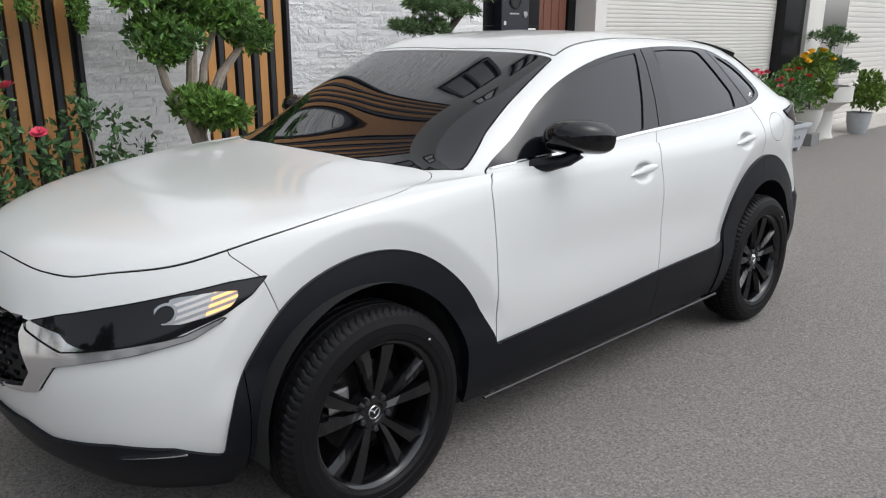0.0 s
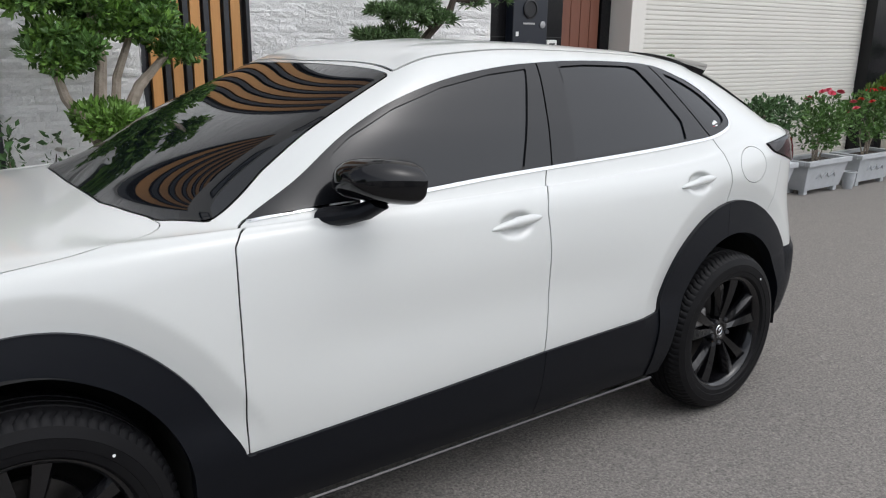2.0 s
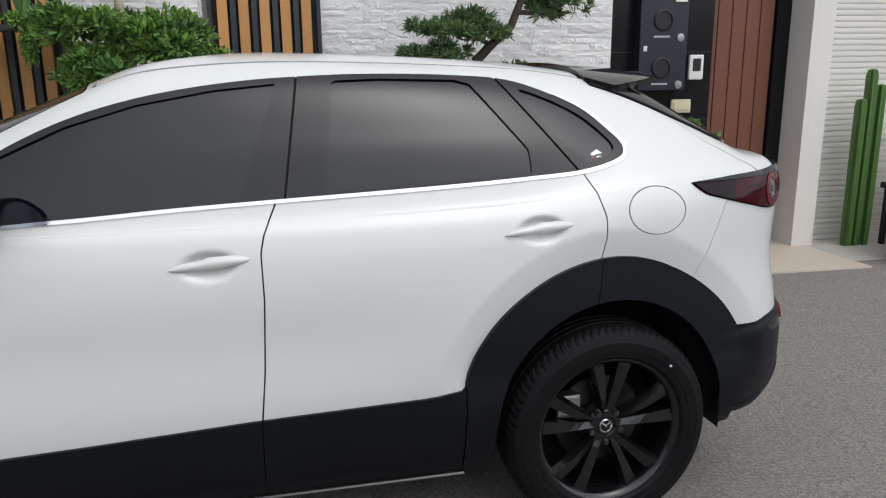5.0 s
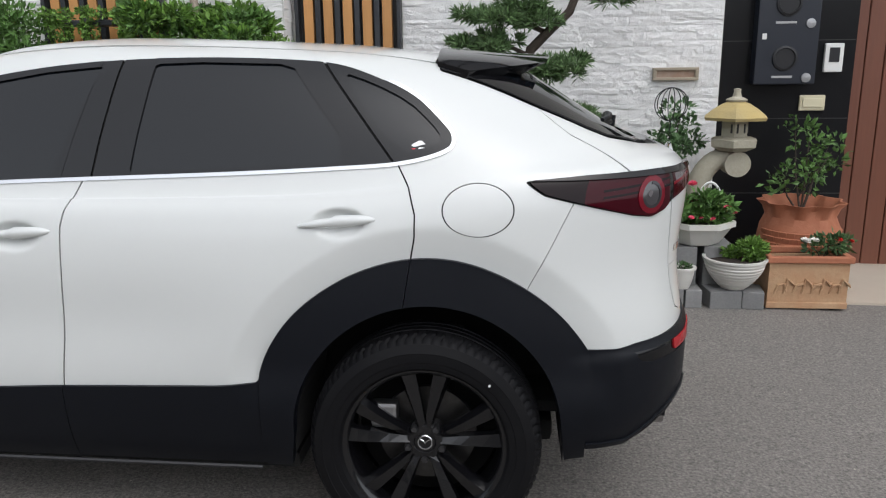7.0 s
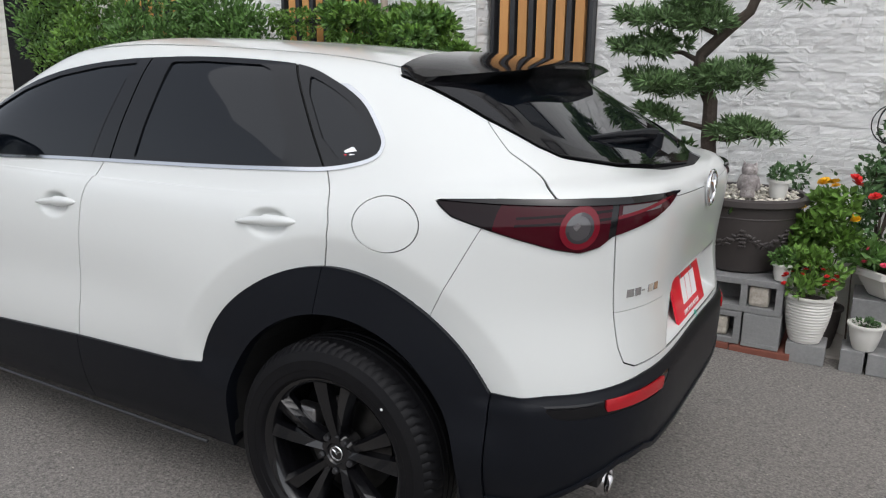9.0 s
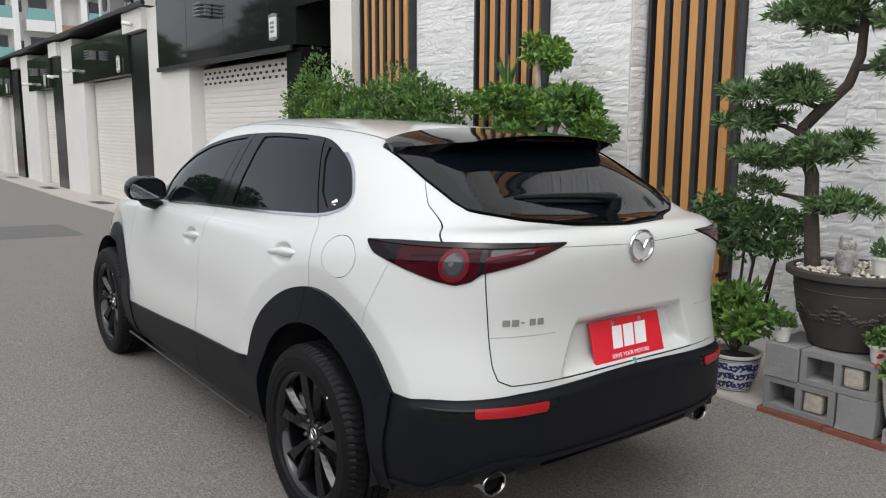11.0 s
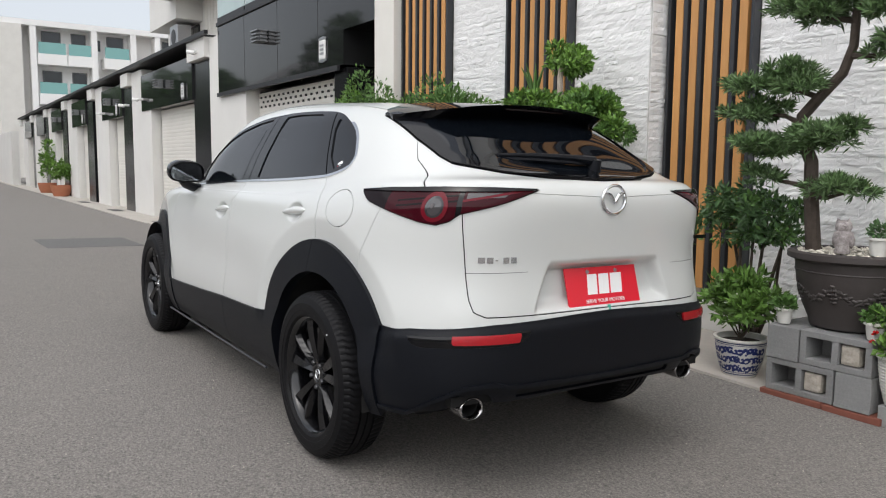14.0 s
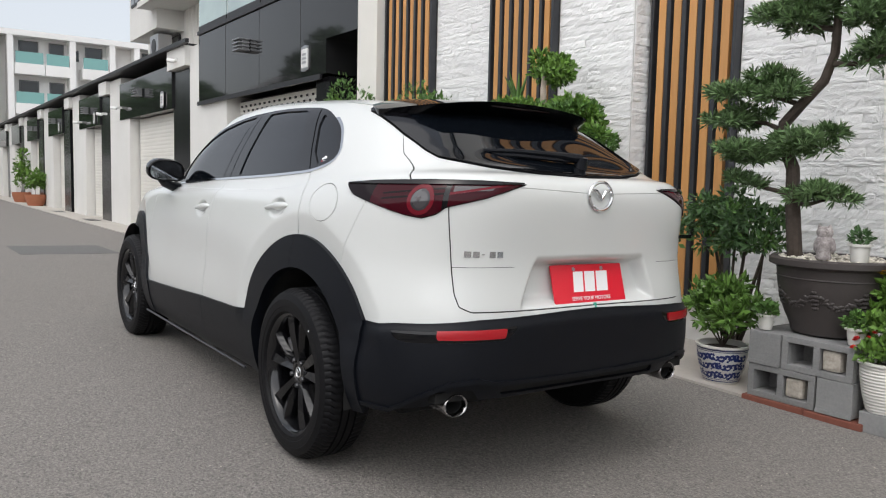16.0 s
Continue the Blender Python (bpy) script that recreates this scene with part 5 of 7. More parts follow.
# ---- roller shutters ----
def shutter(name, x0, x1, y, z0, z1, pitch, holes=False, label="ivory roller shutter of horizontal slats, closed"):
    s = thing(name, None, label, "roller shutter", "roller shutters")
    n = int((z1 - z0) / pitch)
    me = None
    if holes:
        part("backing", boxed(x0, x1, y + 0.02, y + 0.03, z0, z1), SHADOWGAP, s)
    for i in range(n):
        if me is None:
            bm = bmesh.new()
            prof = [(0.008, 0.0), (0.0, 0.05 * pitch), (-0.002 - 0.03 * pitch, 0.3 * pitch), (-0.002 - 0.04 * pitch, 0.6 * pitch), (-0.002 - 0.02 * pitch, 0.90 * pitch), (0.008, 0.93 * pitch), (0.008, 1.0 * pitch)]
            a = [bm.verts.new((0, p[0], p[1])) for p in prof]
            b = [bm.verts.new((x1 - x0, p[0], p[1])) for p in prof]
            for k in range(len(prof) - 1):
                bm.faces.new((a[k], b[k], b[k + 1], a[k + 1]))
            first = part("slat", bm, SHUTTER, s)
            me = first.data
            first.matrix_basis = Matrix.Translation((x0, y, z0))
        else:
            ob = new("slat", me)
            ob.parent = s
            ob.matrix_basis = Matrix.Translation((x0, y, z0 + i * pitch))
    if holes:
        bm = bmesh.new()
        for j in range(3):
            for i in range(int((x1 - x0) / 0.20)):
                x = x0 + 0.10 + i * 0.20 + 0.10 * (j % 2)
                if x + 0.06 < x1:
                    add_box(bm, x, x + 0.055, y - 0.019, y - 0.006, z1 - 0.10 - j * pitch - 0.02, z1 - 0.10 - j * pitch + 0.015)
        part("vent_perforation", bm, SHADOWGAP, s, "rows of dark vent holes")["kind"] = "stuff"
    return s


shutter("roller_shutter", 5.09, 10.0, 3.02, FOOT, 2.55, 0.050)
shutter("roller_shutter", 13.1, 18.0, 3.02, FOOT, 2.55, 0.095)
wall_box("wall_right_head", 5.084, 24.0, 2.90, 3.6, 2.56, 9.0, CREAM, "cream house wall above the shutters")
wall_box("wall_column_2", 10.004, 10.75, 2.86, 3.6, FOOT, 2.555, GRANITE, "black granite column beside the shutter")
wall_box("wall_column_3", 10.754, 11.4, 2.80, 3.6, FOOT, 2.555, CREAM, "cream column between two houses")
wall_box("wall_recess", 11.404, 13.0, 3.5, 3.6, FOOT, 2.555, GRANITE, "dark recess with a house door")
wall_box("wall_column_4", 18.004, 24.0, 2.86, 3.6, FOOT, 2.555, CREAM, "cream house wall")

# ---- the row of garages ----
wall_box("wall_portico", -5.10, -4.254, 3.4, 3.6, FOOT, 2.9, GRANITE, "black granite back of the entrance porch")
wall_box("wall_porch_side", -5.50, -5.10, 2.56, 3.6, FOOT, 2.5, GRANITE, "black granite post of the porch")
wall_box("wall_panel_1", -10.33, -5.104, 2.50, 3.6, 2.53, 3.74, GREYPANEL, "dark grey polished panel above the garage")
wall_box("wall_porch_head", -5.104, -4.254, 2.50, 3.6, 2.98, 3.74, GREYPANEL, "dark grey polished panel above the porch")
for i, x in enumerate((-8.9, -7.4, -5.9)):
    wall_box("trim_panel_%d" % (i + 1), x, x + 0.006, 2.4975, 2.502, 2.54, 3.74, SHADOWGAP, "fine joint between polished panels")
wall_box("trim_panel_foot", -10.33, -5.2, 2.46, 2.497, 2.46, 2.53, IRON, "dark metal edge under the panel")
shutter("roller_shutter", -8.96, -5.505, 2.78, -0.12, 2.46, 0.08, True, "ivory roller shutter with rows of vent holes")
wall_box("wall_garage_1", -11.0, -8.965, 2.54, 3.6, FOOT, 3.62, WHITEWALL, "white rendered pillar beside the shutter")
wall_box("balcony_slab", -10.33, -4.26, 2.47, 3.6, 3.744, 3.81, IRON, "dark balcony edge above the garage")
for i in range(4):
    wall_box("balcony_rail_%d" % (i + 1), -10.3 + 1.5 * i, -8.85 + 1.5 * i, 2.49, 2.53, 3.814, 3.895, IRON, "dark rail under the balcony glass")
    wall_box("balcony_glass_%d" % (i + 1), -10.3 + 1.5 * i, -8.85 + 1.5 * i, 2.50, 2.515, 3.90, 4.9, PALEGLASS, "green glass balcony panel")
wall_box("wall_upper_1", -10.33, -4.26, 3.62, 3.8, FOOT, 9.0, CREAM, "cream upper storey set back")


def bay(right, left, dark, name):
    """One more garage: dark post, shutter, white pillar with its beam."""
    wall_box("wall_post_" + name, dark, right, 2.56, 3.6, FOOT, 3.25, GRANITE, "black granite post beside the shutter")
    shutter("roller_shutter", left + 0.05, dark - 0.005, 2.78, -0.2, 2.54, 0.085)
    wall_box("wall_head_" + name, left - 0.9, dark - 0.004, 2.52, 3.6, 2.53, 3.42, GREYPANEL, "dark polished panel above the shutter")
    wall_box("wall_pillar_" + name, left - 2.1, left, 2.545, 3.6, FOOT, 2.525, WHITEWALL, "white rendered pillar between garages")
    wall_box("wall_neck_" + name, left - 2.1, left - 0.904, 2.545, 3.6, 2.529, 3.60, WHITEWALL, "white rendered pillar top")
    wall_box("wall_beam_" + name, left - 3.0, left - 2.104, 2.44, 3.6, 3.28, 3.62, WHITEWALL, "white concrete beam end")


wall_box("wall_beam_0", -12.2, -11.004, 2.44, 3.6, 3.28, 3.66, WHITEWALL, "white concrete beam end")
for i, (right, left, dark) in enumerate(((-11.02, -15.8, -12.15), (-18.0, -21.2, -19.1), (-23.9, -27.2, -25.1), (-29.7, -33.0, -30.9), (-35.4, -38.6, -36.5), (-40.8, -44.0, -41.8))):
    bay(right, left, dark, "abcdef"[i])
wall_box("trim_gutter", -47.0, -10.7, 2.36, 2.43, 3.665, 3.74, IRON, "long dark gutter along the garage roofs")
wall_box("trim_roof", -47.0, -11.0, 2.36, 3.6, 3.664, 3.70, IRON, "thin dark roof over the garages")
wall_box("wall_back", -47.0, -10.33, 3.62, 3.8, FOOT, 3.66, CREAM, "cream wall behind the garages")


def vent_lamp(x, z):
    v = thing("wall_lamp", None, "slatted box lamp on a dark panel", "wall lamp", "wall lamps")
    part("case", boxed(x - 0.10, x + 0.10, 2.38, 2.495, z - 0.02, z + 0.15, bevel=0.01), STEEL, v)
    for k in range(4):
        part("fin", boxed(x - 0.14, x + 0.14, 2.30, 2.495, z - 0.03 + k * 0.055, z - 0.010 + k * 0.055, bevel=0.004), STEEL, v)


for x, z in ((-7.9, 3.18), (-14.5, 2.98), (-20.6, 2.95), (-26.4, 2.95), (-32.2, 2.95)):
    vent_lamp(x, z)
for x, z in ((-5.72, 2.66), (-12.75, 2.62), (-19.7, 2.62), (-25.6, 2.62)):
    s = thing("house_sign", None, "small ornate pale sign with unreadable bars", "sign", "house signs")
    part("plate", boxed(x - 0.10, x + 0.10, 2.475, 2.497, z, z + 0.26, bevel=0.02), WHITEPLASTIC, s)
    for k in range(7):
        for zz, big in ((z + 0.275, 1 - abs(k - 3) / 5), (z - 0.015, 1 - abs(k - 3) / 5)):
            part("scroll", lathe([(0.0, -0.006), (0.028 * big + 0.006, -0.004), (0.030 * big + 0.006, 0.004), (0.0, 0.006)], 10, pose(x - 0.105 + 0.035 * k, 2.487, zz, 90)), STEEL, s)
    for k in range(3):
        part("bar", boxed(x - 0.06, x + 0.06, 2.471, 2.4745, z + 0.06 + 0.055 * k, z + 0.09 + 0.055 * k), STEEL, s)
for x, z in ((-11.5, 3.40), (-16.5, 2.8), (-18.2, 2.75), (-21.6, 2.7)):
    c = thing("security_camera", None, "white security camera on a pillar", "camera", "security cameras")
    part("bracket", boxed(x - 0.03, x + 0.03, 2.40, 2.53, z, z + 0.06), WHITEPLASTIC, c)
    part("barrel", lathe([(0.036, 0.0), (0.040, 0.02), (0.040, 0.15), (0.025, 0.165), (0.0, 0.165)], 16, pose(x, 2.40, z, 80, 0, -40)), WHITEPLASTIC, c, "", True)

# houses behind the garages and the flats at the street's end
up = thing("house", None, "white rendered house with a projecting bay", "house")
part("wall", boxed(-22, -11.0, 4.6, 9, FOOT, 8.5), WHITEWALL, up)
part("bay", boxed(-21.2, -18.2, 3.85, 4.596, 5.25, 8.5, bevel=0.01), WHITEWALL, up)
part("bay", boxed(-18.6, -15.2, 3.55, 4.596, 5.95, 8.5, bevel=0.01), WHITEWALL, up)
part("corbel", boxed(-18.7, -15.1, 3.45, 4.596, 5.78, 5.945, bevel=0.01), WHITEWALL, up)
for k in range(9):
    part("cladding_strip", boxed(-17.9 + 0.27 * k, -17.66 + 0.27 * k, 4.56, 4.595, 3.7, 5.775), CREAM, up)
for x, y, z in ((-20.4, 3.85, 6.2), (-19.0, 4.6, 4.0)):
    w = part("window", boxed(x - 0.5, x + 0.5, y - 0.04, y - 0.003, z, z + 1.2), IRON, up)
    for dx in (-0.24, 0.24):
        part("pane", boxed(x + dx - 0.2, x + dx + 0.2, y - 0.05, y - 0.042, z + 0.06, z + 1.14), WINDOW, w)
ac = thing("air_conditioner", None, "grey outdoor unit on a house wall", "air conditioner")
part("case", boxed(-19.3, -18.5, 3.95, 4.35, 4.5, 5.15, bevel=0.02), STEEL, ac)
part("fan_grille", lathe([(0.22, 0.0), (0.22, 0.01), (0.0, 0.015)], 24, pose(-18.9, 3.95, 4.82, 90)), IRON, ac)

WINDOWTRIM = material("grey window frame", (0.12, 0.12, 0.125), 0.5)
FLATWHITE = material("white flats", (0.88, 0.87, 0.85), 0.8, grain=[(0.4, 0.4, (0.76, 0.75, 0.72))])
flats = thing("apartment_building", None, "white flats with green glass balconies at the street end", "building")
X = -75.0
part("wall", boxed(X - 8, X, 2.0, 26, FOOT, 13.2), FLATWHITE, flats)
part("roof", boxed(X - 8, X + 1.6, 1.8, 26.2, 13.204, 13.7), FLATWHITE, flats)
part("wall", boxed(X - 0.2, X + 1.8, 3.4, 5.3, FOOT, 13.2), CREAM, flats, "cream end wall")
for k, y in enumerate((6.2, 11.2, 14.6, 16.8, 21.5)):
    part("pier", boxed(X + 0.004, X + 1.55, y - 0.25, y + 0.25, FOOT, 13.2), FLATWHITE, flats)
for z in (3.4, 6.9, 10.4):
    for y0, y1 in ((6.5, 8.9), (8.95, 11.0), (12.0, 14.3), (17.1, 19.2), (19.3, 21.2)):
        b = part("balcony", boxed(X + 0.004, X + 1.5, y0, y1, z - 0.5, z + 0.45), FLATWHITE, flats)
        part("balcony_glass", boxed(X + 1.44, X + 1.48, y0 + 0.1, y1 - 0.1, z + 0.455, z + 1.45), GREENGLASS, b)
        w = part("window", boxed(X + 0.004, X + 0.08, y0 + 0.5, y1 - 0.3, z + 0.5, z + 2.6), WINDOWTRIM, flats)
        part("pane", boxed(X + 0.084, X + 0.1, y0 + 0.6, y1 - 0.4, z + 0.6, z + 2.5), WINDOW, w)
    part("window", boxed(X + 0.004, X + 0.08, 11.4, 11.95, z + 1.2, z + 2.2), WINDOW, flats)
    part("slat_screen", boxed(X + 1.2, X + 1.3, 14.9, 16.5, z - 3.0, z + 0.2), SANDPOT, flats)

# low white wall at the street's far end; opposite, an unseen wall added for reflections, and a house
wall_box("wall_far", -60, -47.2, 2.0, 2.4, FOOT, 3.0, WHITEWALL, "white garden wall at the street end")
wall_box("wall_far_end", -60.2, -60.0, -12, 2.4, FOOT, 2.6, WHITEWALL, "white garden wall across the street end")
OPPOSITE = material("grey across the street", (0.46, 0.45, 0.44), 0.8, grain=[(0.5, 0.5, (0.36, 0.35, 0.345))])
wall_box("wall_opposite", -60, 60, -9.6, -9.0, FOOT, 2.9, OPPOSITE, "plain grey wall added across the street for reflections")
for i in range(8):
    x = -22 + i * 6.4
    wall_box("door_opposite_%d" % (i + 1), x - 0.6, x + 3.4, -9.0, -8.95, FOOT, 2.4, SHUTTER, "closed garage shutter added on the unseen wall opposite")
HOUSECREAM = material("cream house front", (0.55, 0.50, 0.40), 0.8, grain=[(0.6, 0.5, (0.45, 0.41, 0.33))])
far_house = thing("house", None, "cream gabled house across the street", "house")
part("wall", boxed(-50, -38, -19, -12.5, FOOT, 6.6), HOUSECREAM, far_house)
bm = bmesh.new()
ends = [[bm.verts.new((x, y, z)) for y, z in ((-19.4, 6.604), (-12.1, 6.604), (-15.75, 8.6))] for x in (-50.4, -37.6)]
bm.faces.new(ends[0]), bm.faces.new(ends[1])
for k in range(3):
    bm.faces.new((ends[0][k], ends[0][(k + 1) % 3], ends[1][(k + 1) % 3], ends[1][k]))
part("roof", bm, OPPOSITE, far_house)
wall_box("wall_east_end", 40, 40.4, -12, 12, FOOT, 5.0, CREAM, "cream wall closing the street")


# ---- plants ----
def ragged(blobs, seed, k=9):
    """Each large clump broken into uneven smaller ones."""
    r = np.random.default_rng(seed + 500)
    out = []
    for c, rad in blobs:
        if max(rad) < 0.1:
            out.append((c, rad))
            continue
        for _ in range(k):
            d = r.normal(size=3)
            d *= r.uniform(0.45, 0.85) / np.linalg.norm(d)
            s = r.uniform(0.28, 0.5)
            out.append((tuple(np.array(c) + np.array(rad) * d), tuple(np.array(rad) * s)))
    return out


def leaves(blobs, count, size, seed, slim=0.45, up=0.5, droop=0.0):
    """Leaf blades scattered through clumps: each a folded four-cornered blade."""
    r = np.random.default_rng(seed)
    blobs = ragged(blobs, seed)
    vols = np.array([b[1][0] * b[1][1] * b[1][2] for b in blobs]) ** 0.7
    pick = r.choice(len(blobs), count, p=vols / vols.sum())
    c, rad = np.array([b[0] for b in blobs], float)[pick], np.array([b[1] for b in blobs], float)[pick]
    d = r.normal(size=(count, 3))
    d /= np.linalg.norm(d, axis=1, keepdims=True)
    depth = r.uniform(0.35, 1.0, (count, 1)) ** 0.45
    bump = 1 + 0.16 * np.sin(d[:, :1] * 9 + c[:, :1] * 7) * np.sin(d[:, 1:2] * 8 + 2) + 0.10 * np.sin(d[:, 2:] * 13 + 1)
    p = c + rad * d * depth * bump
    way = d + r.normal(scale=0.55, size=(count, 3)) + (0, 0, up)
    way[:, 2] -= droop
    way /= np.linalg.norm(way, axis=1, keepdims=True)
    side_way = np.cross(way, r.normal(size=(count, 3)))
    side_way /= np.maximum(np.linalg.norm(side_way, axis=1, keepdims=True), 1e-6)
    nrm = np.cross(way, side_way)
    s = size * r.uniform(0.6, 1.25, (count, 1))
    mid = p + way * s * 0.5
    v = np.stack([p, mid + side_way * s * slim * 0.5 + nrm * s * 0.08, p + way * s - nrm * s * 0.06, mid - side_way * s * slim * 0.5 + nrm * s * 0.08], 1).reshape(-1, 3)
    i = np.arange(count)[:, None] * 4
    f = np.concatenate([i + (0, 1, 2), i + (0, 2, 3)])
    return v, f


def crown(parent, blobs, count, size, seed, mat, slim=0.45, up=0.5, name="crown", droop=0.0):
    v, f = leaves(blobs, count, size, seed, slim, up, droop)
    ob = link_mesh(name, v.tolist(), f.tolist(), mat, parent, False)
    ob["kind"] = "stuff"
    return ob


def tufts(parent, blobs, count, size, seed, mat, name="crown"):
    """Rosettes of long narrow leaves."""
    r = np.random.default_rng(seed)
    blobs = ragged(blobs, seed, 9)
    vols = np.array([b[1][0] * b[1][1] for b in blobs])
    pick = r.choice(len(blobs), count, p=vols / vols.sum())
    c, rad = np.array([b[0] for b in blobs], float)[pick], np.array([b[1] for b in blobs], float)[pick]
    d = r.normal(size=(count, 3))
    d /= np.linalg.norm(d, axis=1, keepdims=True)
    p = c + rad * d * r.uniform(0.3, 1.0, (count, 1)) ** 0.4
    k = 11
    p = np.repeat(p, k, 0)
    axis = np.repeat(d * (1, 1, 0.5) + (0, 0, 0.7), k, 0)
    way = axis / np.linalg.norm(axis, axis=1, keepdims=True) + r.normal(scale=0.62, size=(count * k, 3))
    way /= np.linalg.norm(way, axis=1, keepdims=True)
    s = size * r.uniform(0.6, 1.2, (count * k, 1))
    sw = np.cross(way, r.normal(size=way.shape))
    sw /= np.maximum(np.linalg.norm(sw, axis=1, keepdims=True), 1e-6)
    mid = p + way * s * 0.55
    v = np.stack([p, mid + sw * s * 0.085, p + way * s - (0, 0, 0.004), mid - sw * s * 0.085], 1).reshape(-1, 3)
    i = np.arange(count * k)[:, None] * 4
    ob = link_mesh(name, v.tolist(), np.concatenate([i + (0, 1, 2), i + (0, 2, 3)]).tolist(), mat, parent, False)
    ob["kind"] = "stuff"
    return ob


def blossom(parent, places, size, mat, seed, name="flower"):
    """Flower heads, each a cup of petals."""
    r = np.random.default_rng(seed)
    for p in places:
        vs, fs = [], []
        tilt = Matrix.Rotation(r.uniform(-0.5, 0.5), 3, "X") @ Matrix.Rotation(r.uniform(-0.5, 0.5), 3, "Y")
        for ring_n, n, rr, hh in ((0, 4, 0.35, 0.9), (1, 6, 0.75, 0.7), (2, 7, 1.0, 0.35)):
            for i in range(n):
                a = 2 * math.pi * i / n + ring_n * 0.5
                w = 1.2 * rr * math.pi / n + 0.15
                b = len(vs)
                for q in ((0, 0, 0.0), (rr * math.cos(a - w), rr * math.sin(a - w), hh * 0.8), (1.1 * rr * math.cos(a), 1.1 * rr * math.sin(a), hh), (rr * math.cos(a + w), rr * math.sin(a + w), hh * 0.8)):
                    vs.append(Vector(p) + tilt @ (Vector(q) * size))
                fs += [(b, b + 1, b + 2), (b, b + 2, b + 3)]
        link_mesh(name, vs, fs, mat, parent, False)


def stems(parent, lines, radius, mat, name="stem", sides=6):
    for pts in lines:
        n = len(pts)
        bm = bmesh.new()
        add_tube(bm, pts, [radius * (1 - 0.6 * i / max(n - 1, 1)) for i in range(n)], sides)
        part(name, bm, mat, parent, "", True)


def fan(base, blobs, seed):
    """Stem lines from a foot out to clumps."""
    r = np.random.default_rng(seed)
    out = []
    for c, _ in blobs:
        b, c = Vector(base), Vector(c)
        m = b.lerp(c, 0.5) + Vector((r.uniform(-0.04, 0.04), r.uniform(-0.04, 0.04), 0))
        out.append([b, m, c])
    return out


def soil_disc(parent, r, x, y, z):
    part("soil", lathe([(0.0, 0.0), (r, 0.0), (r * 0.6, 0.012), (0.0, 0.016)], 24, pose(x, y, z)), SOIL, parent)


# trees across the street, seen mirrored in the polished panels
for k, (x, y, h) in enumerate(((-30, -12, 8.2), (-35.5, -11.5, 9.0), (-52, -11.2, 8.0), (-57, -12.5, 9.2), (-63, -11.5, 9.0), (-70, -12.5, 9.6), (-78, -11.5, 9.4), (-87, -12.5, 9.8), (-98, -12, 10.5), (-110, -12, 11), (-124, -12, 11.5), (-140, -12, 12.5))):
    t = thing("street_tree", None, "tall dark leafy tree across the street", "tree", "trees across the street")
    z = ground_z(x, y)
    r = np.random.default_rng(300 + k)
    blobs = [((x + r.uniform(-2.2, 2.2), y + r.uniform(-1, 1), z + h * u), (r.uniform(1.6, 2.3) * h / 9, 1.6, r.uniform(1.2, 1.7) * h / 9)) for u in (0.42, 0.5, 0.6, 0.66, 0.72, 0.80, 0.85)]
    stems(t, [[(x, y, z - 0.05), (x + 0.1, y, z + h * 0.3), (x, y, z + h * 0.7)]] + fan((x, y, z + h * 0.3), blobs, 300 + k), 0.16, BARK, "trunk", 8)
    crown(t, blobs, 3800, 0.42, 300 + k, LEAF_DARK, 0.55)

# the clipped tree with a pale trunk behind the car
tree = thing("clipped_tree", None, "cloud-clipped small tree with pale bare trunks", "tree")
pads = [((-0.60, 2.0, 1.48), (0.22, 0.22, 0.14)), ((-0.17, 2.12, 1.65), (0.30, 0.26, 0.15)), ((-0.42, 2.1, 1.70), (0.26, 0.24, 0.12)), ((-0.74, 2.05, 1.73), (0.17, 0.18, 0.10)), ((0.06, 2.15, 1.46), (0.17, 0.15, 0.10))]
g0 = ground_z(-0.4, 2.1) + 0.016
stems(tree, [[(-0.36, 2.1, g0), (-0.40, 2.1, 0.6), (-0.36, 2.1, 1.0), (-0.32, 2.1, 1.3), (-0.20, 2.1, 1.6)], [(-0.38, 2.08, 0.8), (-0.44, 2.06, 1.1), (-0.40, 2.08, 1.4), (-0.45, 2.1, 1.9), (-0.50, 2.16, 2.04)],
             [(-0.36, 2.1, 0.7), (-0.48, 2.02, 0.98), (-0.62, 2.0, 1.2), (-0.68, 2.0, 1.45)], [(-0.38, 2.1, 0.9), (-0.2, 2.1, 1.25), (0.0, 2.13, 1.45)]], 0.045, PALEBARK, "trunk", 9)
crown(tree, pads, 5200, 0.052, 21, LEAF_BRIGHT, 0.5)
crown(tree, pads, 4200, 0.050, 22, LEAF_MID, 0.5)
crown(tree, [((-0.38, 1.95, 1.06), (0.24, 0.20, 0.14)), ((-0.30, 1.95, 1.00), (0.22, 0.18, 0.11))], 2700, 0.050, 23, LEAF_BRIGHT, 0.5)
crown(tree, [((-0.55, 2.2, 2.09), (0.24, 0.22, 0.13)), ((-0.44, 2.2, 2.03), (0.23, 0.2, 0.09))], 2300, 0.050, 24, LEAF_BRIGHT, 0.5)

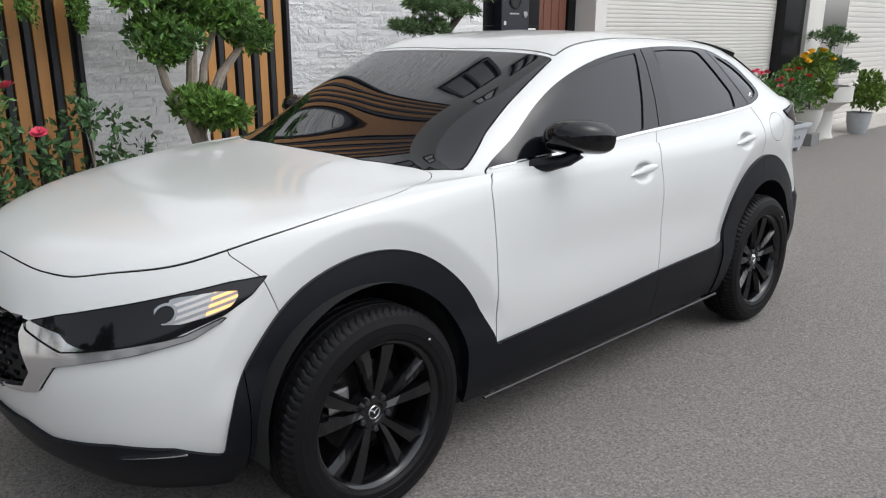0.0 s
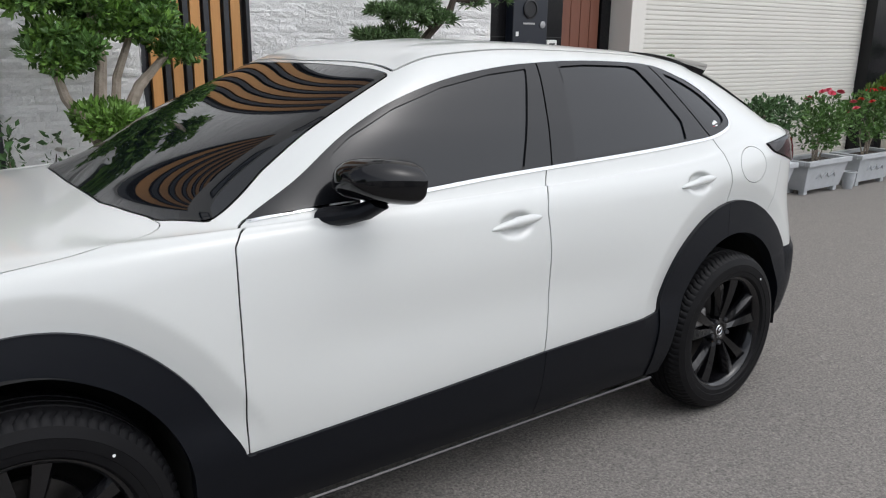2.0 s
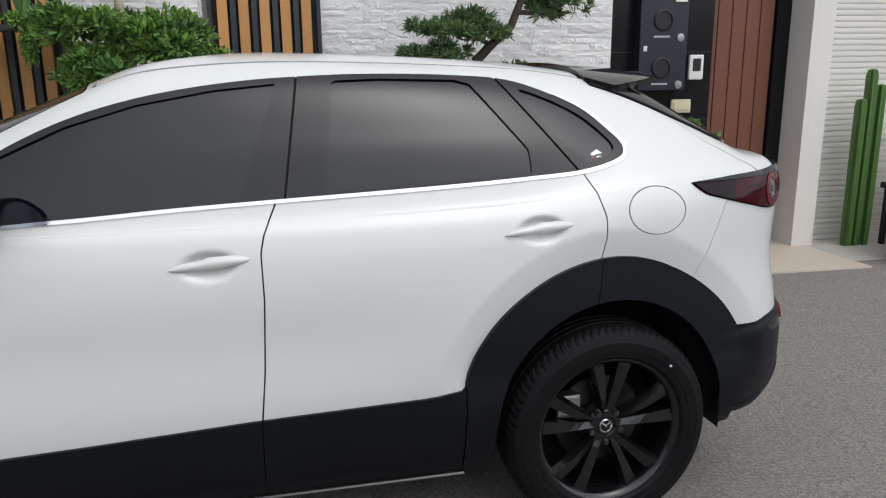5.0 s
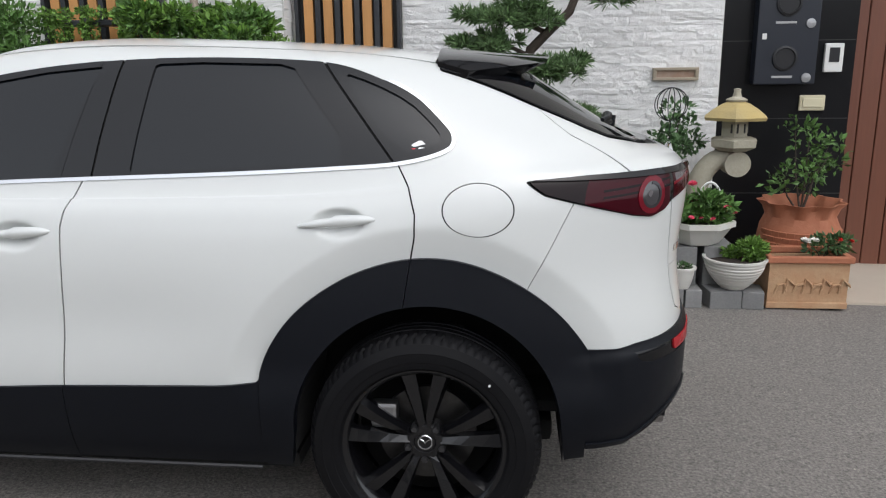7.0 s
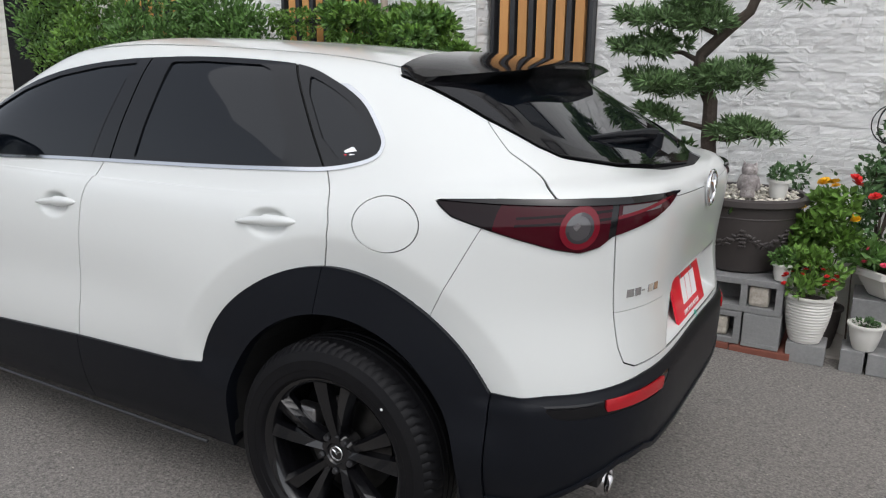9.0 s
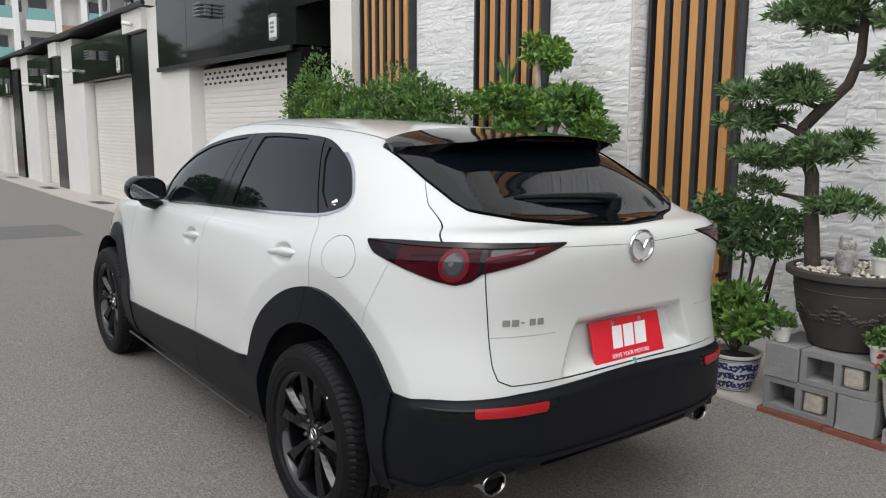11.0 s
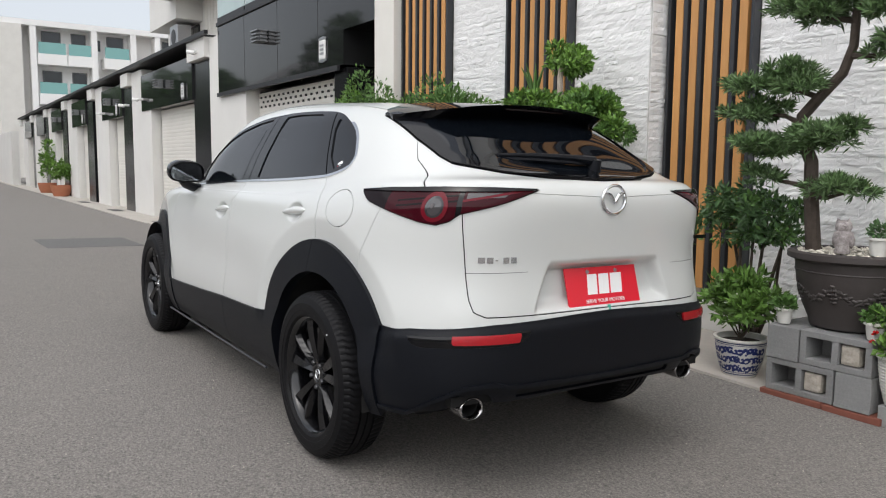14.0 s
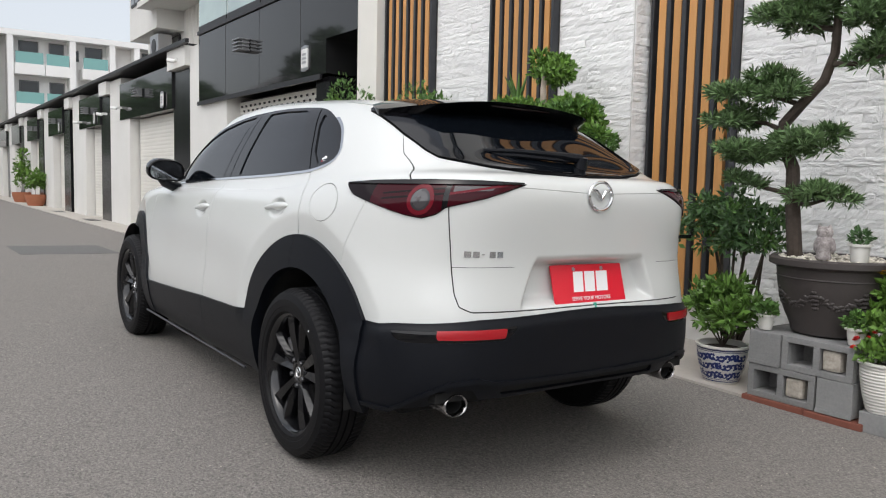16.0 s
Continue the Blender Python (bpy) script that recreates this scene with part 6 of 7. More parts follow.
for x, blobs, n, seed in ((-3.8, [((-4.05, 2.15, 1.7), (0.55, 0.28, 0.5)), ((-3.5, 2.15, 1.55), (0.5, 0.28, 0.5)), ((-3.8, 2.12, 1.0), (0.6, 0.28, 0.5))], 7000, 31),
                          (-2.3, [((-2.8, 2.15, 1.65), (0.5, 0.28, 0.36)), ((-2.2, 2.15, 1.68), (0.55, 0.28, 0.36)), ((-1.75, 2.15, 1.55), (0.35, 0.25, 0.3)), ((-2.3, 2.12, 1.1), (0.7, 0.28, 0.5))], 9000, 32)):
    bush = thing("garden_bush", None, "dense bright green bush against the wall", "bush", "bushes by the wall")
    stems(bush, fan((x, 2.15, ground_z(x, 2.15) + 0.016), blobs, seed), 0.03, PALEBARK)
    crown(bush, blobs, int(n * 0.7), 0.056, seed, LEAF_BRIGHT if seed == 31 else LEAF_MID, 0.42)
    crown(bush, blobs, int(n * 0.6), 0.055, seed + 40, LEAF_MID, 0.45)

vine = thing("hanging_vine", None, "green vine trailing from a rail on the slats", "vine")
part("rail", boxed(-1.60, -0.80, 2.30, 2.50, 1.70, 1.74, bevel=0.01), DARKSLAT, vine)
crown(vine, [((-1.45, 2.28, 1.77), (0.16, 0.13, 0.06)), ((-1.22, 2.28, 1.78), (0.10, 0.12, 0.05)), ((-0.98, 2.28, 1.77), (0.14, 0.13, 0.07))], 1300, 0.030, 41, LEAF_BRIGHT, 0.6, 0.2)
r = np.random.default_rng(42)
strands = [((c + r.uniform(-w, w), 2.26 + r.uniform(-0.05, 0.05), 1.73 - h / 2), (0.016, 0.018, h / 2)) for c, w, lo, hi, k in ((-1.48, 0.09, 0.06, 0.15, 9), (-1.26, 0.06, 0.08, 0.19, 7), (-0.98, 0.06, 0.14, 0.28, 9)) for h in r.uniform(lo, hi, k)]
crown(vine, strands, 1900, 0.026, 43, LEAF_BRIGHT, 0.6, -0.5, "trailing_growth")
strap = thing("strap_plant", None, "upright plant with long pointed leaves", "plant")
bm = bmesh.new()
for k in range(7):
    a = k * 0.9
    tip = (-1.02 + 0.14 * math.cos(a), 2.30 + 0.06 * math.sin(a), 2.05 + 0.03 * (k % 3))
    add_tube(bm, [(-1.02, 2.32, 1.74), (-1.02 + 0.05 * math.cos(a), 2.32 + 0.02 * math.sin(a), 1.92), tip], [0.010, 0.018, 0.002], 4)
part("leaf", bm, LEAF_MID, strap)["kind"] = "stuff"


def rose(name, x, y, z0, tall, wide, seed, leaf_mat, flowers, flower_mat, n=900, label="rose bush", size=0.05, fsize=0.03, rest_on=None):
    t = thing(name, None, label, "rose bush", "rose bushes")
    r = np.random.default_rng(seed)
    blobs = [((x + r.uniform(-0.6, 0.6) * wide, y + r.uniform(-0.4, 0.4) * wide, z0 + tall * r.uniform(0.35, 0.95)), (wide * 0.42, wide * 0.38, tall * 0.16)) for _ in range(8)]
    stems(t, fan((x, y, z0), blobs, seed), 0.008, BARK if seed % 2 else PALEBARK, "stem", 5)
    crown(t, blobs, n, size, seed, leaf_mat, 0.55, 0.2)
    blossom(t, flowers, fsize, flower_mat, seed)
    return t


g = lambda x, y: ground_z(x, y) + 0.014
rose("rose_bush", -1.42, 2.15, g(-1.42, 2.15), 1.15, 0.26, 51, LEAF_DARK, [(-1.36, 2.02, 0.97), (-1.46, 2.1, 1.22)], PINK, 700, "tall rose bush with pink blooms before slats", 0.06, 0.045)
rose("rose_bush", -0.98, 2.15, g(-0.98, 2.15), 1.12, 0.16, 52, LEAF_DARK, [], PINK, 420, "slender rose bush with dark leaves", 0.06)
rose("rose_bush", -0.72, 2.3, g(-0.72, 2.3), 0.92, 0.2, 53, LEAF_DARK, [(-0.66, 2.1, 0.9)], PALE, 300, "low rose bush behind the bonnet", 0.05)
rose("rose_bush", 0.55, 2.3, g(0.55, 2.3), 1.0, 0.22, 54, LEAF_MID, [], PINK, 500, "leafy rose bush against the slats", 0.05)

# the dark shrub between car and bonsai
shrub = thing("garden_bush", None, "dark green leafy bush before the slats", "bush", "bushes by the wall")
blobs = [((1.12, 2.3, 1.00), (0.20, 0.22, 0.12)), ((1.38, 2.2, 0.94), (0.20, 0.2, 0.11)), ((1.00, 2.35, 0.86), (0.18, 0.2, 0.14)), ((1.52, 2.15, 0.82), (0.13, 0.14, 0.08)), ((1.25, 2.25, 0.78), (0.16, 0.18, 0.08)), ((1.60, 2.12, 0.97), (0.09, 0.1, 0.05))]
stems(shrub, fan((1.15, 2.4, g(1.15, 2.4)), blobs, 60), 0.018, BARK)
crown(shrub, blobs, 1500, 0.058, 61, LEAF_DARK, 0.45, 0.2, droop=0.2)
crown(shrub, blobs, 900, 0.055, 62, LEAF_MID, 0.45, 0.2)

# concrete blocks under the bonsai
GB = ground_z(1.97, 2.0) + 0.012


def hollow_block(name, x, y, z, m=None, plain=False, group="stacked concrete blocks"):
    """A block 0.39 long with two open cells through its face."""
    t = thing(name, pose(x, y, z) if m is None else m, "grey hollow concrete block in a low stack", "block", group)
    bm = bmesh.new()
    if plain:
        add_box(bm, 0, 0.19, 0, 0.38, 0, 0.186, bevel=0.006)
        add_box(bm, 0.0, 0.19, -0.006, 0.0, 0.0, 0.022, bevel=0.002)
    else:
        for a, b in ((0.0, 0.035), (0.178, 0.212), (0.355, 0.39)):
            add_box(bm, a, b, 0, 0.19, 0.034, 0.152)
        add_box(bm, 0, 0.39, 0, 0.19, 0, 0.034, bevel=0.004)
        add_box(bm, 0, 0.39, 0, 0.19, 0.152, 0.186, bevel=0.004)
        add_box(bm, 0.036, 0.354, 0.16, 0.186, 0.035, 0.151)
    part("shell", bm, BLOCK, t)
    return t


sl = thing("clay_slab", None, "thin red clay slab under concrete blocks", "slab")
part("slab", boxed(1.655, 2.02, 1.785, 2.30, GB - 0.008, GB + 0.026, bevel=0.004), SLAB, sl)
sl = thing("clay_slab", None, "thin red clay slab under concrete blocks", "slab")
part("slab", boxed(2.024, 2.33, 1.785, 2.30, GB - 0.014, GB + 0.022, bevel=0.004), SLAB, sl)
B0 = GB + 0.027
hollow_block("concrete_block", 1.68, 1.80, B0)
hollow_block("concrete_block", 2.08, 1.80, B0, None, True)
hollow_block("concrete_block", 1.68, 2.05, B0)
hollow_block("concrete_block", 1.675, 1.80, B0 + 0.188, None, True)
hollow_block("concrete_block", 1.875, 1.80, B0 + 0.188)
hollow_block("concrete_block", 1.875, 2.05, B0 + 0.188)
for x, z in ((1.95, B0 + 0.036), (2.145, B0 + 0.224)):
    st = thing("rubble_stone", None, "rough pale stone wedged in a block", "stone", "wedged stones")
    bm = boxed(x - 0.05, x + 0.05, 1.812, 1.92, z, z + 0.112, bevel=0.02)
    for v in bm.verts:
        v.co += Vector((noise.noise(v.co * 20), noise.noise(v.co * 23), 0)) * 0.006
    part("stone", bm, RUBBLE, st)

# bonsai in its big dark pot
TOP = B0 + 0.376
pot = thing("bonsai_pot", None, "large dark brown round pot with rolled rim", "pot")
part("bowl", lathe([(0.18, 0.0), (0.205, 0.012), (0.215, 0.05), (0.25, 0.13), (0.285, 0.26), (0.298, 0.37), (0.318, 0.378), (0.338, 0.388), (0.338, 0.418), (0.318, 0.428), (0.300, 0.424), (0.292, 0.37), (0.0, 0.365)], 64, pose(1.985, 2.09, TOP)), DARKPOT, pot, "", True)
bm = bmesh.new()
add_tube(bm, [(1.985 + 0.292 * math.cos(a), 2.09 + 0.292 * math.sin(a), TOP + 0.318) for a in np.linspace(0, 2 * math.pi, 65)], 0.005, 6)
part("moulding", bm, DARKPOT, pot, "", True)
for a0 in (-2.75, -1.85, -0.95):
    bm = bmesh.new()
    for k in range(22):
        u = k / 21 - 0.5
        a, h = a0 + 0.72 * u, 0.225 - 0.05 * math.cos(u * math.pi) + 0.012 * math.sin(k * 2.4)
        rad = float(np.interp(h, (0.13, 0.26, 0.37), (0.25, 0.285, 0.298)))
        m = Matrix.Translation((1.985 + rad * math.cos(a), 2.09 + rad * math.sin(a), TOP + h)) @ pose(0, 0, 0, 0, 0, math.degrees(a) + 90) @ pose(0, 0, 0, 0, 40 * math.sin(k * 1.7), 0) @ Matrix.Diagonal((0.022, 0.007, 0.011, 1))
        bmesh.ops.create_icosphere(bm, subdivisions=1, radius=1.0, matrix=m)
    for k in range(14):
        a, h = a0 + 0.45 + 0.04 * (k % 3 - 1), 0.165 + 0.022 * (k // 3)
        rad = float(np.interp(h, (0.13, 0.26, 0.37), (0.25, 0.285, 0.298)))
        bmesh.ops.create_icosphere(bm, subdivisions=1, radius=0.011, matrix=Matrix.Translation((1.985 + rad * math.cos(a), 2.09 + rad * math.sin(a), TOP + h)))
    part("relief", bm, DARKPOT, pot, "leaf garland in relief", True, 60)["kind"] = "stuff"
r = np.random.default_rng(70)
pv, pf = [], []
for k in range(420):
    a, d = r.uniform(0, 6.283), 0.28 * r.uniform() ** 0.5
    c = Vector((1.985 + d * math.cos(a), 2.09 + d * math.sin(a), TOP + 0.405 + r.uniform(0, 0.02)))
    s = r.uniform(0.010, 0.020)
    b = len(pv)
    pv += [c + Vector((s * q[0] * r.uniform(0.8, 1.3), s * q[1] * r.uniform(0.8, 1.3), s * 0.6 * q[2])) for q in ((1, 0, 0), (0, 1, 0), (-1, 0, 0), (0, -1, 0), (0, 0, 1), (0, 0, -1))]
    pf += [(b + i, b + (i + 1) % 4, b + 4) for i in range(4)] + [(b + (i + 1) % 4, b + i, b + 5) for i in range(4)]
tagged(link_mesh("pot_pebbles", pv, pf, PEBBLE), "white pebbles filling the bonsai pot", "pebbles", "", "stuff")
bonsai = thing("bonsai_tree", None, "trained bonsai with twisted dark trunk and leaf pads", "tree")
bz = TOP + 0.37
stems(bonsai, [[(1.83, 2.02, bz), (1.80, 2.0, bz + 0.06), (1.775, 1.99, 1.05), (1.77, 1.98, 1.25), (1.69, 1.98, 1.42), (1.70, 1.98, 1.50), (1.80, 1.97, 1.60), (1.93, 1.96, 1.72), (1.985, 1.95, 1.86), (1.99, 1.95, 2.05), (1.97, 1.95, 2.16)]], 0.046, BARK, "trunk", 10)
arms = [[(1.70, 1.98, 1.46), (1.60, 1.97, 1.51), (1.45, 1.95, 1.53)], [(1.80, 1.97, 1.6), (1.7, 1.95, 1.64), (1.55, 1.93, 1.67)], [(1.75, 1.98, 1.32), (1.62, 1.95, 1.33), (1.48, 1.93, 1.34)], [(1.73, 1.98, 1.36), (1.85, 1.95, 1.36), (1.97, 1.93, 1.38)],
        [(1.985, 1.95, 1.8), (2.1, 1.95, 1.79), (2.25, 1.95, 1.82)], [(1.775, 1.99, 1.06), (1.88, 1.96, 1.05), (2.0, 1.92, 1.08)], [(1.99, 1.95, 1.98), (1.85, 1.95, 2.02), (1.7, 1.95, 2.05)], [(1.775, 1.99, 1.1), (1.66, 1.96, 1.13), (1.55, 1.94, 1.15)]]
stems(bonsai, arms, 0.018, BARK, "branch", 7)
bpads = [((1.58, 1.94, 1.69), (0.30, 0.24, 0.085)), ((1.43, 1.94, 1.53), (0.20, 0.2, 0.07)), ((1.52, 1.93, 1.35), (0.27, 0.22, 0.075)), ((1.92, 1.92, 1.39), (0.20, 0.18, 0.075)), ((1.75, 1.94, 2.07), (0.34, 0.26, 0.10)), ((2.05, 1.94, 2.22), (0.32, 0.26, 0.12)),
         ((2.20, 1.94, 1.84), (0.21, 0.2, 0.12)), ((2.25, 1.94, 2.0), (0.2, 0.2, 0.1)), ((1.97, 1.92, 1.10), (0.17, 0.15, 0.05)), ((1.50, 1.94, 1.17), (0.12, 0.12, 0.04))]
tufts(bonsai, bpads, 2700, 0.062, 71, LEAF_NEEDLE)
owl = lathe([(0.0, 0.0), (0.036, 0.002), (0.040, 0.012), (0.036, 0.03), (0.043, 0.055), (0.047, 0.085), (0.043, 0.110), (0.036, 0.122), (0.041, 0.135), (0.042, 0.152), (0.034, 0.170), (0.018, 0.178), (0.0, 0.180)], 28, pose(2.02, 1.90, TOP + 0.425))
for k in (-1, 1):
    add_lathe(owl, [(0.012, 0.0), (0.008, 0.012), (0.0, 0.026)], 10, pose(2.02 + 0.026 * k, 1.895, TOP + 0.425 + 0.168, 0, 14 * k, 0))
    add_lathe(owl, [(0.0, -0.05), (0.016, -0.03), (0.020, 0.0), (0.014, 0.03), (0.0, 0.045)], 12, pose(2.02 + 0.040 * k, 1.905, TOP + 0.425 + 0.078, 0, -6 * k, 0))
add_lathe(owl, [(0.006, 0.0), (0.0, 0.014)], 8, pose(2.045, 1.868, TOP + 0.425 + 0.150, 100, 0, 50))
tagged(part("owl_figurine", owl, OWLGREY, None, "", True), "small grey and white owl figurine on pebbles", "figurine")


def round_pot(name, x, y, z, rad, hgt, foot, mat, label, ribs=0, lip=0.012, category="pot"):
    t = thing(name, None, label, category, "flower pots")
    prof = [(foot, 0.0)]
    steps = 90 if ribs else 24
    for i in range(1, steps + 1):
        s = i / steps
        prof.append((foot + (rad - foot) * math.sin(s * math.pi / 2) ** 0.9 + (0.0022 * math.cos(s * ribs * 2 * math.pi) if ribs else 0), hgt * s))
    prof += [(rad + lip, hgt), (rad + lip, hgt + 0.012), (rad - 0.008, hgt + 0.012), (rad - 0.012, hgt - 0.02)]
    part("bowl", lathe(prof, 48, pose(x, y, z)), mat, t, "", True)
    soil_disc(t, rad - 0.012, x, y, z + hgt - 0.022)
    return t


def mound(name, blobs, foot, n, size, seed, mat, label, flowers=(), fmat=None, fsize=0.018, slim=0.55, category="plant"):
    t = thing(name, None, label, category, "potted plants")
    stems(t, fan(foot, blobs, seed), 0.006, BARK, "stem", 5)
    crown(t, blobs, n, size, seed, mat, slim, 0.4)
    if flowers:
        blossom(t, flowers, fsize, fmat, seed)
    return t


def scatter(c, rad, n, seed):
    r = np.random.default_rng(seed)
    out = []
    for _ in range(n):
        d = r.normal(size=3)
        d /= np.linalg.norm(d)
        out.append((c[0] + rad[0] * d[0], c[1] + rad[1] * d[1] - 0.01, c[2] + rad[2] * abs(d[2])))
    return out


# blue and white pot with a leafy shrub
gz = g(1.39, 1.97)
china = round_pot("porcelain_pot", 1.39, 1.97, gz, 0.150, 0.225, 0.095, WHITEPOT, "white porcelain pot with blue painted pattern")
r = np.random.default_rng(80)
vs, fs = [], []
def china_r(h):
    return 0.095 + 0.055 * math.sin(min(max(h, 0), 0.225) / 0.225 * math.pi / 2) ** 0.9 + 0.002


for k in range(17):
    # a scroll: a curling stroke with little leaves along it
    a0 = math.pi + k * math.pi / 16
    for row, h0 in enumerate((0.060, 0.115, 0.170)):
        for i in range(9):
            q = i / 8 * 4.6 + k * 1.3 + row
            rad = 0.021 - 0.0017 * i
            an, h = a0 + (0.5 * (row % 2)) * 0.19 + rad * math.cos(q) / 0.14, h0 + rad * math.sin(q)
            b, w = len(vs), 0.0088 * r.uniform(0.6, 1.3)
            vs += [((china_r(h + w * e[1])) * math.cos(an + w * e[0] / 0.14) + 1.39, china_r(h + w * e[1]) * math.sin(an + w * e[0] / 0.14) + 1.97, gz + h + w * e[1]) for e in ((-1, -0.4), (0.2, -0.9), (1, 0.1), (0.3, 0.9), (-0.7, 0.6))]
            fs.append(tuple(range(b, b + 5)))
for h0, h1 in ((0.016, 0.022), (0.030, 0.033), (0.203, 0.206), (0.212, 0.218)):
    for k in range(48):
        b = len(vs)
        for e, h in ((0, h0), (1, h0), (1, h1), (0, h1)):
            an = 2 * math.pi * (k + e) / 48
            vs.append((1.39 + china_r(h) * math.cos(an), 1.97 + china_r(h) * math.sin(an), gz + h))
        fs.append((b, b + 1, b + 2, b + 3))
link_mesh("painted_pattern", vs, fs, BLUE, china, False)["kind"] = "stuff"
mound("leafy_shrub", [((1.30, 1.95, 0.46), (0.17, 0.16, 0.11)), ((1.48, 1.96, 0.44), (0.17, 0.15, 0.11)), ((1.39, 1.92, 0.38), (0.19, 0.15, 0.10)), ((1.22, 1.98, 0.40), (0.10, 0.12, 0.08)), ((1.58, 1.98, 0.40), (0.10, 0.11, 0.08)), ((1.40, 2.0, 0.53), (0.14, 0.12, 0.06)), ((1.39, 1.93, 0.30), (0.17, 0.14, 0.06))], (1.39, 1.97, gz + 0.21), 1700, 0.066, 81, LEAF_LEAFY, "glossy green leafy shrub in a porcelain pot", [(1.33, 1.84, 0.53), (1.45, 1.83, 0.46), (1.38, 1.82, 0.40)], PALE, 0.012, slim=0.40)

# small pots on the blocks
round_pot("small_pot", 1.735, 1.86, TOP + 0.004, 0.042, 0.075, 0.032, WHITEPOT, "tiny white pot with printed motif on a block")
mound("small_succulent", [((1.735, 1.86, TOP + 0.115), (0.055, 0.05, 0.035))], (1.735, 1.86, TOP + 0.06), 220, 0.035, 82, LEAF_MID, "small green succulent in a tiny pot")
round_pot("small_pot", 2.24, 1.86, TOP + 0.004, 0.045, 0.08, 0.035, WHITEPOT, "tiny white pot on a concrete block")
mound("small_succulent", [((2.24, 1.86, TOP + 0.125), (0.06, 0.05, 0.04))], (2.24, 1.86, TOP + 0.06), 240, 0.035, 83, LEAF_MID, "small green succulent in a tiny pot")
round_pot("small_pot", 2.16, 2.0, TOP + 0.42, 0.05, 0.085, 0.04, WHITEPOT, "cream printed cup with a cactus on pebbles")
mound("small_succulent", [((2.16, 2.0, TOP + 0.55), (0.05, 0.05, 0.04))], (2.16, 2.0, TOP + 0.49), 200, 0.03, 84, LEAF_DARK, "small spiny cactus in a cream cup")


def plain_block(x, y, z0, z1, wx, wy, turn=0.0, label="small grey concrete paver under a pot"):
    t = thing("concrete_paver", pose(x, y, z0, 0, 0, turn), label, "block", "pavers under pots")
    part("paver", boxed(-wx / 2, wx / 2, -wy / 2, wy / 2, 0, z1 - z0, bevel=0.006), BLOCK, t)


# ribbed white pot, red and yellow flowers
gz = ground_z(2.38, 1.88)
plain_block(2.40, 1.90, gz, 0.022, 0.19, 0.19)
round_pot("ribbed_pot", 2.385, 1.88, 0.0245, 0.118, 0.245, 0.075, WHITEPOT, "white ribbed pot with red flowers", 15)
mound("red_flower_plant", [((2.37, 1.88, 0.33), (0.13, 0.12, 0.07)), ((2.42, 1.88, 0.42), (0.11, 0.1, 0.08)), ((2.34, 1.9, 0.45), (0.09, 0.1, 0.07))], (2.385, 1.88, 0.25), 650, 0.045, 85, LEAF_BRIGHT, "green plant with small red flowers in ribbed pot",
      scatter((2.38, 1.87, 0.34), (0.14, 0.13, 0.10), 26, 86), SCARLET, 0.014)
tall = [((2.38, 2.06, 0.62), (0.14, 0.13, 0.10)), ((2.44, 2.04, 0.75), (0.12, 0.12, 0.10)), ((2.30, 2.06, 0.52), (0.12, 0.1, 0.09)), ((2.50, 2.06, 0.56), (0.12, 0.1, 0.1))]
gz = g(2.42, 2.12)
round_pot("small_pot", 2.42, 2.14, gz, 0.12, 0.22, 0.09, DARKPOT, "plain dark plastic pot behind others")
mound("yellow_flower_plant", tall, (2.42, 2.14, gz + 0.2), 1300, 0.055, 87, LEAF_BRIGHT, "tall leafy plant with yellow flower clusters", scatter((2.40, 1.98, 0.84), (0.055, 0.05, 0.03), 9, 88) + scatter((2.27, 1.98, 0.70), (0.03, 0.03, 0.02), 4, 89) + scatter((2.52, 1.98, 0.68), (0.03, 0.03, 0.02), 3, 90), YELLOW, 0.024)
mound("red_geranium", [((2.58, 2.06, 0.72), (0.08, 0.08, 0.12))], (2.58, 2.12, gz), 200, 0.05, 91, LEAF_DARK, "tall stem with red flower heads", [(2.53, 1.98, 0.86), (2.62, 1.98, 0.80), (2.52, 2.0, 0.885)], SCARLET, 0.032)

# octagonal planter on dark blocks with pink flowers
gz = g(2.8, 2.14)
plain_block(2.68, 2.10, gz, 0.272, 0.19, 0.30)
plain_block(2.92, 2.14, gz, 0.272, 0.19, 0.30)
octo = thing("octagonal_planter", None, "white octagonal planter on stacked blocks", "planter", "flower pots")
part("bowl", lathe([(0.13, 0.0), (0.15, 0.01), (0.225, 0.12), (0.245, 0.122), (0.245, 0.155), (0.215, 0.155), (0.20, 0.11)], 8, pose(2.79, 2.10, 0.2745, 0, 0, 22.5)), WHITEPOT, octo)
soil_disc(octo, 0.2, 2.79, 2.10, 0.395)
mound("pink_flower_plant", [((2.68, 2.02, 0.50), (0.15, 0.13, 0.085)), ((2.86, 2.02, 0.50), (0.16, 0.13, 0.085)), ((2.78, 2.06, 0.56), (0.2, 0.13, 0.06))], (2.79, 2.1, 0.40), 1100, 0.06, 92, LEAF_MID, "bushy plant with pink flowers in white planter", scatter((2.78, 2.0, 0.47), (0.24, 0.14, 0.10), 20, 93), PINK, 0.018)
bm = bmesh.new()
add_tube(bm, [(2.89 + 0.09 * math.cos(a), 2.2, 0.43 + 0.22 * math.sin(a)) for a in np.linspace(0, math.pi, 17)], 0.008, 8)
tagged(part("basket_handle", bm, WHITEPLASTIC, None, "", True), "white arched basket handle among the plants", "handle")

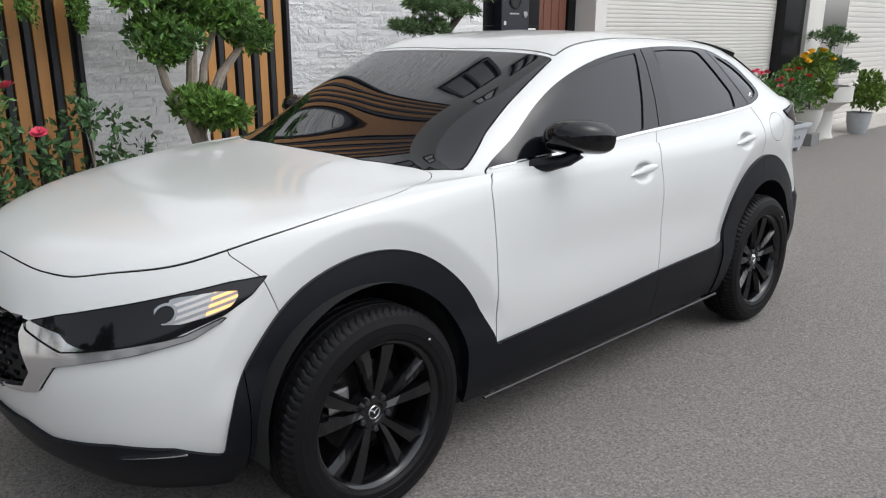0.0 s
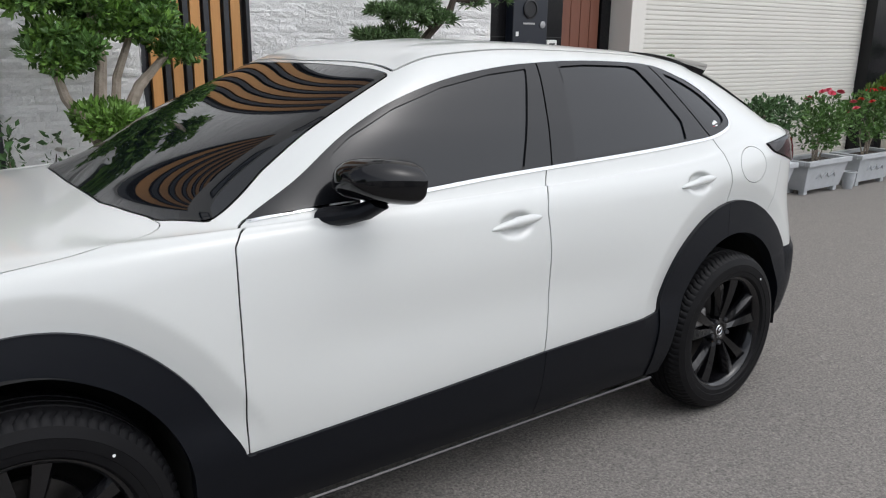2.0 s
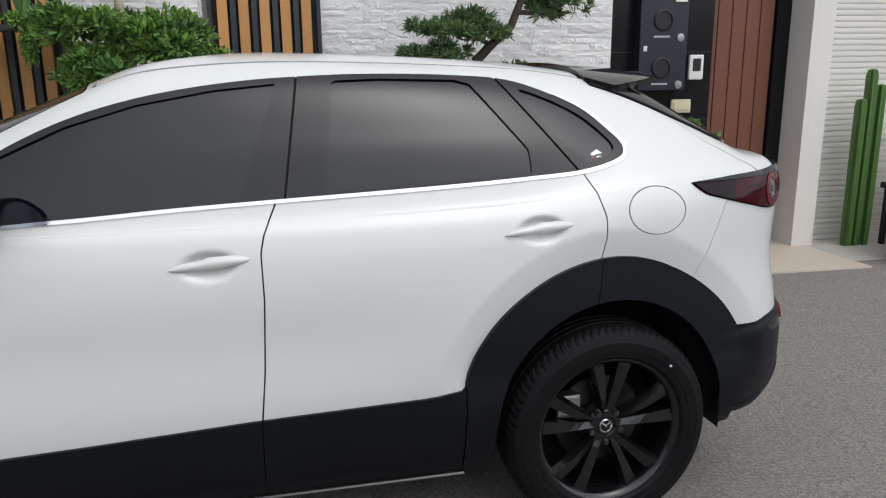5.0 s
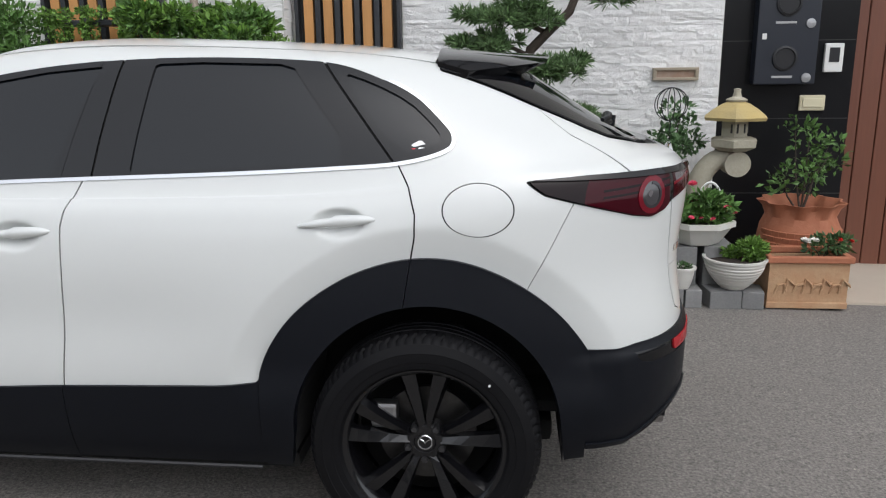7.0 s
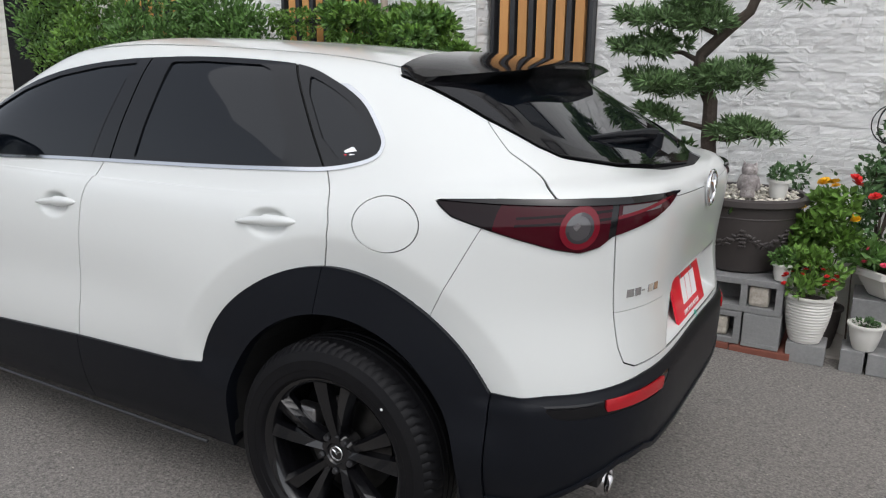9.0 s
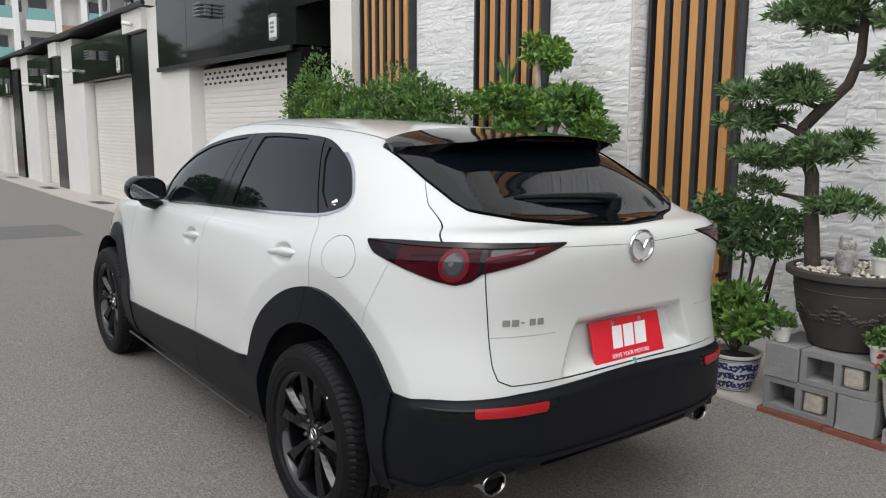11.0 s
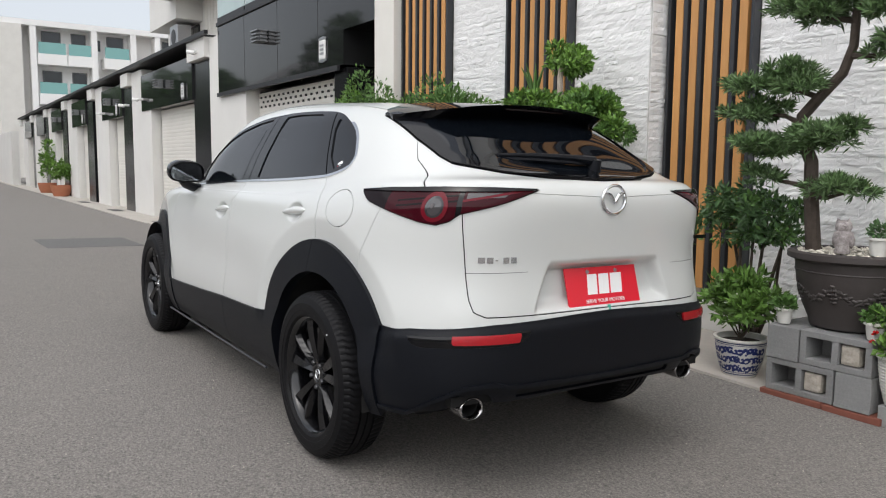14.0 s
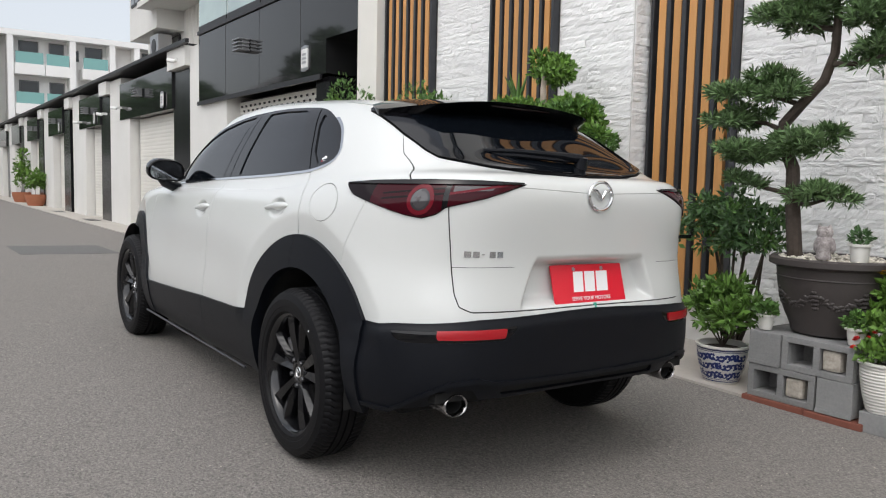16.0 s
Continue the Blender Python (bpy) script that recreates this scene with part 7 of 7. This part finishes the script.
# painted cup, bowl, brick planter
gz = ground_z(2.65, 1.87)
plain_block(2.62, 1.90, gz, 0.03, 0.11, 0.18)
plain_block(2.74, 1.91, gz, 0.026, 0.10, 0.18)
round_pot("painted_cup", 2.665, 1.87, 0.032, 0.078, 0.125, 0.05, WHITEPOT, "small white cup pot with painted leaves")
mound("small_succulent", [((2.665, 1.87, 0.165), (0.05, 0.05, 0.02))], (2.665, 1.87, 0.14), 90, 0.03, 94, LEAF_DARK, "sparse small plant in a painted cup")
gz = ground_z(3.0, 1.92)
plain_block(2.93, 1.93, gz, 0.018, 0.20, 0.20, 6)
plain_block(3.12, 1.93, gz, 0.014, 0.13, 0.2, -8)
bowl = round_pot("ribbed_bowl", 3.0, 1.92, 0.0205, 0.185, 0.19, 0.07, WHITEPOT, "white ribbed bowl planted with green herbs", 9)
mound("green_herb", [((3.06, 1.92, 0.255), (0.13, 0.11, 0.05)), ((3.10, 1.92, 0.29), (0.09, 0.09, 0.04))], (3.04, 1.92, 0.19), 1000, 0.035, 95, LEAF_BRIGHT, "low bright green herb in a bowl")
gz = g(3.43, 2.0)
trough = thing("brick_planter", None, "sandy terracotta trough with relief pattern", "planter", "flower pots")
bm = bmesh.new()
for a, b, c, d in ((3.20, 3.68, 1.865, 1.89), (3.20, 3.68, 2.12, 2.145), (3.20, 3.225, 1.89, 2.12), (3.655, 3.68, 1.89, 2.12)):
    add_box(bm, a, b, c, d, gz + 0.03, gz + 0.29)
part("wall", bm, SANDPOT, trough)
bm = bmesh.new()
for a, b, c, d in ((3.18, 3.70, 1.845, 1.885), (3.18, 3.70, 2.125, 2.165), (3.18, 3.22, 1.886, 2.124), (3.66, 3.70, 1.886, 2.124)):
    add_box(bm, a, b, c, d, gz + 0.295, gz + 0.335, bevel=0.006)
part("rim", bm, TERRA, trough, "terracotta rim")
part("foot", boxed(3.195, 3.685, 1.855, 2.155, gz, gz + 0.04, bevel=0.006), SANDPOT, trough)
for k in range(8):
    bm = bmesh.new()
    x = 3.24 + k * 0.055
    add_tube(bm, [(x, 1.862, gz + 0.10), (x + 0.02, 1.858, gz + 0.15 + 0.04 * (k % 2)), (x + 0.055, 1.860, gz + 0.16), (x + 0.07, 1.863, gz + 0.11 + 0.03 * (k % 3))], [0.006, 0.011, 0.010, 0.005], 6)
    part("relief", bm, SANDPOT, trough, "", True)
part("soil", boxed(3.226, 3.654, 1.891, 2.119, gz + 0.20, gz + 0.27), SOIL, trough)
mound("trough_flowers", [((3.50, 1.99, 0.27), (0.06, 0.06, 0.05)), ((3.60, 2.0, 0.30), (0.08, 0.06, 0.05))], (3.55, 2.0, gz + 0.26), 150, 0.045, 96, LEAF_DARK, "small rose with white blooms in a trough", [(3.43, 1.95, 0.315), (3.485, 1.95, 0.315)], PALE, 0.032)
mound("trough_flowers", [((3.66, 2.0, 0.29), (0.07, 0.06, 0.05))], (3.63, 2.0, gz + 0.26), 110, 0.045, 97, LEAF_DARK, "small rose with red blooms in a trough", [(3.63, 1.94, 0.325), (3.705, 1.95, 0.315)], SCARLET, 0.022)

# big scalloped terracotta pot with a rose
gz = g(3.56, 2.43)
red = thing("terracotta_pot", None, "large terracotta pot with scalloped rim and scale pattern", "pot", "flower pots")
wave = lambda a, z: 0.018 * math.sin(a * 9) * min(max((z - 0.50) / 0.08, 0), 1)
part("bowl", lathe([(0.15, 0.0), (0.165, 0.02), (0.20, 0.08), (0.255, 0.22), (0.27, 0.33), (0.255, 0.43), (0.225, 0.50), (0.235, 0.56), (0.27, 0.60), (0.255, 0.60), (0.215, 0.55), (0.205, 0.49)], 90, pose(3.56, 2.43, gz), wave), TERRA, red, "", True)
soil_disc(red, 0.21, 3.56, 2.43, gz + 0.49)
scale_bm = boxed(-0.026, 0.026, -0.007, 0.007, -0.016, 0.016, bevel=0.004)
first = part("scale", scale_bm, TERRA, red)
for row in range(9):
    h = 0.09 + row * 0.039
    rad = float(np.interp(h, (0.08, 0.22, 0.33, 0.43), (0.20, 0.255, 0.27, 0.255)))
    for k in range(16):
        a = math.pi + 0.25 + (k + 0.5 * (row % 2)) * 0.20
        m = Matrix.Translation((3.56 + rad * math.cos(a), 2.43 + rad * math.sin(a), gz + h)) @ pose(0, 0, 0, 0, 0, math.degrees(a) + 90) @ pose(0, 0, 0, 10)
        if row == k == 0:
            first.matrix_basis = m
        else:
            ob = new("scale", first.data)
            ob.parent, ob.matrix_basis = red, m
rose("rose_bush", 3.56, 2.43, gz + 0.49, 0.72, 0.26, 55, LEAF_MID, [], PINK, 420, "leggy rose bush in a terracotta pot", 0.05)

# rose trained on a wire ball, dark pot
gz = g(2.66, 2.5)
round_pot("wide_pot", 2.66, 2.5, gz, 0.19, 0.55, 0.14, WHITEPOT, "pale tall pot behind the flowers")
rose("rose_bush", 2.66, 2.48, gz + 0.53, 0.72, 0.27, 57, LEAF_DARK, [(2.60, 2.3, 0.75), (2.80, 2.3, 0.62)], PINK, 900, "rose bush trained round a wire ball", 0.048)
wire = thing("wire_ball", None, "dark wire ball standing among rose leaves", "wire ball")
bm = bmesh.new()
for k in range(4):
    a = k * math.pi / 4
    add_tube(bm, [(2.66 + 0.11 * math.sin(t) * math.cos(a), 2.45 + 0.11 * math.sin(t) * math.sin(a), 1.14 + 0.11 * math.cos(t)) for t in np.linspace(0, 2 * math.pi, 25)], 0.0035, 5)
part("hoops", bm, IRON, wire)
part("pole", boxed(2.656, 2.664, 2.446, 2.454, gz + 0.5, 1.03), IRON, wire)
gz2 = g(2.32, 2.55)
rose("rose_bush", 2.32, 2.55, gz2, 1.0, 0.2, 59, LEAF_DARK, [], PINK, 420, "grey green leafy bush by the stone wall", 0.045)

# stone lantern on a curved arm
gz = g(3.0, 2.5)
lan = thing("stone_lantern", None, "weathered stone garden lantern on a curved arm", "lantern")
bm = bmesh.new()
rows = []
for i in range(11):
    a = math.radians(178 - i * 9.6)
    c = Vector((3.06 - 0.02 + 0.19 * math.cos(a) * 1.0, 2.45, 0.48 + 0.30 * math.sin(a)))
    if i == 0:
        rows.append((Vector((c.x - 0.01, 2.45, gz)), 0.085))
    rows.append((c, 0.075 - 0.001 * i))
add_tube(bm, [q[0] for q in rows], [q[1] for q in rows], 18)
part("arm", bm, LANTERN, lan, "", True)
part("scroll", lathe([(0.0, -0.09), (0.085, -0.09), (0.085, 0.09), (0.0, 0.09)], 28, pose(3.10, 2.45, 0.745, 90)), LANTERN, lan, "", True)
part("base", lathe([(0.10, 0.0), (0.16, 0.03), (0.165, 0.075), (0.12, 0.09)], 6, pose(3.08, 2.43, 0.832, 0, 0, 15)), LANTERN, lan)
part("light_box", lathe([(0.092, 0.0), (0.095, 0.115)], 6, pose(3.08, 2.43, 0.924, 0, 0, 15)), LANTERN, lan)
for a in (-105, -45):
    q = math.radians(a)
    part("opening", boxed(-0.025, 0.025, -0.003, 0.003, -0.03, 0.03), SHADOWGAP, lan).matrix_basis = Matrix.Translation((3.08 + 0.083 * math.cos(q), 2.43 + 0.083 * math.sin(q), 0.983)) @ pose(0, 0, 0, 0, 0, a + 90)
part("roof", lathe([(0.12, 0.0), (0.215, -0.008), (0.225, 0.012), (0.17, 0.055), (0.10, 0.095), (0.05, 0.115), (0.0, 0.12)], 6, pose(3.08, 2.43, 1.045, 0, 0, 15)), OCHRE, lan, "ochre stained stone roof")
part("finial", lathe([(0.065, 0.0), (0.07, 0.012), (0.03, 0.03), (0.022, 0.06), (0.024, 0.08), (0.0, 0.085)], 16, pose(3.08, 2.43, 1.158)), LANTERN, lan, "", True)


# ---- planters along the next house ----
def trough_planter(x0, x1, y, label="ornate pale grey rectangular planter on feet"):
    z = ground_z((x0 + x1) / 2, y)
    t = thing("rectangular_planter", None, label, "planter", "planters by the shutters")
    bm = bmesh.new()
    ring_a = [(x0 + 0.06, y - 0.13), (x1 - 0.06, y - 0.13), (x1 - 0.06, y + 0.13), (x0 + 0.06, y + 0.13)]
    ring_b = [(x0, y - 0.18), (x1, y - 0.18), (x1, y + 0.18), (x0, y + 0.18)]
    a = [bm.verts.new((*p, z + 0.06)) for p in ring_a]
    b = [bm.verts.new((*p, z + 0.36)) for p in ring_b]
    for k in range(4):
        bm.faces.new((a[k], a[(k + 1) % 4], b[(k + 1) % 4], b[k]))
    bm.faces.new(a)
    part("body", bm, PLANTERGREY, t)
    bm = bmesh.new()
    for p, q, u, v in ((x0 - 0.03, x1 + 0.03, y - 0.21, y - 0.15), (x0 - 0.03, x1 + 0.03, y + 0.15, y + 0.21), (x0 - 0.03, x0 + 0.04, y - 0.149, y + 0.149), (x1 - 0.04, x1 + 0.03, y - 0.149, y + 0.149)):
        add_box(bm, p, q, u, v, z + 0.355, z + 0.41, bevel=0.008)
    part("rim", bm, PLANTERGREY, t)
    part("soil", boxed(x0 + 0.05, x1 - 0.05, y - 0.14, y + 0.14, z + 0.33, z + 0.37), SOIL, t)
    for x in (x0 + 0.08, x1 - 0.16):
        for yy in (y - 0.12, y + 0.05):
            part("foot", boxed(x, x + 0.08, yy, yy + 0.07, z, z + 0.075, bevel=0.01), PLANTERGREY, t)
    r = np.random.default_rng(int(x0 * 10))
    for k in range(3):
        bm = bmesh.new()
        cx = (x0 + x1) / 2 + (k - 1) * 0.15
        add_tube(bm, [(cx - 0.06, y - 0.162, z + 0.2), (cx, y - 0.168, z + 0.24 + 0.02 * r.uniform()), (cx + 0.06, y - 0.162, z + 0.19)], [0.006, 0.012, 0.006], 5)
        part("relief", bm, PLANTERGREY, t)
    return z + 0.37


PLANTERGREY = material("pale grey planter", (0.46, 0.48, 0.50), 0.7, grain=[(9, 0.5, (0.36, 0.38, 0.39))], bump=[(50, 0.2)])
for x0, x1, seed, fl, fm in ((5.85, 6.75, 101, 0, PINK), (7.05, 7.95, 103, 9, PINK), (8.25, 9.15, 105, 10, SCARLET)):
    z = trough_planter(x0, x1, 2.12)
    c = (x0 + x1) / 2
    blobs = [((c - 0.25, 2.1, z + 0.5), (0.32, 0.25, 0.2)), ((c + 0.25, 2.1, z + 0.48), (0.32, 0.25, 0.2)), ((c, 2.1, z + 0.62), (0.35, 0.25, 0.16)), ((c - 0.1, 2.05, z + 0.28), (0.35, 0.2, 0.14))]
    t = thing("desert_rose" if not fl else "rose_bush", None, "round leafy shrub on pale bare branches" if not fl else "rose bush with pink red blooms in a planter", "shrub", "potted plants")
    stems(t, fan((c - 0.05, 2.12, z - 0.03), blobs, seed) + fan((c + 0.05, 2.12, z - 0.03), blobs[:3], seed + 1), 0.02 if not fl else 0.009, PALEBARK, "stem", 6)
    crown(t, blobs if fl else blobs[:3], 1700, 0.06, seed, LEAF_DARK if not fl else LEAF_MID, 0.55)
    if fl:
        blossom(t, scatter((c, 2.05, z + 0.5), (0.4, 0.28, 0.32), fl, seed), 0.045, fm, seed)
z = ground_z(5.55, 2.1)
plain_block(5.55, 2.12, z, z + 0.19, 0.39, 0.3, 0, "grey concrete block under a terracotta pot")
round_pot("terracotta_bowl", 5.55, 2.12, z + 0.193, 0.26, 0.26, 0.13, TERRA, "round terracotta bowl with flowers on a block")
mound("yellow_red_flowers", [((5.5, 2.1, z + 0.56), (0.2, 0.16, 0.09)), ((5.68, 2.1, z + 0.54), (0.14, 0.14, 0.09))], (5.55, 2.12, z + 0.44), 520, 0.05, 110, LEAF_LIME, "lime leaved plant with red flowers in terracotta", scatter((5.6, 2.02, z + 0.52), (0.16, 0.1, 0.06), 9, 111), SCARLET, 0.024)
z = g(5.45, 2.75)
cact = thing("column_cactus", None, "tall ribbed column cactus before the shutter", "cactus")
star = lambda a, h: 0.010 * math.cos(a * 6)
for dx, hgt in ((0.0, 1.55), (0.10, 1.42), (-0.08, 1.30)):
    part("stem", lathe([(0.035, 0.0), (0.042, 0.2), (0.042, hgt - 0.06), (0.03, hgt - 0.01), (0.0, hgt)], 24, pose(5.45 + dx, 2.75, z), star), LEAF_MID, cact, "", True)
z = g(6.1, 2.6)
stand = thing("plant_stand", None, "low dark stand holding a bonsai pot", "stand")
part("top", boxed(5.7, 6.6, 2.42, 2.78, z + 0.52, z + 0.57), IRON, stand)
for x in (5.73, 6.53):
    for y in (2.44, 2.72):
        part("leg", boxed(x, x + 0.04, y, y + 0.04, z, z + 0.52), IRON, stand)
round_pot("bonsai_bowl", 6.0, 2.6, z + 0.573, 0.2, 0.14, 0.14, TERRA, "shallow terracotta bonsai bowl on a stand")
mound("desert_rose", [((5.95, 2.6, z + 1.05), (0.2, 0.16, 0.1)), ((6.1, 2.6, z + 1.0), (0.14, 0.14, 0.1))], (6.0, 2.6, z + 0.69), 420, 0.06, 112, LEAF_MID, "reddish leaved little tree in a shallow bowl", scatter((6.0, 2.55, z + 1.05), (0.2, 0.14, 0.1), 9, 113), PINK, 0.035)
z = ground_z(8.1, 1.95)
round_pot("small_pot", 8.10, 1.98, z, 0.075, 0.2, 0.055, PLANTERGREY, "small grey pot between two planters")
# beyond the planters
z = ground_z(9.75, 2.2)
plain_block(9.75, 2.2, z, z + 0.19, 0.3, 0.3, 0, "pale block under a white urn")
round_pot("white_urn", 9.75, 2.2, z + 0.193, 0.2, 0.36, 0.11, WHITEPOT, "white urn with painted scroll on a block")
mound("yellow_flower_plant", [((9.3, 2.15, z + 1.1), (0.4, 0.3, 0.25)), ((9.6, 2.2, z + 1.2), (0.35, 0.3, 0.25)), ((9.8, 2.2, z + 0.8), (0.35, 0.3, 0.2))], (9.75, 2.2, z + 0.5), 1500, 0.09, 114, LEAF_LIME, "tall shrub with yellow flowers in an urn", scatter((9.5, 2.1, z + 1.25), (0.35, 0.2, 0.2), 16, 115), YELLOW, 0.05)
z = ground_z(10.9, 2.45)
tall = thing("tall_plinth", None, "white tall pedestal planter", "pedestal")
part("shaft", lathe([(0.24, 0.0), (0.2, 0.1), (0.2, 0.45), (0.32, 0.55), (0.45, 0.62), (0.45, 0.86), (0.4, 0.86), (0.38, 0.8)], 40, pose(10.9, 2.45, z)), WHITEPOT, tall, "", True)
soil_disc(tall, 0.38, 10.9, 2.45, z + 0.8)
b2 = thing("bonsai_tree", None, "wide bonsai in a white pedestal planter", "tree")
stems(b2, [[(10.9, 2.45, z + 0.8), (10.8, 2.45, z + 1.1), (10.95, 2.45, z + 1.5)]], 0.05, BARK, "trunk", 8)
tufts(b2, [((10.7, 2.4, z + 1.2), (0.4, 0.3, 0.12)), ((11.1, 2.4, z + 1.15), (0.45, 0.3, 0.12)), ((10.9, 2.4, z + 1.6), (0.4, 0.3, 0.15))], 420, 0.1, 116, LEAF_NEEDLE)
z = ground_z(12.0, 2.2)
round_pot("small_pot", 12.0, 2.2, z, 0.2, 0.35, 0.14, PLANTERGREY, "grey pot with a lime green shrub")
mound("lime_shrub", [((11.9, 2.2, z + 0.75), (0.5, 0.35, 0.25)), ((12.3, 2.2, z + 0.65), (0.4, 0.3, 0.22))], (12.0, 2.2, z + 0.33), 1300, 0.1, 117, LEAF_LIME, "spreading lime green shrub in a pot")

# pots far along the garages
for x, hgt, seed in ((-33.4, 1.9, 120), (-29.3, 1.1, 121)):
    z = g(x, 2.2)
    round_pot("terracotta_bowl", x, 2.2, z, 0.38, 0.42, 0.26, TERRA, "terracotta pot before a garage pillar")
    mound("potted_shrub", [((x, 2.2, z + 0.4 + hgt * 0.4), (0.45, 0.35, hgt * 0.3)), ((x + 0.1, 2.2, z + 0.4 + hgt * 0.7), (0.3, 0.3, hgt * 0.25))], (x, 2.2, z + 0.4), 600, 0.16, seed, LEAF_BRIGHT, "leafy shrub in a terracotta pot")
